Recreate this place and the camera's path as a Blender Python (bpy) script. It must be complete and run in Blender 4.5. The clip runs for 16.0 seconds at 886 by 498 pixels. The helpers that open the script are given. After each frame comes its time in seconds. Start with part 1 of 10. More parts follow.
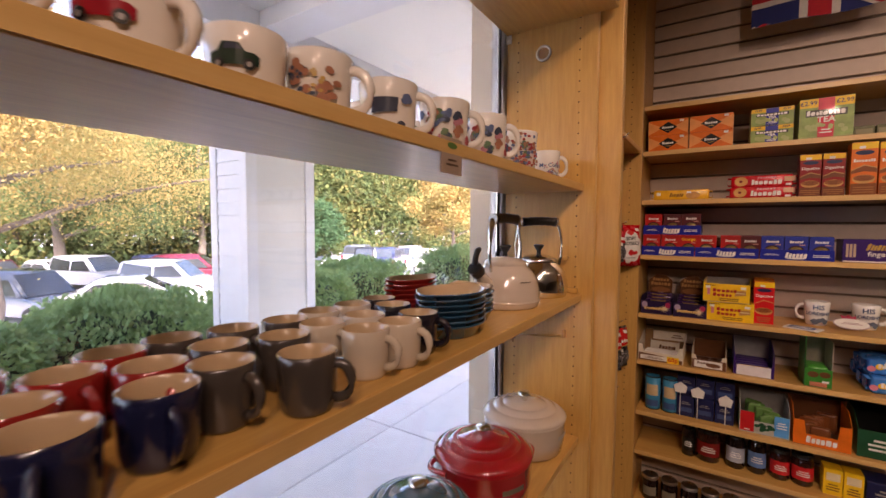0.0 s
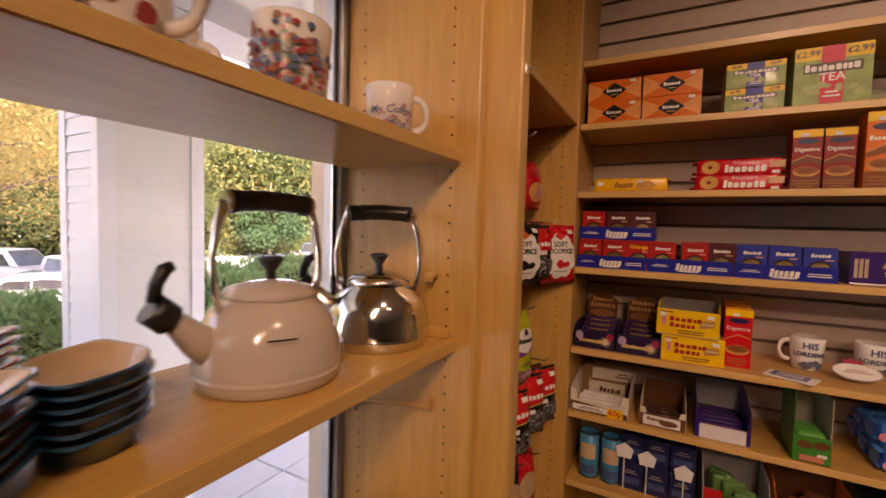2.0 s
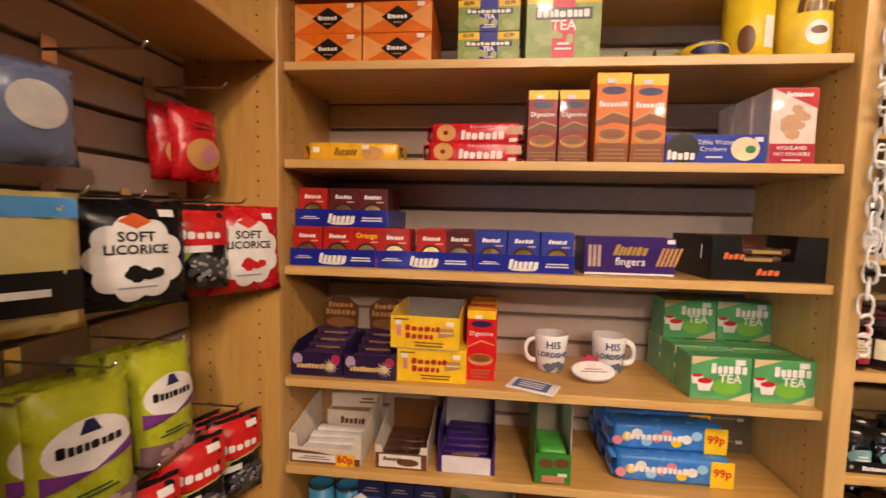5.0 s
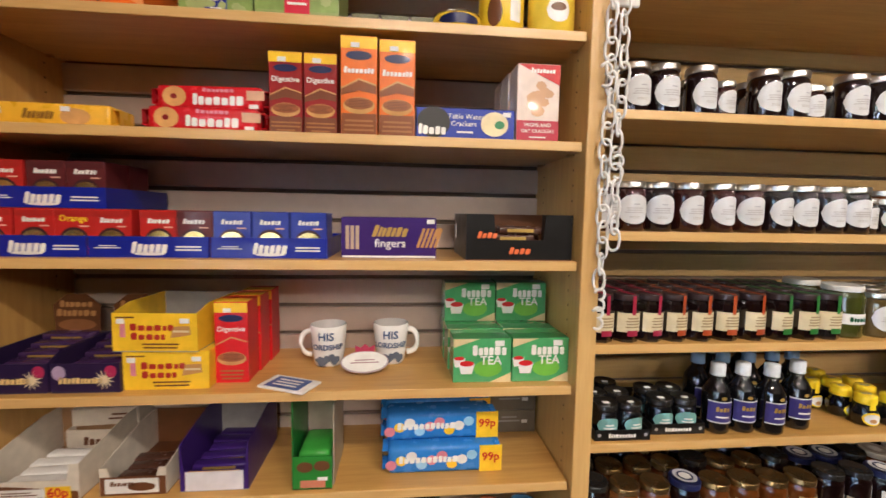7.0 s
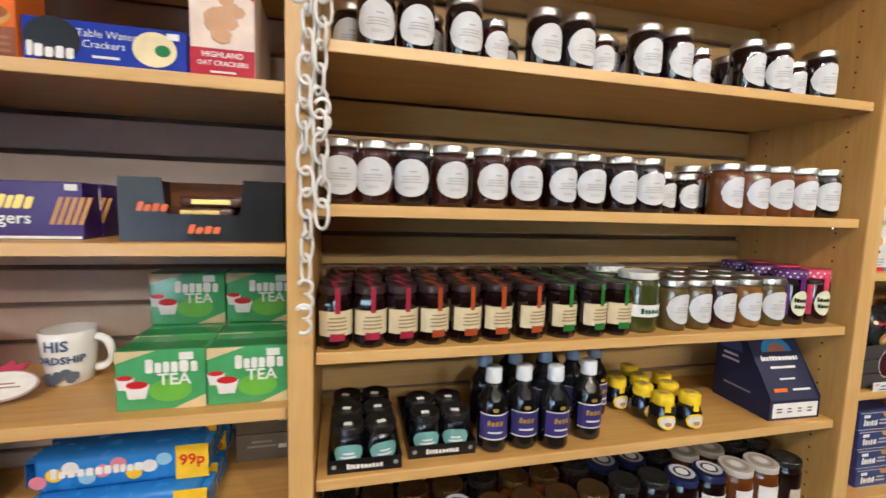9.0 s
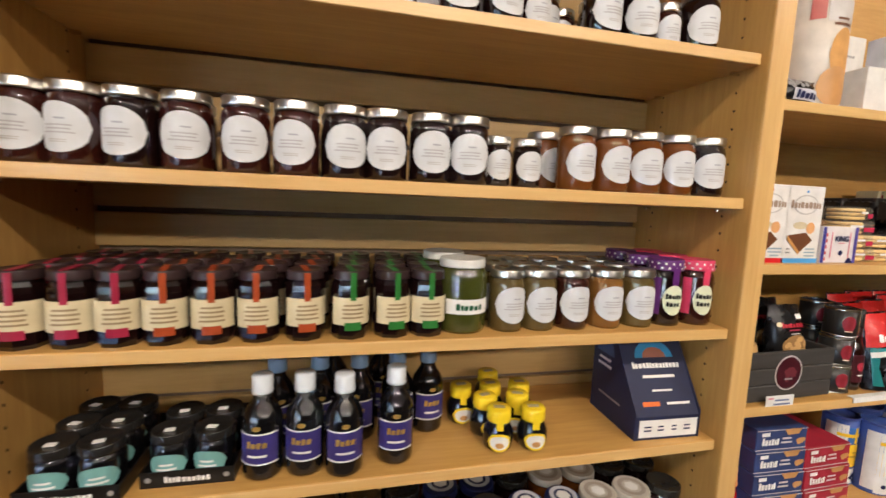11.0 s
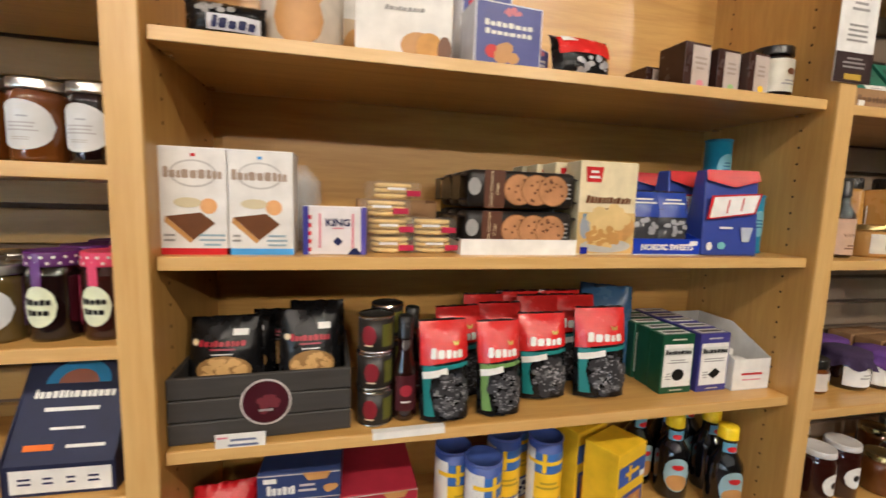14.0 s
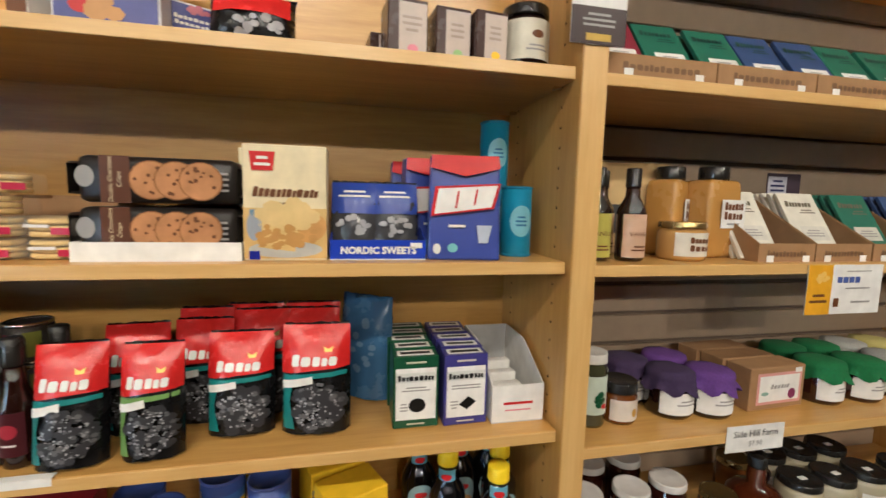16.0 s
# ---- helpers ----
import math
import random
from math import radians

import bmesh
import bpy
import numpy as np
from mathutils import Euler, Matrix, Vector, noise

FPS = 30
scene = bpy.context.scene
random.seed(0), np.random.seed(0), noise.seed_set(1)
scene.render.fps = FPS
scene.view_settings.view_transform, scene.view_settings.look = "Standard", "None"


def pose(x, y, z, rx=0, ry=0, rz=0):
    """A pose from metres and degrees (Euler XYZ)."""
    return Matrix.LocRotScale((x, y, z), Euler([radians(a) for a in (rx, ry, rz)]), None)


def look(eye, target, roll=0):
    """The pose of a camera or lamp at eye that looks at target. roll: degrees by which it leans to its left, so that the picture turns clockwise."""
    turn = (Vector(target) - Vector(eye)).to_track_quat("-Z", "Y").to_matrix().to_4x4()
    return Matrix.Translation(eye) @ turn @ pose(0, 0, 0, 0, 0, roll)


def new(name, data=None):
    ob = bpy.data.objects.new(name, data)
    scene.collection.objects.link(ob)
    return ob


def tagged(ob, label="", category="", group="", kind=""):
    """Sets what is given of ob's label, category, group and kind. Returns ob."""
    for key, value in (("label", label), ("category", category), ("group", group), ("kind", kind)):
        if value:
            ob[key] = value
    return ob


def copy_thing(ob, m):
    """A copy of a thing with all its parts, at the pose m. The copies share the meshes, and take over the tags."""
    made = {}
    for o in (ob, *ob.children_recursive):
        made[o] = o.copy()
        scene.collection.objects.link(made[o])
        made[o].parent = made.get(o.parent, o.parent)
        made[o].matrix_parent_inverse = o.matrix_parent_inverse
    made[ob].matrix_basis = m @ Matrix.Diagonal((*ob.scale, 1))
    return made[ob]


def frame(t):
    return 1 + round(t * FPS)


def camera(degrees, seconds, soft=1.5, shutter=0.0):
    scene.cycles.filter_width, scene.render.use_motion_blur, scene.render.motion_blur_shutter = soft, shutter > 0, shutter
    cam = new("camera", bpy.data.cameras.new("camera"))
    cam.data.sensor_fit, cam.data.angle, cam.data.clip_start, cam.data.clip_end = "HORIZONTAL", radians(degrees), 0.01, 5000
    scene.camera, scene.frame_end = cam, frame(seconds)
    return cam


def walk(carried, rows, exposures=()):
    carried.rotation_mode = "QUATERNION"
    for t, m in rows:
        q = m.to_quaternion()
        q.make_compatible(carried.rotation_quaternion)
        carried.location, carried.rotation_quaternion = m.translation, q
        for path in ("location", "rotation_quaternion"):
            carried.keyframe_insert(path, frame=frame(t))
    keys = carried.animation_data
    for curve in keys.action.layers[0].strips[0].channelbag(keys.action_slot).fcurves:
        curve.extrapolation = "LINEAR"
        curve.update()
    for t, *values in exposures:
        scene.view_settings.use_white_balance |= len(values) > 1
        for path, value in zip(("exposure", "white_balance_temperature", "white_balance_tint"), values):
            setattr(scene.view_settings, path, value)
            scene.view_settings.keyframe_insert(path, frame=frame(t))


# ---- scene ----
cam = camera(92.7, 16.0, soft=1.5, shutter=0.4)
METRES, EYE, TILT, LEAN, TURN = 4.0, 1.5, 0.0, 0.0, 32.9
ROWS = [
    (0.0, 0.0, 0.0, 0.0, 0.02, -3.09, -0.3),
    (0.5, 0.0153, 0.0362, 0.0013, -0.4, -2.59, -0.58),
    (1.0, 0.0317, 0.0715, -0.0012, -1.48, -3.03, -0.95),
    (1.5, 0.0559, 0.1057, -0.0012, -2.23, -3.24, -1.22),
    (2.0, 0.0869, 0.1392, -0.001, -4.38, -3.09, -1.61),
    (2.5, 0.1056, 0.1612, 0.0009, -7.58, -3.19, -1.98),
    (3.0, 0.1215, 0.1871, -0.001, -11.95, -3.01, -2.27),
    (5.5, 0.212, 0.2081, -0.0018, -29.92, -4.39, -1.05),
    (6.0, 0.2346, 0.1989, -0.0018, -32.63, -4.75, -0.95),
    (6.5, 0.2536, 0.1886, -0.0035, -35.55, -4.8, -0.97),
    (7.0, 0.2737, 0.1876, -0.0075, -38.49, -4.77, -1.0),
    (7.5, 0.2963, 0.1968, -0.0086, -41.0, -4.79, -0.99),
    (8.0, 0.3185, 0.1984, -0.01, -43.6, -5.01, -1.08),
    (8.5, 0.3549, 0.179, -0.0146, -45.44, -5.45, -1.32),
    (9.0, 0.386, 0.1585, -0.0144, -46.36, -5.85, -1.68),
    (11.5, 0.514, 0.0984, -0.0221, -46.04, -6.61, -2.39),
    (12.0, 0.5508, 0.067, -0.0221, -46.46, -6.65, -2.1),
    (12.5, 0.5756, 0.0491, -0.0237, -47.08, -6.68, -1.95),
    (13.0, 0.6136, 0.0315, -0.0239, -47.17, -6.75, -1.94),
    (13.5, 0.6479, 0.0123, -0.0225, -46.84, -6.58, -1.94),
    (14.0, 0.6833, -0.0179, -0.0226, -45.81, -6.64, -1.88),
    (14.5, 0.7088, -0.0412, -0.0229, -45.52, -6.28, -1.88),
    (15.0, 0.7361, -0.0547, -0.0241, -45.65, -5.9, -1.76),
    (15.5, 0.7722, -0.0706, -0.0227, -45.45, -5.84, -1.55),
    (16.0, 0.8, -0.0857, -0.0229, -44.85, -6.14, -1.34),
]
EXPOSURES = [(0.0, 2.88, 6950, 34), (1.5, 2.84, 7300, 36), (2.5, 2.81, 8900, 44), (3.2, 3.06, 9000, 43), (5.3, 3.81, 6400, 22), (6.5, 3.79, 5800, 16), (8.5, 3.78, 5400, 10), (9.5, 3.80, 5450, 11), (12.0, 3.76, 5800, 13), (14.0, 3.62, 5700, 11), (16.0, 3.63, 5550, 8)]
walk(cam, [(t, pose(0, 0, EYE, TILT, LEAN, TURN) @ pose(METRES * x, METRES * y, METRES * z, 90 + pitch, roll, yaw)) for t, x, y, z, yaw, pitch, roll in ROWS], EXPOSURES)

# ---- world and light ----
world = bpy.data.worlds.new("sky")
scene.world = world
world.use_nodes = True
wn = world.node_tree.nodes
sky = wn.new("ShaderNodeTexSky")
sky.sky_type = "NISHITA"
sky.sun_disc = False
sky.sun_elevation = radians(38)
sky.sun_rotation = radians(122)
wn["Background"].inputs["Strength"].default_value = 0.15
world.node_tree.links.new(sky.outputs[0], wn["Background"].inputs["Color"])
sun = new("sun", bpy.data.lights.new("sun", "SUN"))
sun.data.energy, sun.data.angle, sun.data.color = 5.0, radians(6), (1.0, 0.95, 0.88)
sun.matrix_world = look((18, -14, 22), (-12, 6, 0))

# ceiling spotlights, unseen: a row before the shelves, rows further back added as fill
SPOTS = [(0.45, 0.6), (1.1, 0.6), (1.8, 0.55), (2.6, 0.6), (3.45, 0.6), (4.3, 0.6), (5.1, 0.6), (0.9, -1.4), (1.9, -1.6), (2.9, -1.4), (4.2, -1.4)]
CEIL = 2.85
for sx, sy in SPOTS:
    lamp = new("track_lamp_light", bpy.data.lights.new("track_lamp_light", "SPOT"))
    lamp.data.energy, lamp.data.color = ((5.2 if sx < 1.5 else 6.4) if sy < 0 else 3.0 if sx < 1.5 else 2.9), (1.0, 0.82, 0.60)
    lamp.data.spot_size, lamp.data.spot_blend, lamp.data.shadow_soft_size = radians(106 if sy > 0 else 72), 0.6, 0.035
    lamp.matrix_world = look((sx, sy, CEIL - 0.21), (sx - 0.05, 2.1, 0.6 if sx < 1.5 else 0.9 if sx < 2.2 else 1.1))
# two more unseen spots, added to brighten the window display
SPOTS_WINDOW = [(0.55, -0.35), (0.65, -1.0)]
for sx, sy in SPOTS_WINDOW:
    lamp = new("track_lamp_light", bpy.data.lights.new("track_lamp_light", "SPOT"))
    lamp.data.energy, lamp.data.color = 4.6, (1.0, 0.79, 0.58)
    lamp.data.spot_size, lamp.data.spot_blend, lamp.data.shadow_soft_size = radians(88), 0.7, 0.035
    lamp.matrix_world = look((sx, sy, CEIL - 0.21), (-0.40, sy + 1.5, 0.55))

# ---- materials ----


def mat(name, color, rough=0.5, metal=0.0, vary=0.08, scale=20, bump=0.0, spec=0.5, random_tint=0.0, coat=0.0):
    """Painted, printed or plain surface with fine variation."""
    m = bpy.data.materials.new(name)
    m.use_nodes = True
    nt = m.node_tree
    b = nt.nodes["Principled BSDF"]
    b.inputs["Roughness"].default_value = rough
    b.inputs["Metallic"].default_value = metal
    b.inputs["Specular IOR Level"].default_value = spec
    b.inputs["Coat Weight"].default_value = coat
    b.inputs["Base Color"].default_value = (*color, 1)
    if vary or bump or random_tint:
        co = nt.nodes.new("ShaderNodeTexCoord")
        no = nt.nodes.new("ShaderNodeTexNoise")
        no.inputs["Scale"].default_value = scale
        no.inputs["Detail"].default_value = 4
        nt.links.new(co.outputs["Object"], no.inputs["Vector"])
        ramp = nt.nodes.new("ShaderNodeMapRange")
        ramp.inputs["To Min"].default_value = 1 - vary * 2
        ramp.inputs["To Max"].default_value = 1 + vary * 2
        nt.links.new(no.outputs["Fac"], ramp.inputs["Value"])
        mul = nt.nodes.new("ShaderNodeMix")
        mul.data_type, mul.blend_type = "RGBA", "MULTIPLY"
        mul.inputs[0].default_value = 1
        mul.inputs[6].default_value = (*color, 1)
        last = ramp.outputs[0]
        if random_tint:
            oi = nt.nodes.new("ShaderNodeObjectInfo")
            r2 = nt.nodes.new("ShaderNodeMapRange")
            r2.inputs["To Min"].default_value = 1 - random_tint
            r2.inputs["To Max"].default_value = 1 + random_tint
            nt.links.new(oi.outputs["Random"], r2.inputs["Value"])
            mm = nt.nodes.new("ShaderNodeMath")
            mm.operation = "MULTIPLY"
            nt.links.new(last, mm.inputs[0])
            nt.links.new(r2.outputs[0], mm.inputs[1])
            last = mm.outputs[0]
        nt.links.new(last, mul.inputs[7])
        nt.links.new(mul.outputs[2], b.inputs["Base Color"])
        rr = nt.nodes.new("ShaderNodeMapRange")
        rr.inputs["To Min"].default_value = max(0.02, rough - 0.08)
        rr.inputs["To Max"].default_value = min(1, rough + 0.1)
        nt.links.new(no.outputs["Fac"], rr.inputs["Value"])
        nt.links.new(rr.outputs[0], b.inputs["Roughness"])
        if bump:
            bp = nt.nodes.new("ShaderNodeBump")
            bp.inputs["Strength"].default_value = bump
            bp.inputs["Distance"].default_value = 0.004
            nt.links.new(no.outputs["Fac"], bp.inputs["Height"])
            nt.links.new(bp.outputs[0], b.inputs["Normal"])
    return m


def wood_mat(name, light, dark, stretch, rough=0.38, coat=0.25):
    """Lacquered veneer with long grain, flecks and faint broad figure."""
    m = bpy.data.materials.new(name)
    m.use_nodes = True
    nt = m.node_tree
    b = nt.nodes["Principled BSDF"]
    co = nt.nodes.new("ShaderNodeTexCoord")
    oi = nt.nodes.new("ShaderNodeObjectInfo")
    add = nt.nodes.new("ShaderNodeVectorMath")
    add.operation = "ADD"
    sc = nt.nodes.new("ShaderNodeVectorMath")
    sc.operation = "SCALE"
    sc.inputs["Scale"].default_value = 7
    nt.links.new(oi.outputs["Random"], sc.inputs[0])
    nt.links.new(co.outputs["Object"], add.inputs[0])
    nt.links.new(sc.outputs[0], add.inputs[1])
    mp = nt.nodes.new("ShaderNodeMapping")
    mp.inputs["Scale"].default_value = stretch
    nt.links.new(add.outputs[0], mp.inputs["Vector"])
    fine = nt.nodes.new("ShaderNodeTexNoise")
    fine.inputs["Scale"].default_value, fine.inputs["Detail"].default_value = 9, 8
    fine.inputs["Roughness"].default_value = 0.65
    nt.links.new(mp.outputs[0], fine.inputs["Vector"])
    broad = nt.nodes.new("ShaderNodeTexNoise")
    broad.inputs["Scale"].default_value, broad.inputs["Detail"].default_value = 2.2, 3
    broad.inputs["Distortion"].default_value = 1.2
    nt.links.new(mp.outputs[0], broad.inputs["Vector"])
    mx = nt.nodes.new("ShaderNodeMath")
    mx.operation = "MULTIPLY_ADD"
    mx.inputs[1].default_value = 0.5
    nt.links.new(fine.outputs["Fac"], mx.inputs[0])
    hb = nt.nodes.new("ShaderNodeMath")
    hb.operation = "MULTIPLY"
    hb.inputs[1].default_value = 0.5
    nt.links.new(broad.outputs["Fac"], hb.inputs[0])
    nt.links.new(hb.outputs[0], mx.inputs[2])
    ramp = nt.nodes.new("ShaderNodeValToRGB")
    ramp.color_ramp.elements[0].position, ramp.color_ramp.elements[1].position = 0.32, 0.66
    ramp.color_ramp.elements[0].color, ramp.color_ramp.elements[1].color = (*dark, 1), (*light, 1)
    nt.links.new(mx.outputs[0], ramp.inputs[0])
    nt.links.new(ramp.outputs[0], b.inputs["Base Color"])
    b.inputs["Roughness"].default_value = rough
    b.inputs["Coat Weight"].default_value = coat
    b.inputs["Coat Roughness"].default_value = 0.25
    bp = nt.nodes.new("ShaderNodeBump")
    bp.inputs["Strength"].default_value, bp.inputs["Distance"].default_value = 0.08, 0.001
    nt.links.new(fine.outputs["Fac"], bp.inputs["Height"])
    nt.links.new(bp.outputs[0], b.inputs["Normal"])
    return m


def glass_mat(name, color, rough=0.02, ior=1.45):
    m = bpy.data.materials.new(name)
    m.use_nodes = True
    b = m.node_tree.nodes["Principled BSDF"]
    b.inputs["Base Color"].default_value = (*color, 1)
    b.inputs["Transmission Weight"].default_value = 1
    b.inputs["Roughness"].default_value = rough
    b.inputs["IOR"].default_value = ior
    return m


MAPLE = ((0.63, 0.37, 0.102), (0.48, 0.255, 0.061))
WOOD_X = wood_mat("maple_veneer_x", *MAPLE, (1.2, 14, 14))
WOOD_Y = wood_mat("maple_veneer_y", *MAPLE, (14, 1.2, 14))
WOOD_Z = wood_mat("maple_veneer_z", *MAPLE, (14, 14, 1.2))
EDGE_X = wood_mat("maple_edge_x", (0.68, 0.44, 0.165), (0.57, 0.335, 0.105), (1.2, 14, 14))
EDGE_Y = wood_mat("maple_edge_y", (0.68, 0.44, 0.165), (0.57, 0.335, 0.105), (14, 1.2, 14))
EDGE_Z = wood_mat("maple_edge_z", (0.68, 0.44, 0.165), (0.57, 0.335, 0.105), (14, 14, 1.2))
SLAT = mat("slatwall_laminate", (0.57, 0.465, 0.385), 0.5, vary=0.05, scale=30, random_tint=0.04)
SLAT_MID = mat("slatwall_tan_laminate", (0.47, 0.365, 0.26), 0.5, vary=0.05, scale=30, random_tint=0.04)
GROOVE = mat("slatwall_groove", (0.20, 0.15, 0.11), 0.8)
SLAT_WARM = wood_mat("slatwall_maple", (0.64, 0.44, 0.175), (0.52, 0.34, 0.12), (1.2, 14, 14), 0.45, 0.05)
PLASTER = mat("painted_plaster", (0.50, 0.44, 0.36), 0.85, vary=0.03, scale=8, bump=0.05)
CEILING = mat("ceiling_paint", (0.64, 0.60, 0.53), 0.9, vary=0.02, scale=6, bump=0.05)
FLOOR = mat("brown_carpet", (0.16, 0.115, 0.08), 0.95, vary=0.2, scale=300, bump=0.4)
BLACK_PLASTIC = mat("black_plastic", (0.012, 0.012, 0.012), 0.35, vary=0.05)
ALU = mat("grey_metal_frame", (0.42, 0.43, 0.44), 0.4, 0.5, vary=0.05)
GASKET = mat("black_gasket", (0.02, 0.02, 0.022), 0.6, vary=0.05)
PANE = glass_mat("window_glass", (0.97, 0.985, 0.98), 0.0)
STEEL = mat("polished_steel", (0.72, 0.70, 0.66), 0.08, 1.0, vary=0.02)
WHITE_PAINT = mat("white_exterior_paint", (0.61, 0.61, 0.61), 0.55, vary=0.03, scale=6)
PIN = mat("pin_hole", (0.035, 0.02, 0.012), 0.9, vary=0)

# ---- mesh helpers ----


def part(name, bm, material, parent=None, label=""):
    """Links a bmesh as one mesh object, under a parent if given."""
    me = bpy.data.meshes.new(name)
    bm.to_mesh(me)
    bm.free()
    me.materials.append(material)
    ob = new(name, me)
    if parent is not None:
        ob.parent = parent
    if label:
        tagged(ob, label)
    return ob


def thing(name, label, category, group="", at=(0, 0, 0), rz=0.0, kind=""):
    ob = new(name)
    ob.empty_display_size = 0.03
    ob.matrix_basis = pose(*at, 0, 0, rz)
    return tagged(ob, label, category, group, kind)


def box_bm(x0, x1, y0, y1, z0, z1, bev=0.0, seg=1, bm=None):
    bm2 = bmesh.new()
    bmesh.ops.create_cube(bm2, size=1)
    for v in bm2.verts:
        v.co = Vector((x0 + (v.co.x + 0.5) * (x1 - x0), y0 + (v.co.y + 0.5) * (y1 - y0), z0 + (v.co.z + 0.5) * (z1 - z0)))
    if bev:
        bmesh.ops.bevel(bm2, geom=bm2.edges[:], offset=bev, segments=seg, affect="EDGES", profile=0.5)
    if bm is None:
        return bm2
    return merge(bm, bm2)


def merge(bm, other):
    """Adds the faces of other to bm."""
    me = bpy.data.meshes.new("tmp")
    other.to_mesh(me)
    other.free()
    bm.from_mesh(me)
    bpy.data.meshes.remove(me)
    return bm


def smooth(bm):
    for f in bm.faces:
        f.smooth = True
    return bm


def lathe(profile, seg=24, bm=None, smooth_it=True):
    """Turns (radius, z) pairs about z."""
    bm = bm or bmesh.new()
    rings = []
    for r, z in profile:
        if r < 1e-5:
            rings.append([bm.verts.new((0, 0, z))])
        else:
            rings.append([bm.verts.new((r * math.cos(2 * math.pi * i / seg), r * math.sin(2 * math.pi * i / seg), z)) for i in range(seg)])
    for a, b in zip(rings, rings[1:]):
        for i in range(seg):
            j = (i + 1) % seg
            if len(a) == 1 and len(b) == 1:
                continue
            if len(a) == 1:
                f = bm.faces.new((a[0], b[j], b[i]))
            elif len(b) == 1:
                f = bm.faces.new((a[i], a[j], b[0]))
            else:
                f = bm.faces.new((a[i], a[j], b[j], b[i]))
            f.smooth = smooth_it
    return bm


def tube(points, radius, seg=8, bm=None, closed=False, flat=1.0):
    """A round bar along points."""
    bm = bm or bmesh.new()
    pts = [Vector(p) for p in points]
    rings = []
    n = len(pts)
    up = Vector((0.13, 0.31, 0.94)).normalized()
    for i, p in enumerate(pts):
        a = pts[(i - 1) % n] if closed or i else pts[0]
        b = pts[(i + 1) % n] if closed or i < n - 1 else pts[-1]
        d = (b - a).normalized()
        s = d.cross(up)
        if s.length < 0.2:
            s = d.cross(Vector((0, 1, 0)))
        s.normalize()
        u = s.cross(d).normalized()
        rr = radius[i] if isinstance(radius, (list, tuple)) else radius
        rings.append([bm.verts.new(p + s * rr * math.cos(2 * math.pi * k / seg) + u * rr * flat * math.sin(2 * math.pi * k / seg)) for k in range(seg)])
    for i in range(n if closed else n - 1):
        a, b = rings[i], rings[(i + 1) % n]
        for k in range(seg):
            f = bm.faces.new((a[k], a[(k + 1) % seg], b[(k + 1) % seg], b[k]))
            f.smooth = True
    if not closed:
        bm.faces.new(rings[0][::-1])
        bm.faces.new(rings[-1])
    return bm


def poly_front(points, y=0.0, bm=None):
    """A flat polygon facing -y, from (x, z) points."""
    bm = bm or bmesh.new()
    f = bm.faces.new([bm.verts.new((x, y, z)) for x, z in points])
    f.normal_update()
    if f.normal.y > 0:
        f.normal_flip()
    return bm


def ring_points(cx, cz, rx, rz, n=20, a0=0.0):
    return [(cx + rx * math.cos(a0 + 2 * math.pi * i / n), cz + rz * math.sin(a0 + 2 * math.pi * i / n)) for i in range(n)]

# ---- the large structure ----
FRONT, BACK = 2.05, 2.33
BAY = [(-0.285, 0.872), (0.911, 2.044), (2.087, 3.201), (3.243, 4.36)]
WX = -0.64        # the shop window's plane
WF = -0.352       # front of the window shelves
PY = 1.346         # end panel of the window shelves

S = "structure"
tagged(part("floor", box_bm(WX - 0.06, 6.2, -4.2, 2.5, -0.12, 0.0), FLOOR), "dark brown carpet floor of the shop", "floor", kind=S)
tagged(part("ceiling", box_bm(WX - 0.06, 6.2, -4.2, 2.5, CEIL, CEIL + 0.12), CEILING), "off-white painted shop ceiling", "ceiling", kind=S)
tagged(part("wall_north", box_bm(WX - 0.06, 6.2, 2.362, 2.5, 0, CEIL), PLASTER), "plaster wall behind the shelving", "wall", kind=S)
tagged(part("wall_east", box_bm(6.2, 6.32, -4.2, 2.5, 0, CEIL), PLASTER), "cream plaster wall", "wall", kind=S)
tagged(part("wall_south", box_bm(WX - 0.06, 6.2, -4.32, -4.2, 0, CEIL), PLASTER), "cream plaster wall", "wall", kind=S)
wall_w = bmesh.new()
box_bm(WX - 0.16, WX - 0.06, 1.42, 2.5, 0, CEIL, bm=wall_w)
box_bm(WX - 0.16, WX - 0.06, -4.32, -2.6, 0, CEIL, bm=wall_w)
box_bm(WX - 0.16, WX - 0.06, -2.6, 1.42, 2.36, CEIL, bm=wall_w)
box_bm(WX - 0.16, WX - 0.06, -2.6, 1.42, 0.0, 0.16, bm=wall_w)
tagged(part("wall_west", wall_w, PLASTER), "plaster wall with the shop window opening", "wall", kind=S)

win = thing("window_1", "large shop window with slim grey metal frame", "window", at=(WX, 0, 0), kind=S)
part("pane", box_bm(-0.004, 0.004, -2.6, PY - 0.022, 0.2, 2.30), PANE, win).visible_shadow = False
for y0, y1, z0, z1 in ((PY - 0.020, PY - 0.004, 0.16, 2.34), (-2.62, -2.58, 0.16, 2.34), (-2.58, PY - 0.022, 2.30, 2.34), (-2.58, PY - 0.022, 0.16, 0.20)):
    part("window_frame", box_bm(-0.03, 0.022, y0, y1, z0, z1, 0.003), ALU, win)
part("gasket", box_bm(0.0045, 0.012, PY - 0.027, PY - 0.0202, 0.2, 2.30, 0.001), GASKET, win)


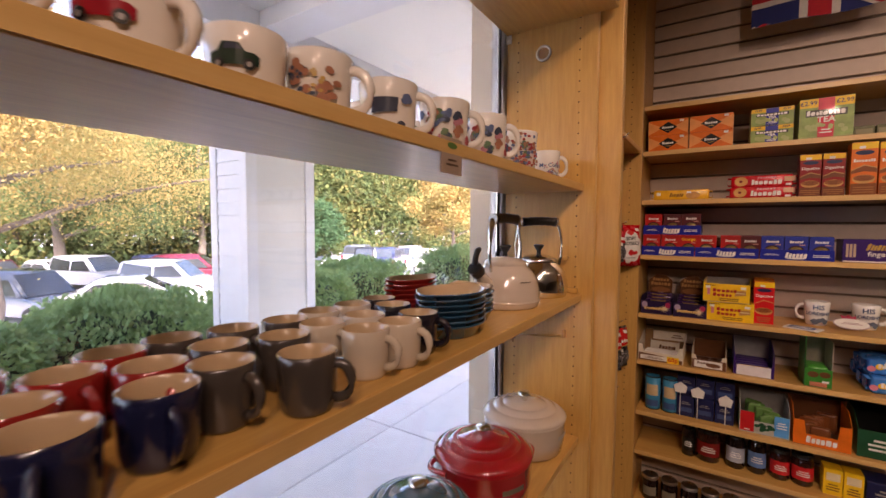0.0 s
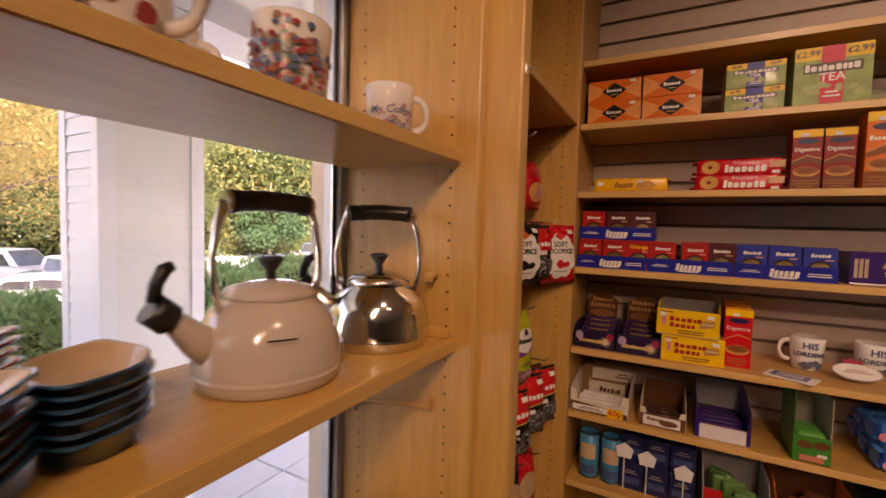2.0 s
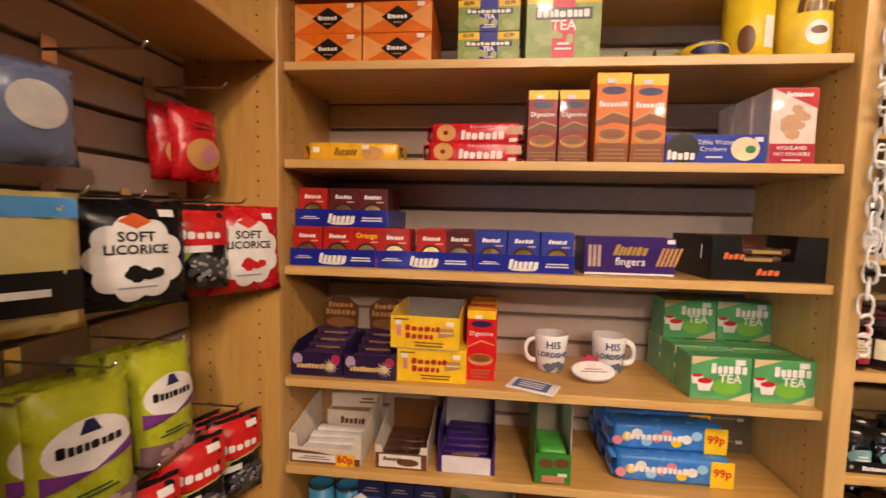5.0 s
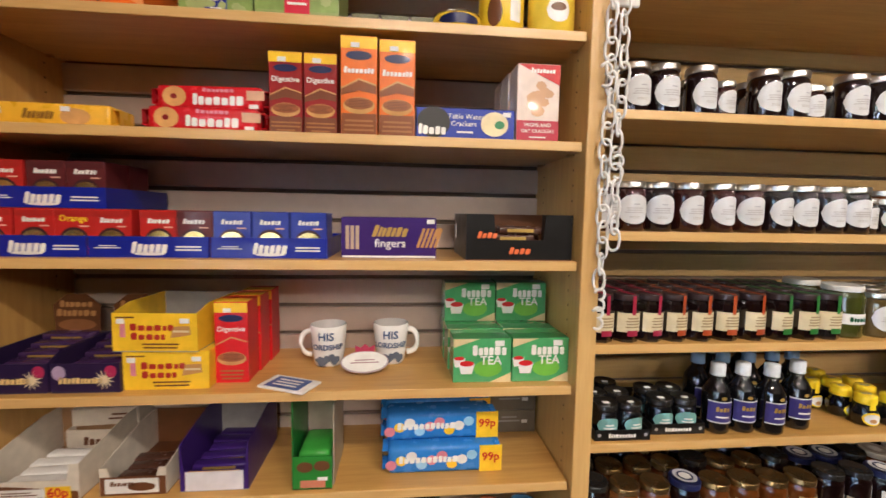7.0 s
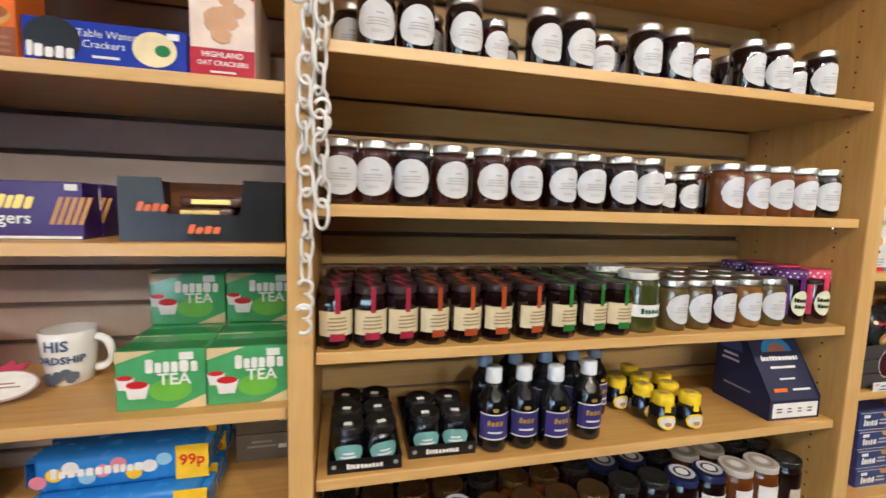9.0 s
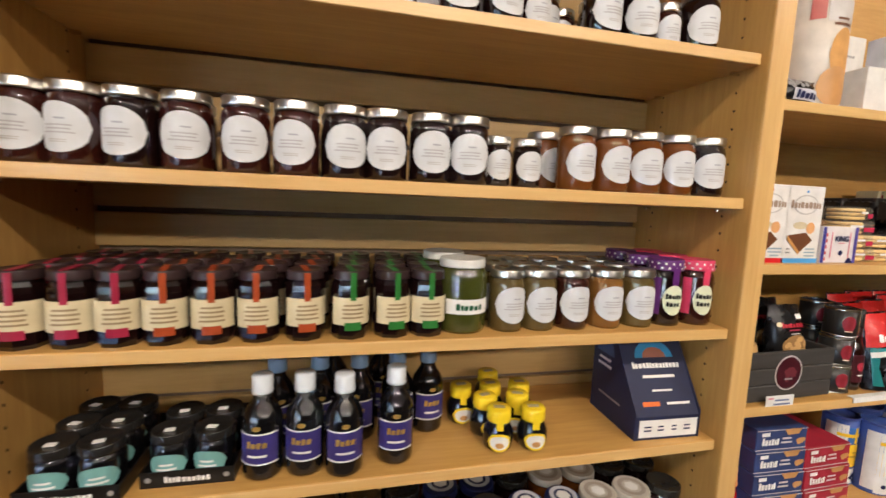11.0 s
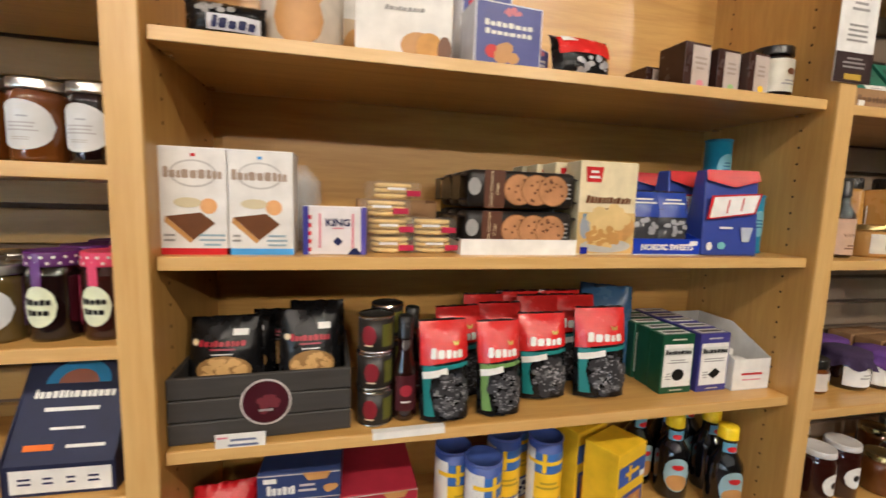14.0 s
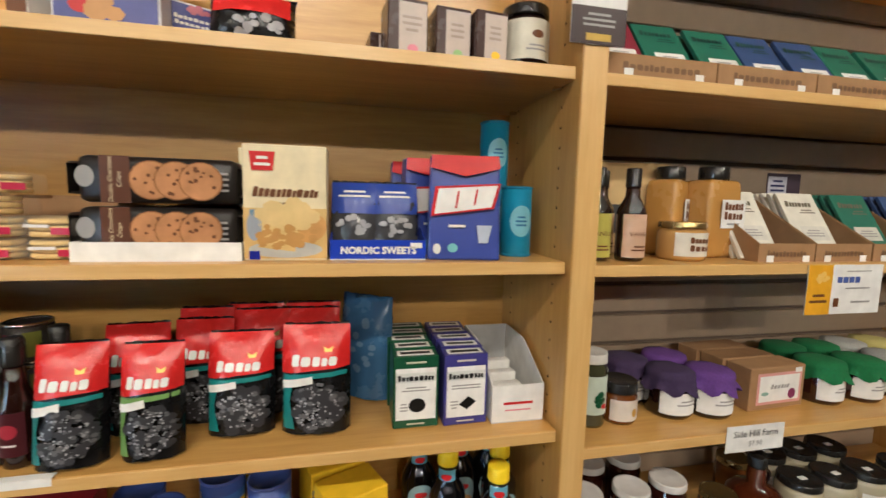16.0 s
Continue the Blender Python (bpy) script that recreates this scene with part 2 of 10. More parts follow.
def slat_wall(name, label, length, z0, z1, m, along_x, origin, material=SLAT):
    """Slatwall of separate boards with grooves between."""
    t = thing(name, label, "slatwall", at=origin, rz=0 if along_x else 90, kind=S)
    part("groove_backing", box_bm(0, length, 0.010, 0.022, z0, z1), GROOVE, t)
    pitch = 0.073
    n = int((z1 - z0) / pitch)
    bm = box_bm(0, length, -0.004, 0.0098, 0.0052, pitch - 0.0052, 0.0018)
    me = bpy.data.meshes.new("slat_board")
    bm.to_mesh(me)
    bm.free()
    me.materials.append(material)
    for i in range(n):
        o = new("slat_board", me)
        o.parent = t
        o.location = (0, 0, z0 + i * pitch)
    return t


def upright(name, x0, x1, y0, y1, z1, pins, label="maple-veneer upright panel with shelf pin holes"):
    """A side panel with two columns of pin holes on the faces listed in pins: (axis, value, u0, u1)."""
    t = thing(name, label, "shelf panel", group="shelving uprights", at=((x0 + x1) / 2, (y0 + y1) / 2, 0))
    cx, cy = (x0 + x1) / 2, (y0 + y1) / 2
    part("panel", box_bm(x0 - cx, x1 - cx, y0 - cy, y1 - cy, 0.0, z1, 0.0025, 2), WOOD_Z, t)
    if x1 - x0 < y1 - y0:
        part("edge_band", box_bm(x0 - cx + 0.001, x1 - cx - 0.001, y0 - cy - 0.0016, y0 - cy - 0.0001, 0.002, z1 - 0.002, 0.0005), EDGE_Z, t)
    else:
        part("edge_band", box_bm(x1 - cx + 0.0001, x1 - cx + 0.0016, y0 - cy + 0.001, y1 - cy - 0.001, 0.002, z1 - 0.002, 0.0005), EDGE_Z, t)
    for axis, val, us, z_lo in pins:
        bm = bmesh.new()
        for u in us:
            for i in range(int((z1 - 0.1 - z_lo) / 0.032)):
                z = z_lo + i * 0.032
                pts = [(u + 0.0026 * math.cos(a * math.pi / 4), z + 0.0026 * math.sin(a * math.pi / 4)) for a in range(8)]
                if axis == "x":
                    bm.faces.new([bm.verts.new((val - cx, p - cy, q)) for p, q in pts])
                else:
                    bm.faces.new([bm.verts.new((p - cx, val - cy, q)) for p, q in pts])
        tagged(part("pin_drilling", bm, PIN, t), kind="stuff")
    return t


TOP = 2.62
upright("shelf_upright", -0.310, -0.285, FRONT, 2.36, TOP, [("x", -0.2843, (FRONT + 0.045, BACK - 0.05), 0.35)])
for (a0, a1), (b0, b1) in zip(BAY, BAY[1:]):
    upright("shelf_upright", a1, b0, FRONT - 0.012, 2.36, TOP, [("x", a1 - 0.0007, (FRONT + 0.045, BACK - 0.05), 0.35), ("x", b0 + 0.0007, (FRONT + 0.045, BACK - 0.05), 0.35)])
upright("shelf_upright", BAY[3][1], BAY[3][1] + 0.04, FRONT - 0.012, 2.36, TOP, [])
# corner bay: side panel facing the room's south, slatwall facing east, and the wide post beside the window
SLX = -0.50
upright("shelf_upright", SLX - 0.02, -0.285, FRONT - 0.022, FRONT - 0.001, TOP, [("y", FRONT - 0.0227, (SLX + 0.05, -0.33), 0.35)], "maple-veneer side panel of the corner bay")
slat_wall("wall_slats_corner", "taupe slatwall of the corner bay", 0.62, 0.061, TOP, 1, False, (SLX, 1.405, 0))
upright("shelf_upright", WX + 0.024, -0.318, PY, PY + 0.018, 2.36, [("y", PY - 0.0007, (WX + 0.065, -0.372), 0.35)], "maple-veneer end panel beside the shop window")
upright("shelf_upright", SLX - 0.02, -0.25, PY + 0.020, PY + 0.058, TOP, [], "wide maple panel between window shelves and corner bay")
tagged(part("window_valance", box_bm(WX + 0.024, -0.26, -2.6, PY - 0.002, 2.14, 2.165, 0.003), WOOD_Y), "maple top board over the window shelves", "board", kind=S)

slat_wall("wall_slats_tea", "taupe slatwall behind the tea and biscuit shelves", BAY[0][1] - BAY[0][0], 0.061, TOP, 1, True, (BAY[0][0], BACK + 0.004, 0))
slat_wall("wall_slats_jam", "maple-toned slatwall behind the jam shelves", BAY[1][1] - BAY[1][0], 0.061, TOP, 1, True, (BAY[1][0], BACK + 0.004, 0), SLAT_WARM)
tagged(part("wall_backing_sweets", box_bm(BAY[2][0], BAY[2][1], BACK, BACK + 0.02, 0.05, TOP), WOOD_X), "plain maple-veneer back panel", "back panel", kind=S)
slat_wall("wall_slats_maple", "tan slatwall behind the maple goods shelves", BAY[3][1] - BAY[3][0], 0.061, TOP, 1, True, (BAY[3][0], BACK + 0.004, 0), SLAT_MID)




def shelf(x0, x1, y0, y1, z, label, along="x", group="", thick=0.02):
    """A shelf board whose top is at z, on four pins."""
    t = thing("shelf", label, "shelf", group, at=((x0 + x1) / 2, (y0 + y1) / 2, z))
    w, d = (x1 - x0) / 2, (y1 - y0) / 2
    part("board", box_bm(-w, w, -d, d, -thick, 0, 0.0018, 2), WOOD_X if along == "x" else WOOD_Y, t)
    if along == "x":
        part("edge_band", box_bm(-w + 0.001, w - 0.001, -d - 0.0016, -d - 0.0001, -thick + 0.001, -0.001, 0.0005), EDGE_X, t)
    else:
        part("edge_band", box_bm(w + 0.0001, w + 0.0016, -d + 0.001, d - 0.001, -thick + 0.001, -0.001, 0.0005), EDGE_Y, t)
    for px in (-1, 1):
        for py in (-1, 1):
            if along == "x":
                part("shelf_pin", box_bm(px * (w - 0.008) - 0.007, px * (w - 0.008) + 0.007, py * d * 0.7 - 0.004, py * d * 0.7 + 0.004, -thick - 0.006, -thick - 0.0002, 0.001), STEEL, t)
            elif abs(d) < 0.5:
                part("shelf_pin", box_bm(px * w * 0.7 - 0.004, px * w * 0.7 + 0.004, py * (d - 0.008) - 0.007, py * (d - 0.008) + 0.007, -thick - 0.006, -thick - 0.0002, 0.001), STEEL, t)
    return t


SH1 = [2.025, 1.830, 1.618, 1.377, 1.116, 0.905, 0.674, 0.492, 0.25]
SH2 = [1.95, 1.686, 1.440, 1.202, 0.985, 0.755, 0.50, 0.25]
SH3 = [2.2, 1.617, 1.322, 1.043, 0.775, 0.50, 0.25]
SH4 = [1.95, 1.613, 1.316, 1.006, 0.745, 0.50, 0.25]
for (x0, x1), hs, what in zip(BAY, (SH1, SH2, SH3, SH4), ("tea and biscuits", "jam jars and bottles", "sweets and biscuits", "maple goods and chocolate")):
    for z in hs:
        shelf(x0 + 0.002, x1 - 0.002, FRONT + 0.003, BACK - 0.003, z, "maple shelf holding " + what, group="shelves of " + what)
for z in (1.842,):
    shelf(SLX + 0.012, -0.29, 1.407, FRONT - 0.025, z, "maple shelf over the hanging sweet bags", "y")
W_UP, W_MID, W_LOW = 1.633, 1.291, 0.83
for z in (W_UP, W_MID, W_LOW, 0.40):
    shelf(WX + 0.03, WF, -2.5, PY - 0.002, z, "long maple window shelf for crockery", "y", "window shelves", 0.024 if z == W_MID else 0.022)

# ---- builders for goods ----
MATS = {}


def paint(r, g, b, rough=0.32, vary=0.12, **kw):
    """Shared printed-card or paint material for a colour."""
    key = (r, g, b, rough, tuple(sorted(kw.items())))
    if key not in MATS:
        MATS[key] = mat("print_%02d" % len(MATS), (r, g, b), rough, vary=vary, scale=35, **{"coat": 0.08 if rough < 0.5 else 0.0, "spec": 0.3, **kw})
    return MATS[key]


WHITE = paint(0.78, 0.77, 0.73)
PAPER = paint(0.74, 0.73, 0.70, 0.75)
CREAM = paint(0.72, 0.60, 0.38)
BLACK = paint(0.009, 0.0085, 0.0085)
RED = paint(0.52, 0.018, 0.02)
DKRED = paint(0.19, 0.010, 0.009)
ORANGE = paint(0.72, 0.155, 0.012)
YELLOW = paint(0.82, 0.52, 0.015)
BLUE = paint(0.010, 0.018, 0.27)
SKY = paint(0.08, 0.32, 0.68)
NAVY = paint(0.014, 0.018, 0.075)
PURPLE = paint(0.040, 0.014, 0.14)
GREEN = paint(0.03, 0.215, 0.075)
DKGREEN = paint(0.012, 0.075, 0.035)
LIME = paint(0.42, 0.50, 0.03)
TEAL = paint(0.02, 0.20, 0.22)
BROWN = paint(0.14, 0.055, 0.022)
TAN = paint(0.50, 0.26, 0.09)
BISCUIT = paint(0.58, 0.31, 0.10, 0.8, 0.2)
KRAFT = paint(0.33, 0.19, 0.09, 0.8)
GREY = paint(0.30, 0.29, 0.28)
GOLD = paint(0.62, 0.40, 0.10, 0.3, metal=0.6)
PINK = paint(0.65, 0.22, 0.28)
LID_SILVER = mat("tin_lid", (0.60, 0.58, 0.54), 0.28, 1.0, vary=0.03)
LID_BLACK = mat("black_lid", (0.016, 0.015, 0.014), 0.25, vary=0.03)
CLEAR = mat("clear_plastic", (0.8, 0.8, 0.8), 0.08, vary=0)
CLEAR.node_tree.nodes["Principled BSDF"].inputs["Alpha"].default_value = 0.16
FOIL_BLACK = mat("black_foil_bag", (0.007, 0.007, 0.008), 0.26, vary=0.1, scale=34, bump=0.55, spec=0.3)
FOIL_RED = mat("red_foil_bag", (0.56, 0.012, 0.018), 0.25, vary=0.14, scale=34, bump=0.55)
FILM_RED = mat("red_printed_film", (0.60, 0.02, 0.018), 0.24, vary=0.16, scale=45, bump=0.6, coat=0.15)
FOIL_LIME = mat("lime_foil_bag", (0.42, 0.47, 0.02), 0.27, vary=0.14, scale=34, bump=0.5)
FOIL_BLUE = mat("blue_foil_bag", (0.02, 0.05, 0.30), 0.3, vary=0.1, scale=30, bump=0.3)


def letters(text, height, bold=0.0, extrude=0.0):
    """Lettering as a bmesh in the x-z plane facing -y, centred."""
    cu = bpy.data.curves.new("lettering", "FONT")
    cu.body, cu.size, cu.align_x, cu.align_y = text, height, "CENTER", "CENTER"
    cu.offset, cu.extrude, cu.resolution_u = bold, extrude, 2
    ob = bpy.data.objects.new("lettering", cu)
    scene.collection.objects.link(ob)
    bpy.context.view_layer.update()
    me = bpy.data.meshes.new_from_object(ob.evaluated_get(bpy.context.evaluated_depsgraph_get()))
    bpy.data.objects.remove(ob)
    bpy.data.curves.remove(cu)
    bm = bmesh.new()
    bm.from_mesh(me)
    bpy.data.meshes.remove(me)
    for v in bm.verts:
        v.co = Vector((v.co.x, -v.co.z, v.co.y))
    return bm


def wordmark(cx, cz, w, h, n, slant=0.12, seed=1):
    """A logo as a row of plain slanted blocks with rounded corners."""
    rng = random.Random(seed * 31 + n)
    bm = bmesh.new()
    widths = [rng.uniform(0.7, 1.3) for _ in range(n)]
    unit = w / sum(widths)
    x0, z0 = cx - w / 2, cz - h / 2
    for i, wd in enumerate(widths):
        hh = h * (1.0 if i == 0 else rng.uniform(0.66, 0.86))
        u = unit * wd * 0.8
        c = min(0.2 * u, 0.2 * hh)
        pts = [(c, 0), (u - c, 0), (u, c), (u, hh - c), (u - c, hh), (c, hh), (0, hh - c), (0, c)]
        poly_front([(x0 + px + slant * pz, z0 + pz) for px, pz in pts], bm=bm)
        x0 += unit * wd
    return bm


def bars(cx, cz, w, h, n, seed=1):
    """Lines of fine writing as plain bars."""
    rng = random.Random(seed)
    bm = bmesh.new()
    step = h / n
    for i in range(n):
        ww = w * rng.uniform(0.6, 1)
        z = cz + h / 2 - (i + 0.5) * step
        poly_front([(cx - ww / 2, z - step * 0.22), (cx + ww / 2, z - step * 0.22), (cx + ww / 2, z + step * 0.22), (cx - ww / 2, z + step * 0.22)], bm=bm)
    return bm


def rect(cx, cz, w, h):
    return poly_front([(cx - w / 2, cz - h / 2), (cx + w / 2, cz - h / 2), (cx + w / 2, cz + h / 2), (cx - w / 2, cz + h / 2)])


def oval(cx, cz, rx, rz, n=20):
    return poly_front(ring_points(cx, cz, rx, rz, n))


def blobs(cx, cz, rx, rz, n, size, seed=1):
    """A pictured heap: overlapping small ovals at stepped depths."""
    rng = random.Random(seed)
    bm = bmesh.new()
    for i in range(n):
        a, r = rng.uniform(0, 6.28), math.sqrt(rng.random())
        s = size * rng.uniform(0.7, 1.2)
        poly_front(ring_points(cx + rx * r * math.cos(a), cz + rz * r * math.sin(a), s, s * rng.uniform(0.6, 1), 7, rng.random()), -0.00006 * i, bm)
    return bm


def stick(parent, y, items):
    """Prints on a front face at y. Each item: (name, bmesh, material, layer[, label])."""
    for it in items:
        name, bm, m, layer = it[:4]
        for v in bm.verts:
            v.co.y += y - 0.0005 - 0.0004 * layer
        part(name, bm, m, parent, it[4] if len(it) > 4 else "")


def carton(name, label, w, d, h, material, prints=(), at=(0, 0, 0), rz=0.0, group="", category="box", top=None, flaps=True):
    """A folding card box whose front bottom middle is at the origin; prints use box units in metres."""
    t = thing(name, label, category, group, at, rz)
    part("carton_body", box_bm(-w / 2, w / 2, 0, d, 0, h, min(0.0012, w * 0.03)), material, t)
    if flaps:
        bm = box_bm(-w / 2 + 0.0015, w / 2 - 0.0015, 0.0025, d * 0.55, h, h + 0.0006)
        part("top_flap", bm, top or material, t)
    stick(t, 0.0, prints)
    return t


def sticker(x, z, w=0.016, h=0.009):
    return ("price_sticker", rect(x, z, w, h), PAPER, 6, "small white price sticker")


def wrap(r, zc, half_w, half_h, shape="oval", nx=14, nz=8, lift=0.0006, rot=0.0):
    """A paper label bent round a cylinder, facing -y."""
    bm = bmesh.new()
    grid = []
    for i in range(nx + 1):
        u = -1 + 2 * i / nx
        lim = math.sqrt(max(0.0, 1 - u * u)) if shape == "oval" else 1.0
        lim = max(lim, 0.02)
        col = []
        for k in range(nz + 1):
            v = (-1 + 2 * k / nz) * lim
            a = -math.pi / 2 + rot + u * half_w / r
            col.append(bm.verts.new(((r + lift) * math.cos(a), (r + lift) * math.sin(a), zc + v * half_h)))
        grid.append(col)
    for i in range(nx):
        for k in range(nz):
            f = bm.faces.new((grid[i][k], grid[i + 1][k], grid[i + 1][k + 1], grid[i][k + 1]))
            f.smooth = True
    return bm


def bend(bm, r, rot=0.0, lift=0.0012):
    """Bends flat x-z artwork round a cylinder of radius r, facing -y."""
    xs = [v.co.x for v in bm.verts]
    x = min(xs) + 0.004
    while x < max(xs):
        bmesh.ops.bisect_plane(bm, geom=bm.verts[:] + bm.edges[:] + bm.faces[:], plane_co=(x, 0, 0), plane_no=(1, 0, 0))
        x += 0.004
    bmesh.ops.triangulate(bm, faces=bm.faces[:])
    for v in bm.verts:
        a = -math.pi / 2 + rot + v.co.x / r
        v.co = Vector(((r + lift - v.co.y) * math.cos(a), (r + lift - v.co.y) * math.sin(a), v.co.z))
    return bm


def jam_mat(name, color, rough=0.06):
    m = mat(name, color, rough, vary=0.15, scale=40, spec=0.5, coat=0.5)
    return m


JAM_DARK = jam_mat("dark_preserve", (0.008, 0.003, 0.003))
JAM_RED = jam_mat("red_preserve", (0.028, 0.006, 0.004))
JAM_AMBER = jam_mat("amber_marmalade", (0.12, 0.036, 0.006))
JAM_GOLD = jam_mat("golden_honey", (0.19, 0.085, 0.018))
JAM_GREEN = jam_mat("green_jelly", (0.05, 0.058, 0.010))
GLASS_DARK = jam_mat("dark_glass", (0.004, 0.004, 0.005))


def jar(name, label, r, h, content, lid, wrap_items, at, rz=0.0, group="", lid_r=0.96, lid_h=0.014, facets=24, shoulder=0.12, category="jar"):
    """A glass jar of preserve: body, screw lid, paper labels."""
    t = thing(name, label, category, group, at, rz)
    zt = h - lid_h
    s = h * shoulder
    prof = [(0, 0.0012), (r * 0.86, 0.0012), (r * 0.93, 0.0), (r, 0.006), (r, zt - s), (r * 0.95, zt - s * 0.5), (r * 0.84, zt - 0.001), (r * 0.84, zt + 0.002), (0, zt + 0.002)]
    part("glass_body", lathe(prof, facets, smooth_it=facets > 10), content, t)
    lr = r * lid_r
    part("lid", lathe([(0, zt), (lr, zt), (lr * 1.015, zt + 0.002), (lr, zt + 0.004), (lr, h - 0.0025), (lr * 0.97, h), (lr * 0.9, h - 0.0008), (0, h - 0.0012)], 24), lid, t)
    for it in wrap_items:
        part(it[0], it[1], it[2], t, it[3] if len(it) > 3 else "")
    return t


def pouch(name, label, w, h, d, material, prints, at, rz=0.0, tilt=0.0, group="", category="sweet bag", stand=False, seed=1, hang=False):
    """A filled foil bag with crimped seals; its bottom middle is at the origin, front towards -y."""
    t = thing(name, label, category, group, at, rz)
    t.matrix_basis = pose(*at, tilt, 0, rz)
    rng = random.Random(seed)
    nx, nz = 12, 16
    bm = bmesh.new()

    def depth(u, v):
        side = max(0.0, 1 - abs(u) ** 2.6) ** 0.6
        if stand:
            prof = max(0.0, 1 - (max(0.0, v) / 1.0) ** 2.2) ** 0.9 if v > -0.86 else 0.9
        else:
            prof = max(0.0, 1 - abs(v * 1.06) ** 3.2) ** 0.7 if abs(v) < 0.94 else 0
        return max(0.0008, d / 2 * side * prof + (rng.uniform(-1, 1) * 0.0021 if abs(v) < 0.85 else 0))

    faces = {}
    for sgn in (-1, 1):
        grid = []
        for i in range(nx + 1):
            col = []
            for k in range(nz + 1):
                u, v = -1 + 2 * i / nx, -1 + 2 * k / nz
                pinch = 1 - 0.05 * (1 - min(1, abs(v) ** 6)) if not stand else 1 - 0.06 * max(0, v)
                zz = (v + 1) / 2 * h + (rng.uniform(-1, 1) * 0.0012 if k in (0, nz) else 0)
                col.append(bm.verts.new((u * w / 2 * pinch, sgn * depth(u, v), zz)))
            grid.append(col)
        for i in range(nx):
            for k in range(nz):
                q = (grid[i][k], grid[i + 1][k], grid[i + 1][k + 1], grid[i][k + 1])
                f = bm.faces.new(q if sgn < 0 else q[::-1])
                f.smooth = True
        faces[sgn] = grid
    bmesh.ops.remove_doubles(bm, verts=bm.verts[:], dist=0.0018)
    part("bag_body", bm, material, t)
    for it in prints:
        nm, b2, m2, layer = it[:4]
        bmesh.ops.triangulate(b2, faces=b2.faces[:])
        bmesh.ops.subdivide_edges(b2, edges=[e for e in b2.edges if e.calc_length() > w * 0.12], cuts=3, use_grid_fill=True)
        for v in b2.verts:
            u, vv = max(-1, min(1, v.co.x / (w / 2))), max(-1, min(1, v.co.z / h * 2 - 1))
            side = max(0.0, 1 - abs(u) ** 2.6) ** 0.6
            if stand:
                prof = max(0.0, 1 - max(0.0, vv) ** 2.2) ** 0.9
            else:
                prof = max(0.0, 1 - abs(vv * 1.06) ** 3.2) ** 0.7 if abs(vv) < 0.94 else 0
            v.co.y += -(d / 2 * side * prof) - 0.0022 - 0.0006 * layer
        part(nm, smooth(b2), m2, t, it[4] if len(it) > 4 else "")
    return t


def tray_box(name, label, w, d, hb, hf, material, inner, at, rz=0.0, group="", prints=(), front_cut=None, category="display box", slope=0.55):
    """An open card display tray: floor, back, two raked sides, low front."""
    t = thing(name, label, category, group, at, rz)
    th = 0.0018
    part("tray_floor", box_bm(-w / 2, w / 2, 0, d, 0, th), inner, t)
    part("tray_back", box_bm(-w / 2, w / 2, d - th, d, th, hb), inner, t)
    for sx in (-1, 1):
        bm = bmesh.new()
        x = sx * (w / 2 - th / 2)
        prof = [(0, th), (d - th, th), (d - th, hb), (d * slope, hb), (0, hf)]
        vs = []
        for dx in (-th / 2, th / 2):
            vs.append([bm.verts.new((x + dx, py, pz)) for py, pz in prof])
        bm.faces.new(vs[0])
        bm.faces.new(vs[1][::-1])
        for i in range(5):
            j = (i + 1) % 5
            bm.faces.new((vs[0][i], vs[1][i], vs[1][j], vs[0][j]))
        bmesh.ops.recalc_face_normals(bm, faces=bm.faces[:])
        part("tray_side", bm, material, t)
    if front_cut is None:
        part("tray_front", box_bm(-w / 2 + th, w / 2 - th, 0, th, th, hf), material, t)
    else:
        cw, ch = front_cut
        bm = bmesh.new()
        pts = [(-w / 2 + th, th), (w / 2 - th, th), (w / 2 - th, hf), (cw / 2 + 0.006, hf), (cw / 2, ch), (-cw / 2, ch), (-cw / 2 - 0.006, hf), (-w / 2 + th, hf)]
        a = [bm.verts.new((px, 0, pz)) for px, pz in pts]
        b = [bm.verts.new((px, th, pz)) for px, pz in pts]
        bm.faces.new(a)
        bm.faces.new(b[::-1])
        for i in range(len(pts)):
            j = (i + 1) % len(pts)
            bm.faces.new((a[i], b[i], b[j], a[j]))
        bmesh.ops.recalc_face_normals(bm, faces=bm.faces[:])
        part("tray_front", bm, material, t)
    stick(t, 0.0, prints)
    return t


def bottle(name, label, r, h, glass, cap, wrap_items, at, rz=0.0, group="", neck_r=0.4, neck_at=0.66, cap_h=0.02, cap_r=0.5):
    """A bottle: body, cap, labels."""
    t = thing(name, label, "bottle", group, at, rz)
    zn, zc = h * neck_at, h - cap_h
    prof = [(0, 0.002), (r * 0.85, 0.001), (r * 0.97, 0.004), (r, 0.01), (r, zn * 0.86), (r * 0.93, zn * 0.95), (r * 0.72, zn * 1.05), (r * neck_r * 1.1, zn * 1.16), (r * neck_r, zc), (0, zc)]
    part("glass_body", lathe(prof, 24), glass, t)
    cr = r * cap_r
    part("cap", lathe([(0, zc - 0.002), (cr, zc - 0.002), (cr * 1.04, zc), (cr, zc + 0.003), (cr, h - 0.002), (cr * 0.9, h), (0, h)], 20), cap, t)
    for it in wrap_items:
        part(it[0], it[1], it[2], t, it[3] if len(it) > 3 else "")
    return t


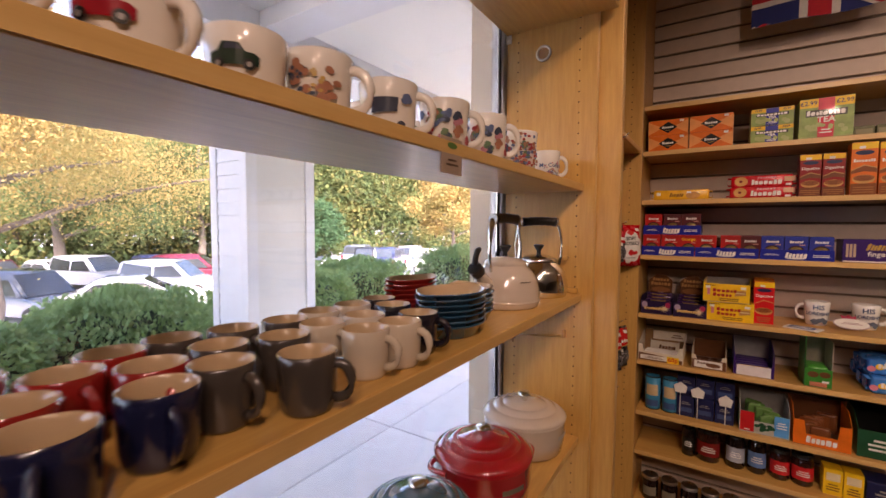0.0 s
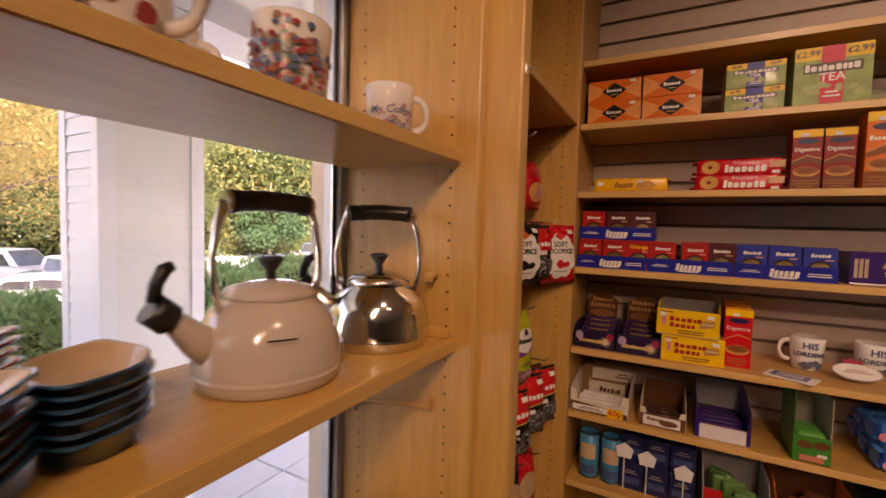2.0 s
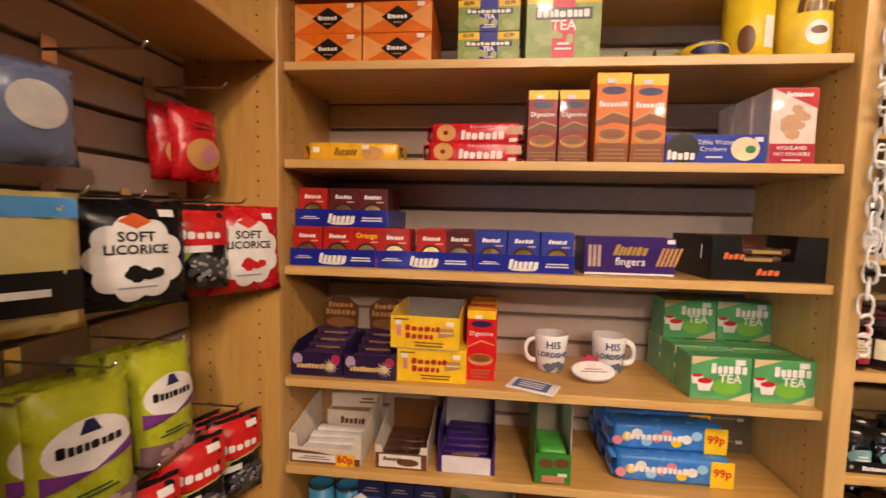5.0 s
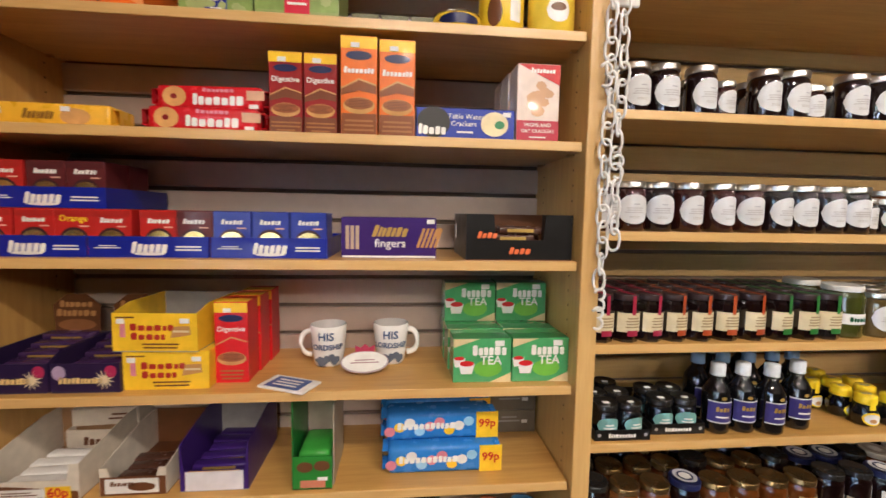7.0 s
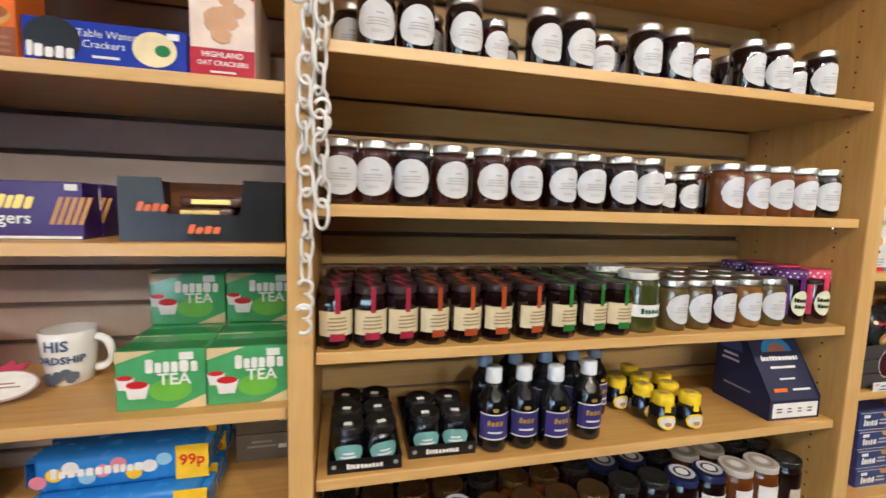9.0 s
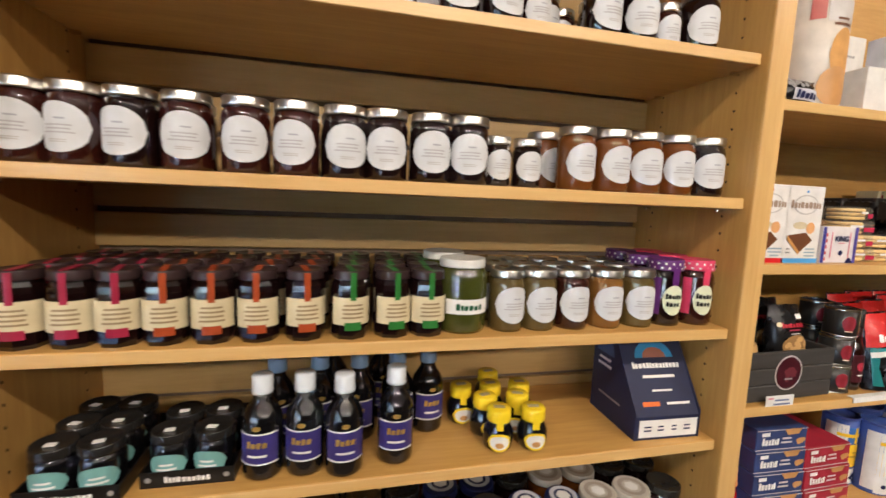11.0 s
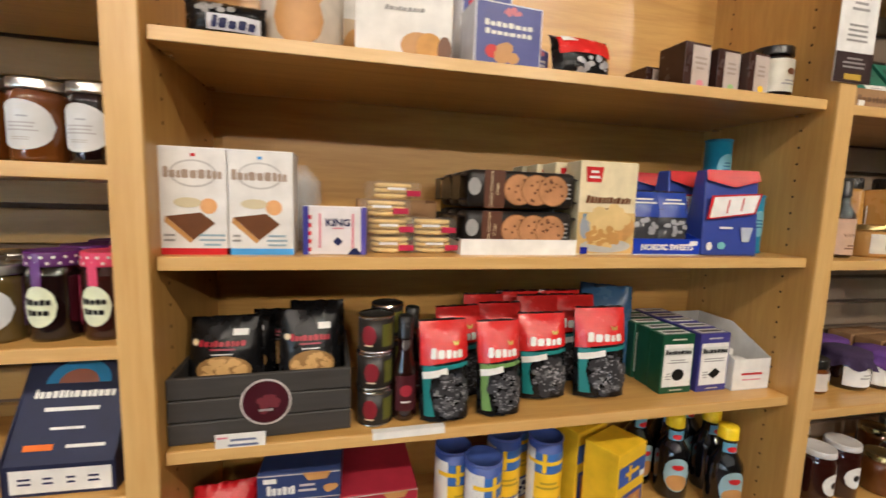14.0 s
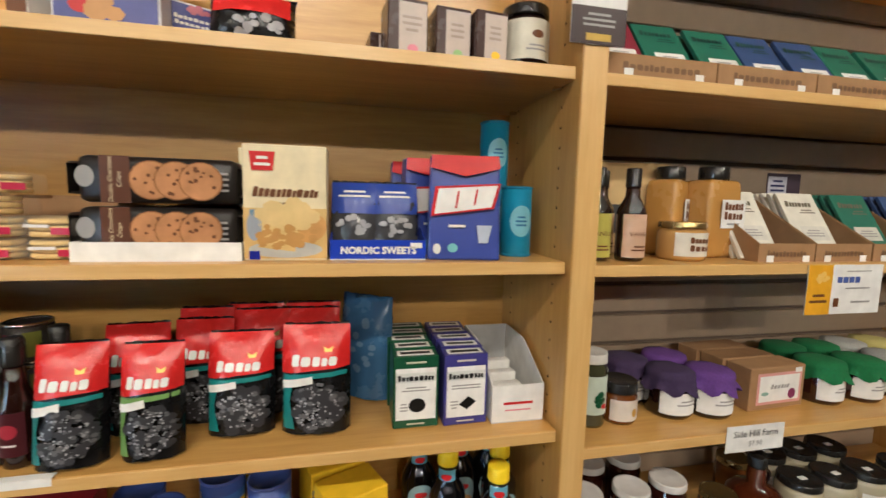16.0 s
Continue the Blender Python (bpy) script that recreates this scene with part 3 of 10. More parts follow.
def tin(name, label, r, h, body, rim, bands, at, rz=0.0, group=""):
    """A round tin with rolled rims; bands: (name, bmesh, material)."""
    t = thing(name, label, "tin", group, at, rz)
    part("tin_body", lathe([(0, 0.001), (r * 0.97, 0.001), (r, 0.002), (r, h - 0.003), (r * 0.96, h - 0.003), (r * 0.95, h - 0.006), (0, h - 0.006)], 28), body, t)
    for z in (0.0015, h - 0.0035):
        part("rim", lathe([(r, z - 0.0015), (r + 0.0012, z), (r + 0.0012, z + 0.002), (r - 0.001, z + 0.0035)], 28), rim, t)
    for it in bands:
        part(it[0], it[1], it[2], t)
    return t


def mug(name, label, r, h, outside, inside, at, rz=0.0, group="", prints=(), handle=True, flare=1.0, base=0.78, thick=0.0032):
    """A mug with its handle towards +x; prints are bent round it."""
    t = thing(name, label, "mug", group, at, rz)
    prof = [(0, 0.0), (r * base, 0.0), (r * (base + 0.06), 0.004), (r * (base + 0.14), h * 0.3), (r * 0.97, h * 0.7), (r * flare, h - 0.002), (r * flare - thick * 0.5, h)]
    part("cup_body", lathe(prof, 28), outside, t)
    part("cup_inside", lathe([(r * flare - thick * 0.5, h), (r * flare - thick, h - 0.002), (r * 0.97 - thick, h * 0.7), (r * (base + 0.12) - thick, h * 0.25), (r * base * 0.8, 0.006), (0, 0.006)], 28), inside, t)
    pts = []
    for i in range(11):
        a = math.pi * (0.5 - i / 10)
        pts.append((r * 0.93 + r * 0.62 * max(0, math.cos(a)) ** 0.75, 0, h * 0.53 + h * 0.30 * math.sin(a)))
    if handle:
        part("handle", tube(pts, r * 0.115, 8, flat=1.5), outside, t)
    for it in prints:
        nm, bm, m = it[:3]
        part(nm, bend(bm, r * 0.99, it[3] if len(it) > 3 else 0.0), m, t)
    return t

# ---- tea and biscuit bay ----
Z = SH1


def repeat(ob, poses):
    for p in poses:
        copy_thing(ob, pose(*p) if len(p) == 3 else pose(p[0], p[1], p[2], 0, 0, p[3]))


# cracker boxes, two by two
w, h = 0.152, 0.066
tri = [poly_front([(sx * w / 2, 0.004), (sx * w / 2, h - 0.004), (sx * 0.02, h / 2)]) for sx in (-1, 1)]
cr = carton("cracker_box", "orange cracker box with black diamond mark", w, 0.19, h, ORANGE, [
    ("panel_print", tri[0], paint(0.78, 0.33, 0.10), 0), ("panel_print", tri[1], paint(0.78, 0.33, 0.10), 0), ("logo_diamond", poly_front([(-0.036, h / 2), (0, h / 2 - 0.024), (0.036, h / 2), (0, h / 2 + 0.024)]), BLACK, 1, "black diamond logo with gold edge"),
    ("logo_bar", wordmark(0, h / 2 + 0.001, 0.044, 0.010, 6, 0), WHITE, 2), ("logo_line", rect(0, h / 2 - 0.012, 0.02, 0.002), GOLD, 2), sticker(0.052, h - 0.008)], (-0.19, 2.075, Z[1]), group="cracker boxes")
repeat(cr, [(-0.034, 2.075, Z[1]), (-0.192, 2.078, Z[1] + 0.0675), (-0.034, 2.077, Z[1] + 0.0675)])


def tea_box(w, h, d, band, at, label):
    prints = [("landscape_print", rect(0, h * 0.40, w, h * 0.72), paint(0.24, 0.34, 0.09, vary=0.25), 0), ("field_print", blobs(0, h * 0.22, w * 0.42, h * 0.12, 14, 0.009, 4), paint(0.36, 0.42, 0.16), 1),
              ("price_band", rect(0, h * 0.88, w, h * 0.22), YELLOW, 1), ("colour_band", rect(0, h * 0.5, w * 0.3, h * 0.99), band, 2),
              ("price_lettering", shift(letters("£2.99", h * 0.15, 0.0003), -w * 0.33, h * 0.88), NAVY, 4), ("price_lettering", shift(letters("£2.99", h * 0.15, 0.0003), w * 0.33, h * 0.88), NAVY, 4),
              ("logo_bar", wordmark(0, h * 0.63, w * 0.72, h * 0.13, 9, 0), WHITE, 4), ("logo_shadow", rect(0, h * 0.62, w * 0.76, h * 0.17), paint(0.05, 0.05, 0.04), 3),
              ("lettering", shift(letters("TEA", h * 0.2, 0.0005), 0, h * 0.45), WHITE, 4), ("small_print", bars(0, h * 0.16, w * 0.24, h * 0.14, 2), WHITE, 4)]
    return carton("tea_box", label, w, d, h, paint(0.30, 0.37, 0.12), prints, at, top=YELLOW, group="tea boxes on the upper shelf")


def shift(bm, dx, dz, dy=0.0):
    for v in bm.verts:
        v.co += Vector((dx, dy, dz))
    return bm


for i in range(2):
    tea_box(0.132, 0.066, 0.13, BLUE, (0.165, 2.082, Z[1] + 0.0672 * i), "small tea box with blue band and yellow price strip")
tea_box(0.15, 0.142, 0.14, paint(0.62, 0.02, 0.05), (0.318, 2.056, Z[1]), "large tea box with red band and yellow price strip")
for i in range(3):
    carton("stock_cube_box", "small dark green box in shade", 0.055, 0.08, 0.04, paint(0.10, 0.10, 0.035), [("panel_print", rect(0, 0.02, 0.045, 0.018), paint(0.22, 0.20, 0.10), 0)], (0.435 + 0.06 * i, 2.125, Z[1]), group="small boxes on the tea shelf")
tin("flat_tin", "low yellow and navy round tin", 0.048, 0.035, YELLOW, STEEL, [("tin_label", wrap(0.0482, 0.018, 0.045, 0.010, "oval"), NAVY)], (0.62, 2.115, Z[1]))
tin("flat_tin", "low yellow round tin behind taller tins", 0.03, 0.045, YELLOW, STEEL, [], (0.685, 2.22, Z[1]))
tin("coffee_tin", "tall yellow tin with barcode patch", 0.047, 0.165, paint(0.80, 0.56, 0.02), STEEL, [("tin_label", wrap(0.0472, 0.06, 0.013, 0.032, "rect", rot=0.45), WHITE), ("picture_print", wrap(0.0472, 0.045, 0.016, 0.028, "oval", rot=-0.5), BROWN)], (0.716, 2.135, Z[1]))
tin("coffee_tin", "tall yellow tin with picture of a coffee cup", 0.048, 0.165, paint(0.80, 0.60, 0.05), STEEL, [("logo_bar", bend(wordmark(0, 0.105, 0.078, 0.026, 6), 0.048), BROWN), ("cup_print", wrap(0.0484, 0.05, 0.024, 0.024, "oval"), WHITE), ("coffee_print", wrap(0.0488, 0.055, 0.016, 0.008, "oval"), BROWN)], (0.820, 2.125, Z[1]))

# biscuits
YFOIL = mat("yellow_film", (0.80, 0.44, 0.02), 0.28, vary=0.08, scale=40, bump=0.2)


def biscuit_pack(name, label, w, h, d, material, prints, at, rz=0, group=""):
    """A film-wrapped pack: rounded box with crimped fins at both ends."""
    t = thing(name, label, "biscuits", group, at, rz)
    bm = box_bm(-w / 2 + 0.012, w / 2 - 0.012, 0, d, 0, h, h * 0.16, 2)
    part("wrapper", smooth(bm), material, t)
    for s in (-1, 1):
        b2 = bmesh.new()
        n = 8
        vs = []
        for i in range(n + 1):
            y = d * (0.1 + 0.8 * i / n)
            z = h * 0.5 + (0.0016 if i % 2 else -0.0016)
            vs.append((b2.verts.new((s * (w / 2 - 0.0125), y, z - h * 0.3)), b2.verts.new((s * w / 2, y, z - h * 0.3)), b2.verts.new((s * w / 2, y, z + h * 0.34)), b2.verts.new((s * (w / 2 - 0.0125), y, z + h * 0.34))))
        for a, b in zip(vs, vs[1:]):
            for k in range(4):
                b2.faces.new((a[k], b[k], b[(k + 1) % 4], a[(k + 1) % 4]))
        bmesh.ops.recalc_face_normals(b2, faces=b2.faces[:])
        part("crimped_end", b2, material, t)
    stick(t, 0.0, prints)
    return t


biscuit_pack("biscuit_pack", "yellow film-wrapped custard biscuit pack", 0.232, 0.043, 0.06, YFOIL, [
    ("logo_bar", wordmark(-0.018, 0.022, 0.052, 0.018, 7, 0.3), paint(0.25, 0.12, 0.02), 1), ("flag_patch", rect(-0.085, 0.026, 0.016, 0.012), PAPER, 1), ("biscuit_print", oval(0.045, 0.019, 0.026, 0.015), BISCUIT, 1), sticker(0.03, 0.032)], (-0.135, 2.085, Z[2]), 2)


def ring_pack(at, rz, material):
    w, h = 0.222, 0.045
    ring = oval(-0.065, h / 2, 0.022, 0.019)
    biscuit_pack("biscuit_pack", "red wrapped jam ring biscuit pack", w, h, 0.06, material, [("biscuit_print", ring, BISCUIT, 1), ("heart_print", oval(-0.066, h / 2, 0.006, 0.005), DKRED, 2),
                 ("logo_bar", wordmark(0.018, h * 0.40, 0.098, 0.021, 7, 0.05, 3), WHITE, 1), ("small_logo", wordmark(0.018, h * 0.80, 0.06, 0.008, 7, 0.05, 4), PINK, 1), ("panel_print", rect(0.088, h * 0.6, 0.034, 0.018), paint(0.60, 0.35, 0.22), 1), sticker(0.085, 0.006, 0.018, 0.008)], at, rz, "jam ring packs")


ring_pack((0.138, 2.078, Z[2]), 0, FOIL_RED)
ring_pack((0.141, 2.10, Z[2] + 0.0455), -3, FOIL_RED)


def upright_biscuits(name, label, w, h, base, top, at, seed, group, top_words=True, stack=None):
    stack = stack or paint(0.17, 0.05, 0.018)
    prints = [("top_band", rect(0, h * 0.93, w, h * 0.12), YELLOW, 0), ("brand_patch", oval(0, h * 0.80, w * 0.36, h * 0.045), NAVY, 1), ("lettering", shift(letters("Digestive", w * 0.225, 0.0002), 0, h * 0.665), WHITE, 1) if top_words else ("logo_bar", wordmark(0, h * 0.655, w * 0.84, h * 0.065, 8, 0.1, seed), WHITE, 1),
              ("stack_print", rect(0, h * 0.11, w * 0.98, h * 0.22), stack, 0), ("cream_print", poly_front([(-w * 0.49, h * 0.40), (0, h * 0.45), (w * 0.49, h * 0.42), (w * 0.49, h * 0.50), (0, h * 0.56), (-w * 0.49, h * 0.46)]), stack, 1), ("swirl_print", poly_front([(-w * 0.49, h * 0.46), (0, h * 0.555), (w * 0.49, h * 0.50), (w * 0.49, h * 0.515), (0, h * 0.575), (-w * 0.49, h * 0.475)]), paint(0.55, 0.30, 0.10), 2),
              ("biscuit_print", oval(0, h * 0.30, w * 0.44, h * 0.085), BISCUIT, 1), ("chocolate_print", oval(0, h * 0.32, w * 0.40, h * 0.06), paint(0.30, 0.10, 0.028), 2), ("grid_print", bars(0, h * 0.32, w * 0.62, h * 0.08, 5, seed), paint(0.16, 0.05, 0.015), 3), ("edge_print", bars(0, h * 0.10, w * 0.90, h * 0.14, 3, seed), paint(0.34, 0.14, 0.04), 2), sticker(-w * 0.1, h * 0.9)]
    return carton(name, label, w, 0.062, h, base, prints, at, group=group, top=top)


for i, x in enumerate((0.287, 0.353)):
    upright_biscuits("biscuit_box", "dark red upright chocolate biscuit box", 0.0625, 0.157, paint(0.27, 0.012, 0.012), YELLOW, (x, 2.088, Z[2]), 2, "upright biscuit boxes")
for i, x in enumerate((0.4285, 0.5015)):
    upright_biscuits("biscuit_box", "tall orange oat biscuit box", 0.0685, 0.186 - 0.004 * i, ORANGE, YELLOW, (x, 2.068, Z[2]), 5, "upright biscuit boxes", False, paint(0.22, 0.065, 0.015))
carton("cracker_box", "long blue cracker box with picture of a cracker", 0.197, 0.07, 0.060, paint(0.012, 0.035, 0.34), [
    ("brand_patch", oval(-0.064, 0.032, 0.033, 0.030), BLACK, 1), ("logo_bar", wordmark(-0.066, 0.018, 0.056, 0.02, 5, 0.05), WHITE, 2), ("cracker_print", oval(0.058, 0.031, 0.028, 0.024), paint(0.76, 0.66, 0.40), 1), ("herb_print", oval(0.068, 0.03, 0.010, 0.008), GREEN, 2),
    ("lettering", shift(letters("Table Water", 0.014), 0.0, 0.044), WHITE, 1), ("lettering", shift(letters("Crackers", 0.014), -0.004, 0.030), WHITE, 1), ("small_print", bars(-0.002, 0.014, 0.05, 0.008, 1), PAPER, 1), sticker(0.082, 0.05)], (0.637, 2.073, Z[2]))
walker = [("cap_print", poly_front([(-0.0435, 0.152), (0.0435, 0.112), (0.0435, 0.152)]), RED, 1), ("base_print", rect(0, 0.021, 0.087, 0.042), paint(0.42, 0.015, 0.04), 1), ("cake_print", blobs(0.004, 0.085, 0.018, 0.026, 12, 0.013, 8), paint(0.55, 0.32, 0.17), 1), ("lettering", shift(letters("HIGHLAND", 0.011, 0.0001), 0, 0.033), WHITE, 2), ("lettering", shift(letters("OAT CRACKERS", 0.0095, 0.0001), 0, 0.021), WHITE, 2), ("small_print", bars(0, 0.009, 0.05, 0.006, 1, 3), WHITE, 2), ("logo_bar", wordmark(0.008, 0.140, 0.05, 0.010, 8), WHITE, 2)]
wk = carton("oatcake_box", "white and crimson oat biscuit box", 0.087, 0.06, 0.153, paint(0.72, 0.60, 0.52), walker, (0.783, 2.073, Z[2]), group="oat biscuit boxes")
repeat(wk, [(0.779, 2.135, Z[2], 2), (0.776, 2.20, Z[2], -1)])


# chocolate oranges in blue trays
def orange_box(base, at, label, tag):
    w, h = 0.070, 0.088
    prints = [("window_print", oval(0, 0.030, 0.026, 0.024), paint(0.05, 0.02, 0.02), 1), ("foil_print", oval(0, 0.029, 0.022, 0.020), mat_gold_foil, 2), ("top_print", rect(0, 0.080, 0.066, 0.012), paint(base[0] * 0.8, base[1], base[2]), 1),
              ("lettering", shift(letters("Orange", 0.0165, 0.0004), 0, 0.070), YELLOW, 2) if tag == 3 else ("logo_bar", wordmark(0, 0.068, 0.040, 0.010, 6, 0.2, tag), PAPER, 2), ("small_print", bars(0.018, 0.056, 0.026, 0.006, 1), paint(0.7, 0.4, 0.3), 2)]
    return carton("chocolate_orange_box", label, w, 0.07, h, paint(*base), prints, at, group="chocolate orange boxes")


mat_gold_foil = mat("gold_foil", (0.62, 0.47, 0.20), 0.22, 0.9, vary=0.25, scale=60, bump=0.3)


def blue_tray(x0, x1, y, z):
    w = x1 - x0
    tray_box("chocolate_tray", "royal blue card display tray with white writing", w, 0.215, 0.040, 0.040, BLUE, BLUE, ((x0 + x1) / 2, y, z), group="blue chocolate trays", slope=0.5,
             prints=[("logo_bar", wordmark(0, 0.019, 0.066, 0.022, 6, 0.2, 7), WHITE, 1), ("logo_swash", oval(0, 0.007, 0.028, 0.003), WHITE, 1), ("small_print", bars(-w * 0.34, 0.02, w * 0.22, 0.008, 2), PAPER, 1), ("small_print", bars(w * 0.33, 0.018, w * 0.25, 0.012, 2, 5), PAPER, 1)])


REDO, DKO, BLO, BRO = (0.45, 0.02, 0.015), (0.13, 0.012, 0.012), (0.03, 0.045, 0.30), (0.10, 0.018, 0.02)
ora, orb, orc, ord_ = [orange_box(c, (0, 0, -50), l, k) for c, l, k in ((REDO, "red chocolate orange box with foil window", 1), (REDO, "red chocolate orange box with yellow lettering", 3), (BLO, "blue chocolate orange box with gold foil", 2), (BRO, "dark brown-red chocolate orange box", 4))]
TRAYS = [(-0.281, -0.078), (-0.074, 0.142), (0.146, 0.366)]
for x0, x1 in TRAYS:
    blue_tray(x0, x1, 2.078, Z[3])
lay = [(ora, -0.242), (ora, -0.169), (orb, -0.100), (ora, -0.034), (ora, 0.050), (ord_, 0.114), (orc, 0.184), (orc, 0.256), (orc, 0.329)]
for row in range(3):
    for ob, x in lay:
        if row and random.Random(row * 17 + int(x * 100)).random() < 0.15:
            continue
        copy_thing(ob, pose(x, 2.083 + 0.0715 * row - (0.0 if row else 0.0), Z[3] + 0.002))
blue_tray(-0.281, -0.056, 2.105, Z[3] + 0.0915)
for row in range(2):
    for ob, x in ((ora, -0.240), (ord_, -0.165), (ord_, -0.094)):
        copy_thing(ob, pose(x, 2.110 + 0.072 * row, Z[3] + 0.0935))
for o in (ora, orb, orc, ord_):
    for c in list(o.children):
        bpy.data.objects.remove(c)
    bpy.data.objects.remove(o)

fing = bmesh.new()
for i in range(5):
    x = 0.055 + i * 0.009
    poly_front([(x, 0.022), (x + 0.006, 0.022), (x + 0.020, 0.062), (x + 0.014, 0.062)], -0.00005 * i, fing)
fl = bmesh.new()
for i in range(3):
    x = -0.088 + i * 0.010
    poly_front([(x, 0.018), (x + 0.007, 0.018), (x + 0.007, 0.066), (x, 0.066)], 0, fl)
fb = carton("finger_biscuit_box", "purple chocolate finger biscuit box", 0.194, 0.05, 0.083, PURPLE, [("biscuit_print", fing, TAN, 1), ("biscuit_print", fl, paint(0.48, 0.36, 0.26), 1), ("logo_bar", wordmark(0, 0.056, 0.072, 0.024, 7, 0.35, 2), GOLD, 1),
                            ("lettering", shift(letters("fingers", 0.024, 0.0003), 0.002, 0.030), WHITE, 1), ("border_print", rect(0, 0.003, 0.19, 0.004), PAPER, 1), sticker(0.085, 0.076)], (0.487, 2.098, Z[3]))
repeat(fb, [(0.488, 2.15, Z[3], 1)])

# black counter box of wrapped bars
tb = tray_box("chocolate_bar_box", "black counter display box of wrapped chocolate bars", 0.222, 0.19, 0.094, 0.094, BLACK, BROWN, (0.753, 2.068, Z[3]), slope=0.0, front_cut=(0.098, 0.042), prints=[
    ("logo_bar", wordmark(-0.068, 0.052, 0.042, 0.014, 4, 0.3), paint(0.72, 0.16, 0.05), 1), ("logo_bar", wordmark(0.0, 0.020, 0.046, 0.014, 4, 0.3), paint(0.72, 0.16, 0.05), 1), ("address_label", rect(-0.132, 0.06, 0.001, 0.03), PAPER, 1)])


def choc_bar(name, label, w, material, at, rz, group):
    t = thing(name, label, "chocolate bar", group, at, rz)
    part("wrapper", smooth(box_bm(-w / 2, w / 2, 0, 0.028, 0, 0.016, 0.004, 2)), material, t)
    part("name_print", rect(0, 0.008, w * 0.6, 0.007), GOLD, t).location.y = -0.0006
    return t


FOIL_BROWN = mat("brown_foil", (0.07, 0.03, 0.02), 0.25, vary=0.15, scale=50, bump=0.3)
cb = choc_bar("chocolate_bar", "dark brown foil-wrapped chocolate bar", 0.092, FOIL_BROWN, (0.753, 2.085, Z[3] + 0.003), 2, "bars in the black box")
for i in range(14):
    copy_thing(cb, pose(0.753 + 0.01 * math.sin(i * 2.3), 2.085 + 0.034 * (i // 4 % 4), Z[3] + 0.003 + 0.0165 * (i % 4), 0, 0, -4 + 3 * math.sin(i)))


# milk chocolate bar display boxes with raised backs
def bar_display(x, y, seed):
    w = 0.124
    t = tray_box("bar_display_box", "dark purple counter box with starburst and gold title", w, 0.17, 0.075, 0.058, paint(0.022, 0.012, 0.05), paint(0.08, 0.06, 0.07), (x, y, Z[4]), group="purple bar display boxes", slope=0.2, prints=[
        ("corner_print", oval(-0.046, 0.040, 0.012, 0.014), paint(0.4, 0.3, 0.45), 1), ("corner_print", oval(0.046, 0.042, 0.011, 0.012), paint(0.42, 0.03, 0.10), 1), ("logo_bar", wordmark(-0.008, 0.026, 0.078, 0.014, 11, 0.1, seed), paint(0.72, 0.52, 0.20), 1),
        ("burst_print", star(0.034, 0.026, 0.020, 0.007, 12), paint(0.75, 0.62, 0.40), 1)])
    part("header_card", poly_thick([(-0.045, 0.03), (0.045, 0.03), (0.05, 0.135), (0.02, 0.16), (-0.02, 0.16), (-0.05, 0.135)], 0.168, 0.0015), BROWN, t)
    stick(t, 0.167, [("header_print", wordmark(0, 0.138, 0.07, 0.015, 6, 0.1, seed), TAN, 1), ("header_print", wordmark(0, 0.118, 0.085, 0.017, 7, 0.1, seed + 1), TAN, 1), ("bar_print", oval(0, 0.09, 0.04, 0.013), paint(0.30, 0.13, 0.05), 1)])
    for i in range(10):
        b = choc_bar("chocolate_bar", "dark purple wrapped chocolate bar", 0.105, paint(0.045, 0.02, 0.07, 0.25), (0, 0, 0), 0, "bars in the purple boxes") if i == 0 else copy_thing(b0, pose(0, 0, 0))
        b0 = b if i == 0 else b0
        b.matrix_basis = pose(x + 0.004 * math.sin(i * 1.7 + seed), y + 0.014 + 0.031 * (i // 2), Z[4] + 0.003 + 0.0165 * (i % 2) + 0.010 * (i // 2), 8, 0, 2 * math.sin(i + seed))


def star(cx, cz, r1, r2, n):
    return poly_front([(cx + (r1 if i % 2 else r2) * math.cos(math.pi * i / n), cz + (r1 if i % 2 else r2) * math.sin(math.pi * i / n)) for i in range(2 * n)])


def poly_thick(pts, y, th):
    """A flat card cut to a shape in x-z, th thick."""
    bm = bmesh.new()
    a = [bm.verts.new((px, y, pz)) for px, pz in pts]
    b = [bm.verts.new((px, y + th, pz)) for px, pz in pts]
    bm.faces.new(a)
    bm.faces.new(b[::-1])
    for i in range(len(pts)):
        j = (i + 1) % len(pts)
        bm.faces.new((a[i], b[i], b[j], a[j]))
    bmesh.ops.recalc_face_normals(bm, faces=bm.faces[:])
    return bm


bar_display(-0.215, 2.072, 1)
bar_display(-0.086, 2.070, 4)


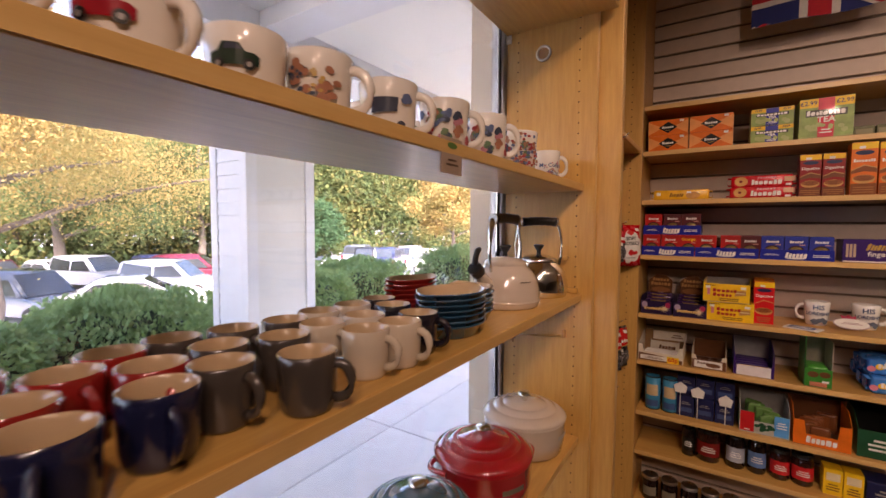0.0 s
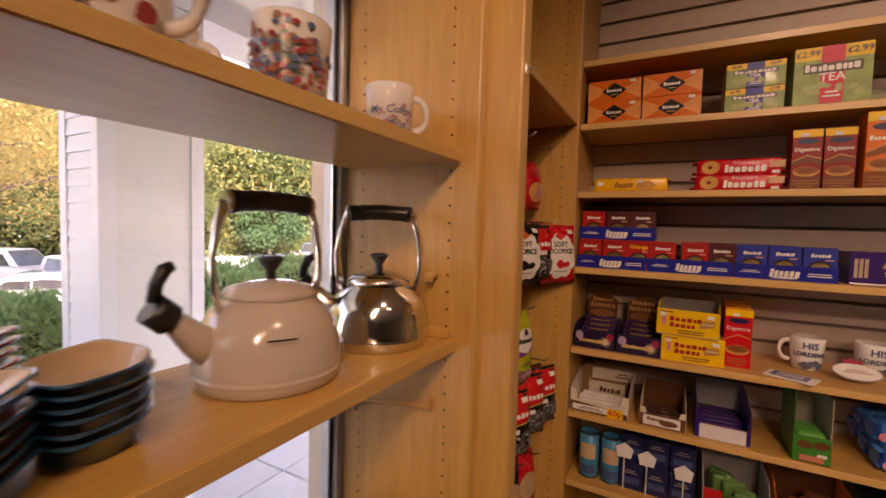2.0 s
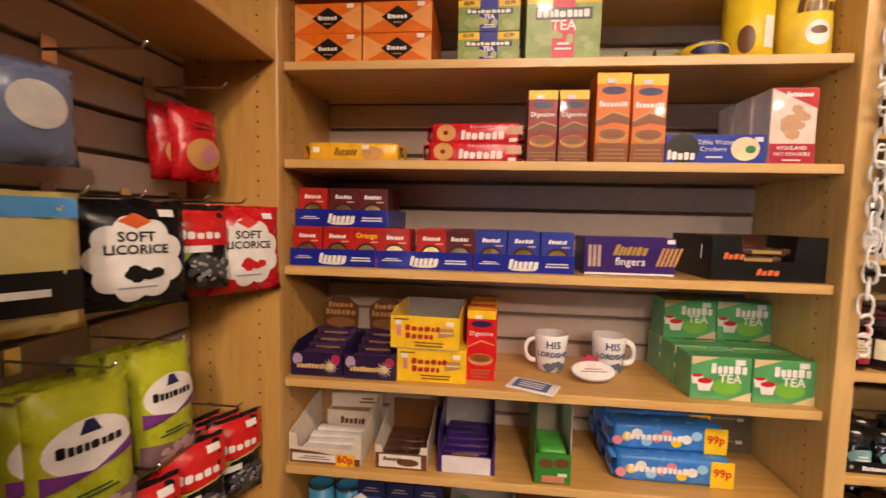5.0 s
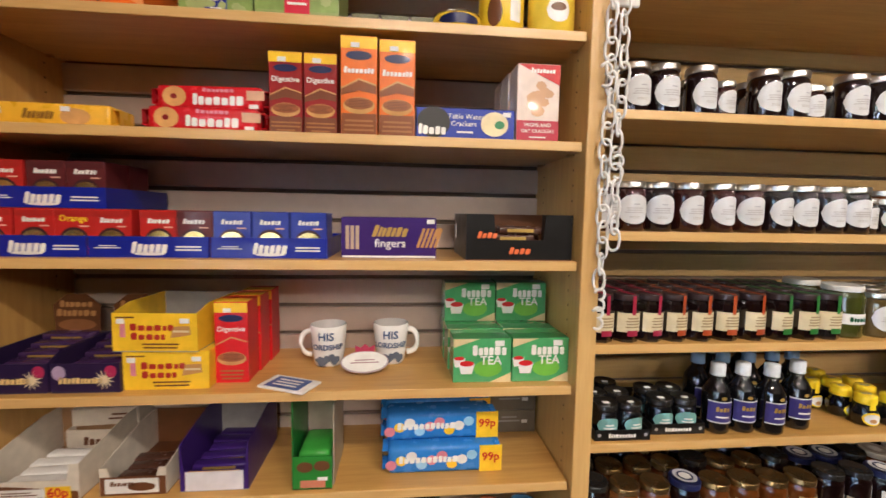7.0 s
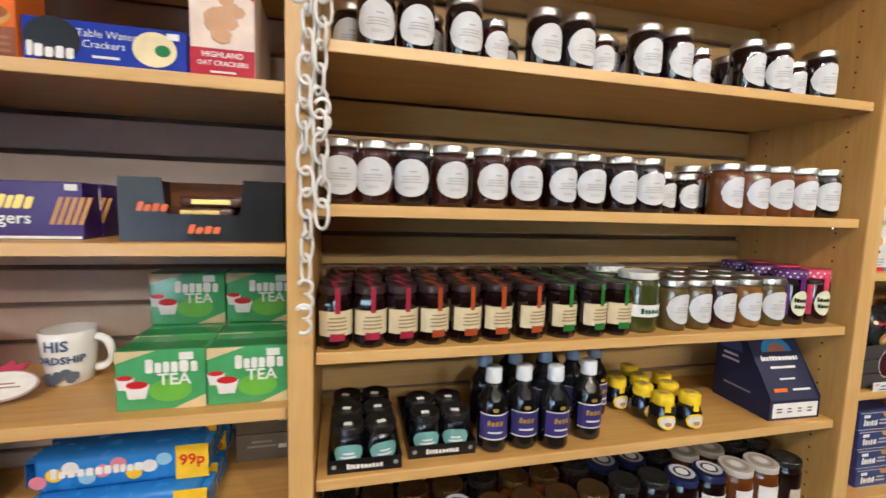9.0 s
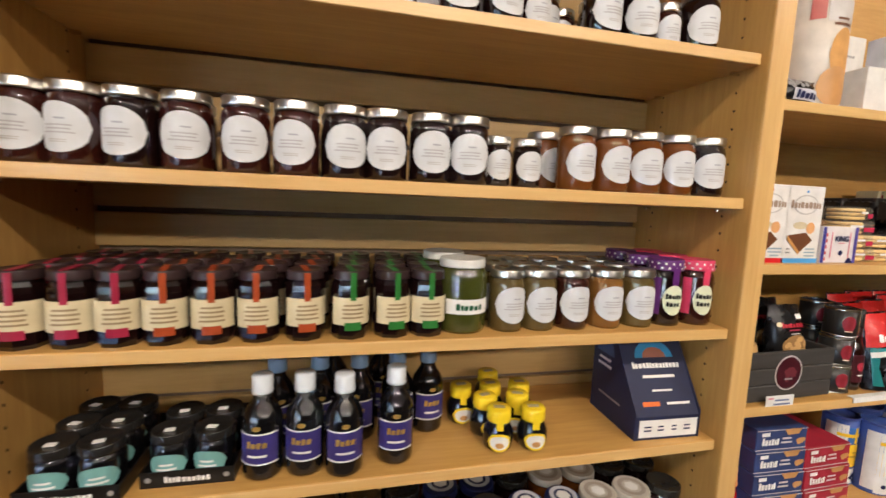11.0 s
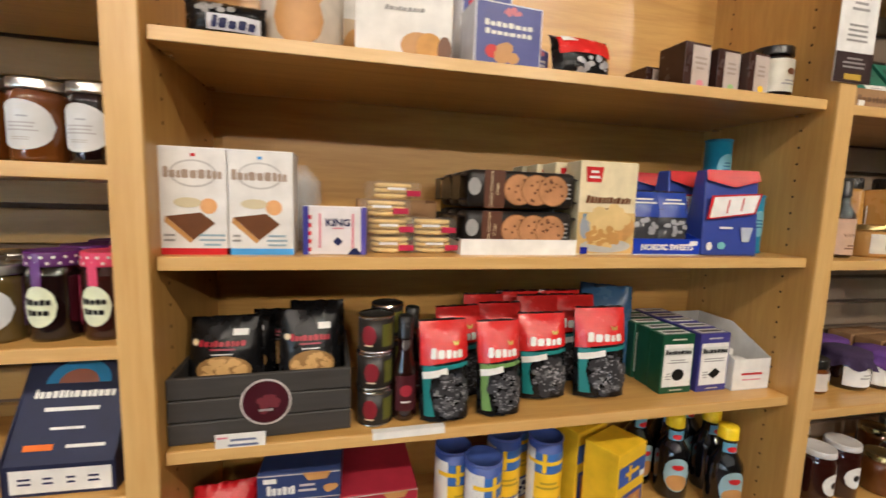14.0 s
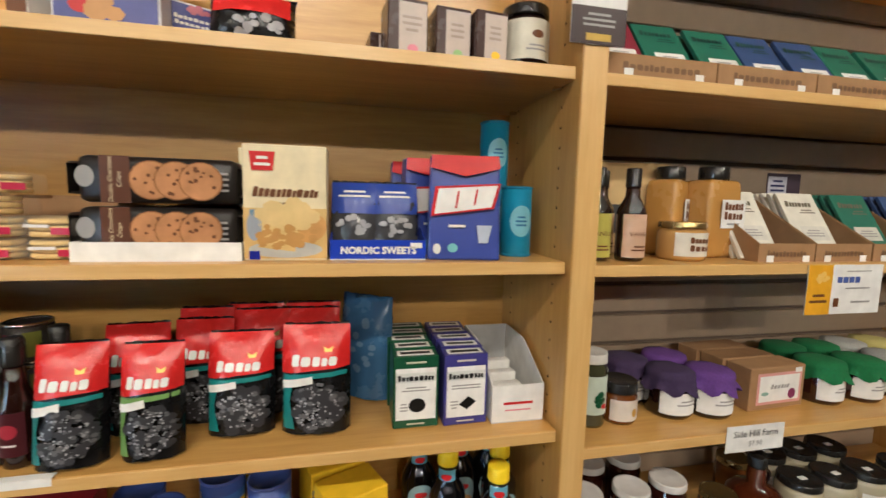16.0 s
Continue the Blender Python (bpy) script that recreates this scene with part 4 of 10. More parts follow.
# yellow wafer bar boxes
def wafer_box(at, rz, dim, open_top):
    w, h = 0.160, 0.076
    y = YELLOW
    pr = [("logo_bar", wordmark(-0.004, 0.049, 0.084, 0.014, 6, 0.05, 2), paint(0.40, 0.03, 0.02), 1), ("logo_bar", wordmark(-0.012, 0.031, 0.066, 0.014, 5, 0.05, 6), paint(0.40, 0.03, 0.02), 1), ("wafer_print", poly_front([(0.03, 0.028), (0.068, 0.034), (0.066, 0.052), (0.034, 0.05)]), TAN, 1),
          ("wafer_stripe", rect(0.05, 0.041, 0.03, 0.004), CREAM, 2), ("bar_print", rect(-0.060, 0.042, 0.010, 0.026), PINK, 1), ("small_print", bars(0.01, 0.012, 0.10, 0.014, 2, 4), BROWN, 1), ("border_print", rect(-0.055, 0.068, 0.035, 0.003), BROWN, 1), sticker(0.058, 0.062, 0.018, 0.010), sticker(-0.062, 0.061, 0.016, 0.010)]
    if open_top:
        t = tray_box("wafer_bar_box", "open yellow wafer bar box stacked on another", w, 0.17, h + 0.012, h, y, GREY, at, rz, "yellow wafer bar boxes", pr, slope=0.3)
    else:
        t = carton("wafer_bar_box", "yellow wafer bar box with red title", w, 0.17, h, y, pr, at, rz, "yellow wafer bar boxes")
    return t


wafer_box((0.056, 2.078, Z[4]), 0, 1, False)
wafer_box((0.040, 2.074, Z[4] + 0.0775), -3, 1, True)
for i in range(3):
    upright_biscuits("biscuit_box", "bright red upright digestive biscuit box", 0.066, 0.168, paint(0.60, 0.012, 0.015), YELLOW, (0.168 + 0.004 * i, 2.108 + 0.066 * i, Z[4]), 9, "red biscuit boxes", True, paint(0.60, 0.012, 0.015))

# printed mugs
CHINA = mat("white_china", (0.80, 0.79, 0.76), 0.12, vary=0.02, coat=0.6)
MUGPIC = paint(0.10, 0.12, 0.16)


def lord_mug(at, rz):
    r, h = 0.041, 0.094
    mug("china_mug", "white china mug with blue words and old car picture", r, h, CHINA, CHINA, at, rz, "title mugs", [
        ("lettering", shift(letters("HIS", 0.025, 0.0006), 0, 0.072), paint(0.045, 0.085, 0.19), -rz * math.pi / 180), ("lettering", shift(letters("LORDSHIP", 0.0172, 0.0005), 0, 0.048), paint(0.045, 0.085, 0.19), -rz * math.pi / 180),
        ("car_print", blobs(0, 0.020, 0.026, 0.008, 22, 0.007, 3), MUGPIC, -rz * math.pi / 180)], flare=1.02, base=0.74)


lord_mug((0.345, 2.215, Z[4]), 180)
lord_mug((0.489, 2.225, Z[4]), 0)
card = thing("wet_wipe_packet", "small blue and white flat packet lying on the shelf", "packet", at=(0.288, 2.085, Z[4]), rz=-24)
part("packet_body", box_bm(-0.055, 0.055, -0.032, 0.032, 0, 0.005, 0.002), PAPER, card)
part("panel_print", box_bm(-0.042, 0.038, -0.026, 0.024, 0.0052, 0.0056), paint(0.05, 0.10, 0.30), card)
for k in range(3):
    part("small_print", box_bm(-0.03, 0.026, -0.016 + 0.012 * k, -0.011 + 0.012 * k, 0.0058, 0.0061), PAPER, card)
ovl = thing("oval_sign", "white oval card sign with crimson crown lying on the shelf", "sign", at=(0.436, 2.118, Z[4]), rz=4)
ovl.matrix_basis = pose(0.436, 2.118, Z[4] + 0.010, -58, 0, 4)
part("card_board", poly_thick(ring_points(0, 0.030, 0.052, 0.030, 28), -0.001, 0.002), paint(0.45, 0.35, 0.36), ovl)
stick(ovl, -0.001, [("card_face", oval(0, 0.030, 0.049, 0.0275, 28), WHITE, 1), ("crown_print", poly_front([(-0.018, 0.058), (0.018, 0.058), (0.022, 0.076), (0.010, 0.068), (0, 0.080), (-0.010, 0.068), (-0.022, 0.076)]), paint(0.42, 0.05, 0.10), 2), ("small_print", bars(0, 0.03, 0.065, 0.014, 2), paint(0.35, 0.22, 0.24), 2)])
part("crown_back", poly_thick([(-0.019, 0.050), (0.019, 0.050), (0.023, 0.077), (0.010, 0.069), (0, 0.081), (-0.010, 0.069), (-0.023, 0.077)], -0.0008, 0.0016), paint(0.42, 0.05, 0.10), ovl)


# green tea boxes
# printed green made lighter to include the sheen of the cellophane wrap
TEA_GREEN = mat("tea_green_with_sheen", (0.085, 0.36, 0.13), 0.22, vary=0.16, scale=26, coat=0.5)


def green_tea(at, rz=0, h=0.094):
    w = 0.1235
    return carton("green_tea_box", "green tea box with cups and white lettering", w, 0.075, h, TEA_GREEN, [
        ("corner_print", poly_front([(-w / 2, h), (-w * 0.05, h), (-w / 2, h * 0.80)]), paint(0.62, 0.50, 0.27), 1), ("corner_print", poly_front([(w / 2, 0), (w / 2, h * 0.22), (w * 0.12, 0)]), paint(0.62, 0.50, 0.27), 1), ("glow_print", oval(0.012, h * 0.32, 0.03, 0.018), paint(0.16, 0.45, 0.05), 1),
        ("logo_bar", wordmark(0.016, h * 0.74, 0.074, 0.022, 6, 0.0, 3), WHITE, 2), ("lettering", shift(letters("TEA", 0.026, 0.0004), 0.018, h * 0.50), WHITE, 2),
        ("cup_print", poly_front([(-0.045, h * 0.20), (-0.022, h * 0.20), (-0.016, h * 0.44), (-0.050, h * 0.44)]), WHITE, 2), ("cup_print", poly_front([(-0.058, h * 0.36), (-0.040, h * 0.36), (-0.036, h * 0.56), (-0.062, h * 0.56)]), PAPER, 1), ("tea_print", oval(-0.033, h * 0.44, 0.015, 0.006), RED, 3), ("tea_print", oval(-0.049, h * 0.56, 0.011, 0.004), RED, 2), sticker(0.036, h * 0.90, 0.02, 0.012)],
        at, rz, "green tea boxes", top=paint(0.03, 0.20, 0.06))


gt = green_tea((0.684, 2.080, Z[4]))
repeat(gt, [(0.810, 2.079, Z[4], 0.5), (0.681, 2.158, Z[4], 1), (0.807, 2.157, Z[4], -1), (0.678, 2.236, Z[4], 0), (0.803, 2.236, Z[4], 1), (0.679, 2.222, Z[4] + 0.0955, 1), (0.805, 2.222, Z[4] + 0.0955, -1)])


# lower bar trays
def bar_tray(name, label, x, y, w, hb, hf, mo, mi, prints, cut, slope, bars_mat, n):
    tray_box(name, label, w, 0.2, hb, hf, mo, mi, (x, y, Z[5]), group="open chocolate bar trays", prints=prints, front_cut=cut, slope=slope)
    b0 = None
    for i in range(n):
        p = pose(x + 0.004 * math.sin(i * 2.1), y + 0.03 + 0.032 * (i % 5), Z[5] + 0.004 + 0.017 * (i // 5), 4 * math.sin(i), 0, 4 * math.sin(i * 1.3))
        if b0 is None:
            b0 = choc_bar("chocolate_bar", "foil-wrapped chocolate bar lying in a tray", w * 0.82, bars_mat, (0, 0, 0), 0, "bars in open trays")
            b0.matrix_basis = p
        else:
            copy_thing(b0, p)


WCARD = paint(0.66, 0.60, 0.50, 0.6)
bar_tray("bar_tray", "white and brown open chocolate bar tray with yellow price mark", -0.192, 2.066, 0.176, 0.10, 0.072, WCARD, KRAFT, [
    ("panel_print", poly_front([(-0.086, 0.002), (0.086, 0.002), (0.086, 0.018), (-0.02, 0.030), (-0.086, 0.034)]), BROWN, 1), ("strip_print", rect(-0.022, 0.016, 0.114, 0.018), PAPER, 2), ("small_print", bars(-0.024, 0.016, 0.08, 0.010, 2), BROWN, 3), ("price_mark", rect(0.050, 0.014, 0.046, 0.03), YELLOW, 3), ("price_lettering", shift(letters("60p", 0.026, 0.0006), 0.05, 0.016), RED, 4)], (0.13, 0.040), 0.75, PAPER, 4)
crd = tray_box("header_box", "white bar carton lying flat behind the open tray", 0.12, 0.1, 0.05, 0.05, WCARD, WCARD, (-0.175, 2.20, Z[5] + 0.06), slope=0.0)
crd.matrix_basis = pose(-0.19, 2.235, Z[5] + 0.004)
stick(crd, 0.0, [("logo_bar", wordmark(0.012, 0.024, 0.07, 0.02, 6, 0.1, 2), BROWN, 1)])
carton("bar_carton", "white carton stacked on another behind the tray", 0.14, 0.07, 0.04, WCARD, [("small_print", bars(0.03, 0.02, 0.05, 0.02, 2), BROWN, 1)], (-0.17, 2.245, Z[5] + 0.0605), 4)
bar_tray("bar_tray", "small white and brown open chocolate bar tray", -0.010, 2.072, 0.124, 0.085, 0.056, WCARD, BROWN, [
    ("panel_print", rect(0, 0.020, 0.122, 0.038), BROWN, 1), ("strip_print", rect(-0.002, 0.020, 0.100, 0.030), PAPER, 2), ("curl_print", oval(0.016, 0.018, 0.026, 0.009), BROWN, 3), ("logo_bar", wordmark(-0.02, 0.025, 0.045, 0.010, 7, 0.2), BROWN, 3)], (0.084, 0.036), 0.7, FOIL_BROWN, 3)
bar_tray("bar_tray", "purple and white open tray of chocolate bars", 0.142, 2.074, 0.132, 0.118, 0.098, PURPLE, GREY, [
    ("panel_print", rect(0, 0.022, 0.112, 0.040), paint(0.70, 0.68, 0.72), 1), ("gold_line", rect(0, 0.043, 0.098, 0.002), GOLD, 2)], (0.116, 0.044), 0.6, PURPLE, 10)
green = thing("chocolate_biscuit_box", "tall open green biscuit carton with torn side", "biscuit box", at=(0.337, 2.064, Z[5]))
part("carton_side", box_bm(-0.041, -0.0385, 0.0, 0.14, 0, 0.19, 0.0005), paint(0.02, 0.16, 0.03), green)
part("carton_side", box_bm(0.0385, 0.041, 0.012, 0.15, 0, 0.17, 0.0005), paint(0.40, 0.36, 0.28), green)
part("carton_back", box_bm(-0.0385, 0.0385, 0.147, 0.15, 0, 0.16), paint(0.40, 0.36, 0.28), green)
part("carton_floor", box_bm(-0.0385, 0.0385, 0.0, 0.147, 0, 0.002), paint(0.40, 0.36, 0.28), green)
part("carton_front", box_bm(-0.0385, 0.0385, 0.0, 0.002, 0, 0.07), paint(0.03, 0.22, 0.03), green)
stick(green, 0.0, [("biscuit_print", oval(-0.016, 0.048, 0.016, 0.011), BROWN, 1), ("biscuit_print", oval(0.018, 0.050, 0.016, 0.011), BROWN, 1), ("panel_print", rect(0, 0.012, 0.05, 0.016), paint(0.55, 0.2, 0.12), 1), sticker(0.02, 0.024, 0.02, 0.008)])
part("packet", smooth(box_bm(-0.032, 0.032, 0.012, 0.11, 0.002, 0.075, 0.01, 2)), paint(0.05, 0.30, 0.04, 0.3), green)


def party_pack(at, rz, n):
    w, h = 0.262, 0.062
    cols = (PINK, YELLOW, PAPER, paint(0.3, 0.55, 0.75), PINK)
    pr = [("price_mark", rect(0.106, h / 2, 0.05, h - 0.002), YELLOW, 1), ("price_lettering", shift(letters("99p", 0.026, 0.0006), 0.106, h * 0.55), RED, 2)]
    for k in range(9):
        pr.append(("biscuit_print", oval(-0.112 + 0.022 * k, h * (0.35 + 0.3 * ((k * 7) % 3) / 2), 0.012, 0.011, 12), cols[k % 5], 1))
    pr.append(("logo_bar", wordmark(-0.03, h * 0.55, 0.13, 0.017, 11, 0.05, n), WHITE, 3))
    return biscuit_pack("biscuit_pack", "sky blue party ring biscuit pack with yellow price mark", w, h, 0.065, paint(0.035, 0.20, 0.58, 0.25, bump=0.15), pr, at, rz, "party biscuit packs")


pp = party_pack((0.606, 2.100, Z[5]), 0, 2)
repeat(pp, [(0.602, 2.125, Z[5] + 0.063, 1), (0.604, 2.172, Z[5], -1), (0.598, 2.195, Z[5] + 0.063, 0), (0.60, 2.242, Z[5] + 0.02, 1)])
for i in range(2):
    carton("tea_box", "dark tea box deep in the shade", 0.12, 0.05, 0.058, paint(0.14, 0.12, 0.09), [("small_print", bars(-0.01, 0.036, 0.06, 0.02, 2), GREY, 1), sticker(0.03, 0.03)], (0.805, 2.262, Z[5] + 0.0595 * i), group="tea boxes in the shade")

# low shelves: drinks, chocolate and jars
for i, x in enumerate((-0.222, -0.152)):
    tin("drink_tin", "blue drink tin with paper label", 0.031, 0.15, paint(0.03, 0.22, 0.40), LID_BLACK, [("tin_label", wrap(0.0312, 0.09, 0.026, 0.025, "rect"), paint(0.55, 0.42, 0.25)), ("tin_band", wrap(0.0312, 0.03, 0.026, 0.014, "rect"), paint(0.05, 0.10, 0.25))], (x, 2.125, Z[6]), group="blue drink tins")
for k in range(2):
    for i in range(3):
        b = carton("chocolate_box", "dark navy chocolate box with white corner card", 0.068, 0.07, 0.09 - 0.012 * k, NAVY, [("panel_print", rect(0, 0.03, 0.05, 0.02), paint(0.05, 0.08, 0.20), 1), ("small_print", bars(0, 0.058, 0.04, 0.014, 2), GREY, 1)], (-0.09 + 0.071 * i, 2.10 + 0.01 * k, Z[6] + 0.092 * k), group="navy chocolate boxes")
for x, z in ((-0.11, 0.125), (-0.045, 0.115), (0.055, 0.10)):
    c = thing("price_card", "white five-sided price card", "price card", "white price cards", (x, 2.088, Z[6] + z - 0.02))
    part("card", poly_thick([(-0.02, 0.0), (0.02, 0.0), (0.026, 0.03), (0.0, 0.048), (-0.026, 0.03)], 0, 0.001), PAPER, c)
    part("card_stem", box_bm(-0.0015, 0.0015, 0.001, 0.003, -(z - 0.021), 0.01), PAPER, c)
tray_box("sweets_box", "red, white and green counter box of sweets", 0.16, 0.17, 0.13, 0.085, paint(0.42, 0.44, 0.40), GREY, (0.184, 2.078, Z[6]), slope=0.3, front_cut=(0.085, 0.05), prints=[("panel_print", rect(-0.055, 0.045, 0.046, 0.08), RED, 1), ("panel_print", rect(0.055, 0.045, 0.046, 0.08), SKY, 1), ("panel_print", blobs(0, 0.03, 0.03, 0.012, 12, 0.009), DKGREEN, 1), ("small_print", bars(-0.055, 0.012, 0.03, 0.008, 1), WHITE, 2), ("small_print", bars(0.055, 0.05, 0.035, 0.03, 3), WHITE, 2)])
tray_box("sweets_box", "orange counter box of small chocolates", 0.166, 0.17, 0.14, 0.095, ORANGE, BROWN, (0.356, 2.07, Z[6]), slope=0.3, front_cut=(0.09, 0.045), prints=[("logo_bar", wordmark(0, 0.026, 0.09, 0.026, 6, 0.1, 3), WHITE, 1)])
for i in range(12):
    bx, col = ((0.184, paint(0.10, 0.22, 0.06, 0.3)) if i % 2 else (0.356, paint(0.16, 0.05, 0.015, 0.3)))
    sb = thing("sweet_packet", "small bright sweet packet in a counter box", "sweet packet", "packets in counter boxes", (bx + 0.03 * math.sin(i * 2.7), 2.10 + 0.014 * (i // 2), Z[6] + 0.035 + 0.007 * (i // 2)), 30 * math.sin(i))
    part("wrapper", smooth(box_bm(-0.03, 0.03, -0.01, 0.01, -0.03, 0.035, 0.006, 2)), col, sb)
tray_box("sweets_box", "dark green counter box of sweets", 0.15, 0.17, 0.15, 0.10, DKGREEN, BLACK, (0.53, 2.078, Z[6]), slope=0.4, prints=[("small_print", bars(0.0, 0.05, 0.10, 0.05, 3), PAPER, 1)])
for i, (x, c, lab) in enumerate(((0.72, paint(0.35, 0.1, 0.04), "brown drink tin"), (0.80, paint(0.04, 0.15, 0.3), "blue drink tin"))):
    tin("drink_tin", lab + " on a low shelf", 0.034, 0.13, c, STEEL, [("tin_label", wrap(0.0342, 0.07, 0.028, 0.03, "rect"), PAPER)], (x, 2.13, Z[6]))
for i, (x, r, hh, m1, lb, lab) in enumerate(((-0.075, 0.026, 0.13, JAM_DARK, BLACK, "dark sauce jar"), (0.0, 0.044, 0.135, JAM_RED, DKRED, "squat jar of pickle with dark label"), (0.097, 0.034, 0.14, JAM_DARK, paint(0.35, 0.38, 0.45), "jar with pale blue label"), (0.17, 0.032, 0.14, JAM_DARK, paint(0.1, 0.2, 0.45), "jar with blue label"), (0.245, 0.033, 0.12, JAM_RED, RED, "red labelled jar"), (0.315, 0.036, 0.12, JAM_RED, RED, "red labelled jar"))):
    jar("preserve_jar", lab + " on a low shelf", r, hh, m1, LID_BLACK, [("jar_label", wrap(r, hh * 0.42, r * 1.2, hh * 0.22, "rect"), lb), ("label_print", bend(bars(0, hh * 0.42, r * 1.3, hh * 0.2, 3), r), PAPER)], (x, 2.14, Z[7]), group="jars on the low shelf")
for i in range(2):
    carton("mustard_box", "small yellow box on a low shelf", 0.055, 0.06, 0.10, YELLOW, [("panel_print", rect(0, 0.07, 0.04, 0.03), CREAM, 1), ("small_print", bars(0, 0.03, 0.04, 0.03, 3), BROWN, 1)], (0.40 + 0.058 * i, 2.10, Z[7]), group="yellow boxes on the low shelf")
carton("drink_box", "dark navy box on a low shelf", 0.12, 0.1, 0.09, NAVY, [("small_print", bars(0, 0.05, 0.08, 0.04, 3), GREY, 1)], (0.55, 2.09, Z[7]))
for i in range(5):
    jar("preserve_jar", "dark jar with silver lid on the lowest shelf", 0.034, 0.11, JAM_DARK, LID_SILVER, [("jar_label", wrap(0.034, 0.045, 0.03, 0.02, "rect"), paint(0.2, 0.18, 0.13))], (-0.22 + 0.078 * i, 2.12, Z[8]), group="jars on the lowest shelf")

# flag over the bay
flag = thing("flag", "british flag bunting hung over the tea shelves", "flag", at=(0.30, 2.17, 2.31))
FB = mat("flag_cloth_blue", (0.02, 0.03, 0.16), 0.85, bump=0.2, scale=90)
FR = mat("flag_cloth_red", (0.50, 0.02, 0.03), 0.85, bump=0.2, scale=90)
FW = mat("flag_cloth_white", (0.70, 0.66, 0.62), 0.85, bump=0.2, scale=90)


def flag_poly(pts, layer):
    bm = bmesh.new()
    n = 10
    (x0, z0), (x1, z1), (x2, z2), (x3, z3) = pts
    cols = []
    for i in range(n + 1):
        t = i / n
        xa, za, xb, zb = x0 + (x1 - x0) * t, z0 + (z1 - z0) * t, x3 + (x2 - x3) * t, z3 + (z2 - z3) * t
        cols.append((bm.verts.new((xa, 0.012 * math.sin(xa * 22) - 0.0012 * layer, za - 0.02 * math.cos(xa * 3.2))), bm.verts.new((xb, 0.012 * math.sin(xb * 22) - 0.0012 * layer, zb - 0.02 * math.cos(xb * 3.2)))))
    for a, b in zip(cols, cols[1:]):
        bm.faces.new((a[0], b[0], b[1], a[1]))
    return bm


fw, fh = 0.42, 0.26
for z0 in (0.0,):
    part("flag_field", flag_poly([(-fw / 2, 0.02), (fw / 2, 0.02), (fw / 2, fh), (-fw / 2, fh)], 0), FB, flag)
    for s in (-1, 1):
        part("flag_saltire", flag_poly([(-fw / 2 * s, 0.02), (-fw / 2 * s + 0.06 * s, 0.02), (fw / 2 * s, fh), (fw / 2 * s - 0.06 * s, fh)], 1), FW, flag)
        part("flag_stripe", flag_poly([(-fw / 2 * s + 0.02 * s, 0.02), (-fw / 2 * s + 0.045 * s, 0.02), (fw / 2 * s - 0.015 * s, fh), (fw / 2 * s - 0.04 * s, fh)], 2), FR, flag)
    part("flag_cross", flag_poly([(-0.062, 0.02), (0.062, 0.02), (0.062, fh), (-0.062, fh)], 3), FW, flag)
    part("flag_cross", flag_poly([(-fw / 2, 0.092), (fw / 2, 0.092), (fw / 2, 0.188), (-fw / 2, 0.188)], 3), FW, flag)
    part("flag_cross", flag_poly([(-0.036, 0.02), (0.036, 0.02), (0.036, fh), (-0.036, fh)], 4), FR, flag)
    part("flag_cross", flag_poly([(-fw / 2, 0.113), (fw / 2, 0.113), (fw / 2, 0.167), (-fw / 2, 0.167)], 4), FR, flag)
part("flag_cord", tube([(-0.6, 0.0, 0.34), (-fw / 2, 0, fh + 0.01 - 0.01), (0, 0, fh - 0.02), (fw / 2, 0, fh), (0.6, 0, 0.34)], 0.002), PAPER, flag)

# ---- jam bay ----
Z = SH2
JARPAPER = paint(0.60, 0.61, 0.62, 0.6, 0.08)


def oval_jar(r, h, content, lid, label, cat_group):
    lab = [("jar_label", wrap(r, h * 0.44, r * 1.12, h * 0.295, "oval"), JARPAPER, "white oval paper label"), ("label_print", bend(bars(r * 0.1, h * 0.54, r * 0.55, h * 0.05, 1, 4), r, 0, 0.0014), paint(0.36, 0.37, 0.40)), ("label_print", bend(bars(0, h * 0.42, r * 1.35, h * 0.13, 3, 7), r, 0, 0.0014), paint(0.42, 0.41, 0.42)), ("label_print", bend(bars(0, h * 0.28, r * 0.8, h * 0.05, 2, 9), r, 0, 0.0014), paint(0.44, 0.42, 0.40))]
    return jar("jam_jar", label, r, h, content, lid, lab, (0, 0, 0), group=cat_group)


def strew(protos, spots):
    """Copies of prototypes: (key, x, y, z, turn); prototypes go away afterwards."""
    for k, x, y, z, rz in spots:
        copy_thing(protos[k], pose(x, y, z, 0, 0, rz))
    for o in protos.values():
        for c in list(o.children_recursive):
            bpy.data.objects.remove(c)
        bpy.data.objects.remove(o)


G1 = "jars with oval labels on the upper jam shelf"
rng = random.Random(5)
pro = {"D": oval_jar(0.0325, 0.108, JAM_DARK, LID_SILVER, "dark jam jar with white oval label and silver lid", G1), "S": oval_jar(0.025, 0.082, JAM_RED, LID_SILVER, "small red jam jar with white oval label", G1)}
spots = []
for x, k in ((1.007, "D"), (1.073, "D"), (1.158, "D"), (1.216, "S"), (1.309, "D"), (1.377, "D"), (1.432, "S"), (1.522, "D"), (1.593, "D"), (1.652, "S"), (1.770, "D"), (1.842, "D"), (1.900, "S"), (1.965, "D")):
    spots.append((k, x, 2.115 if k == "D" else 2.12, Z[1], rng.uniform(-14, 10)))
for x, k in ((0.965, "D"), (1.11, "D"), (1.20, "D"), (1.27, "S"), (1.345, "D"), (1.46, "S"), (1.49, "D"), (1.56, "D"), (1.70, "D"), (1.74, "S"), (1.81, "D"), (1.93, "D"), (2.0, "D")):
    spots.append((k, x, 2.20, Z[1], rng.uniform(-30, 30)))
strew(pro, spots)

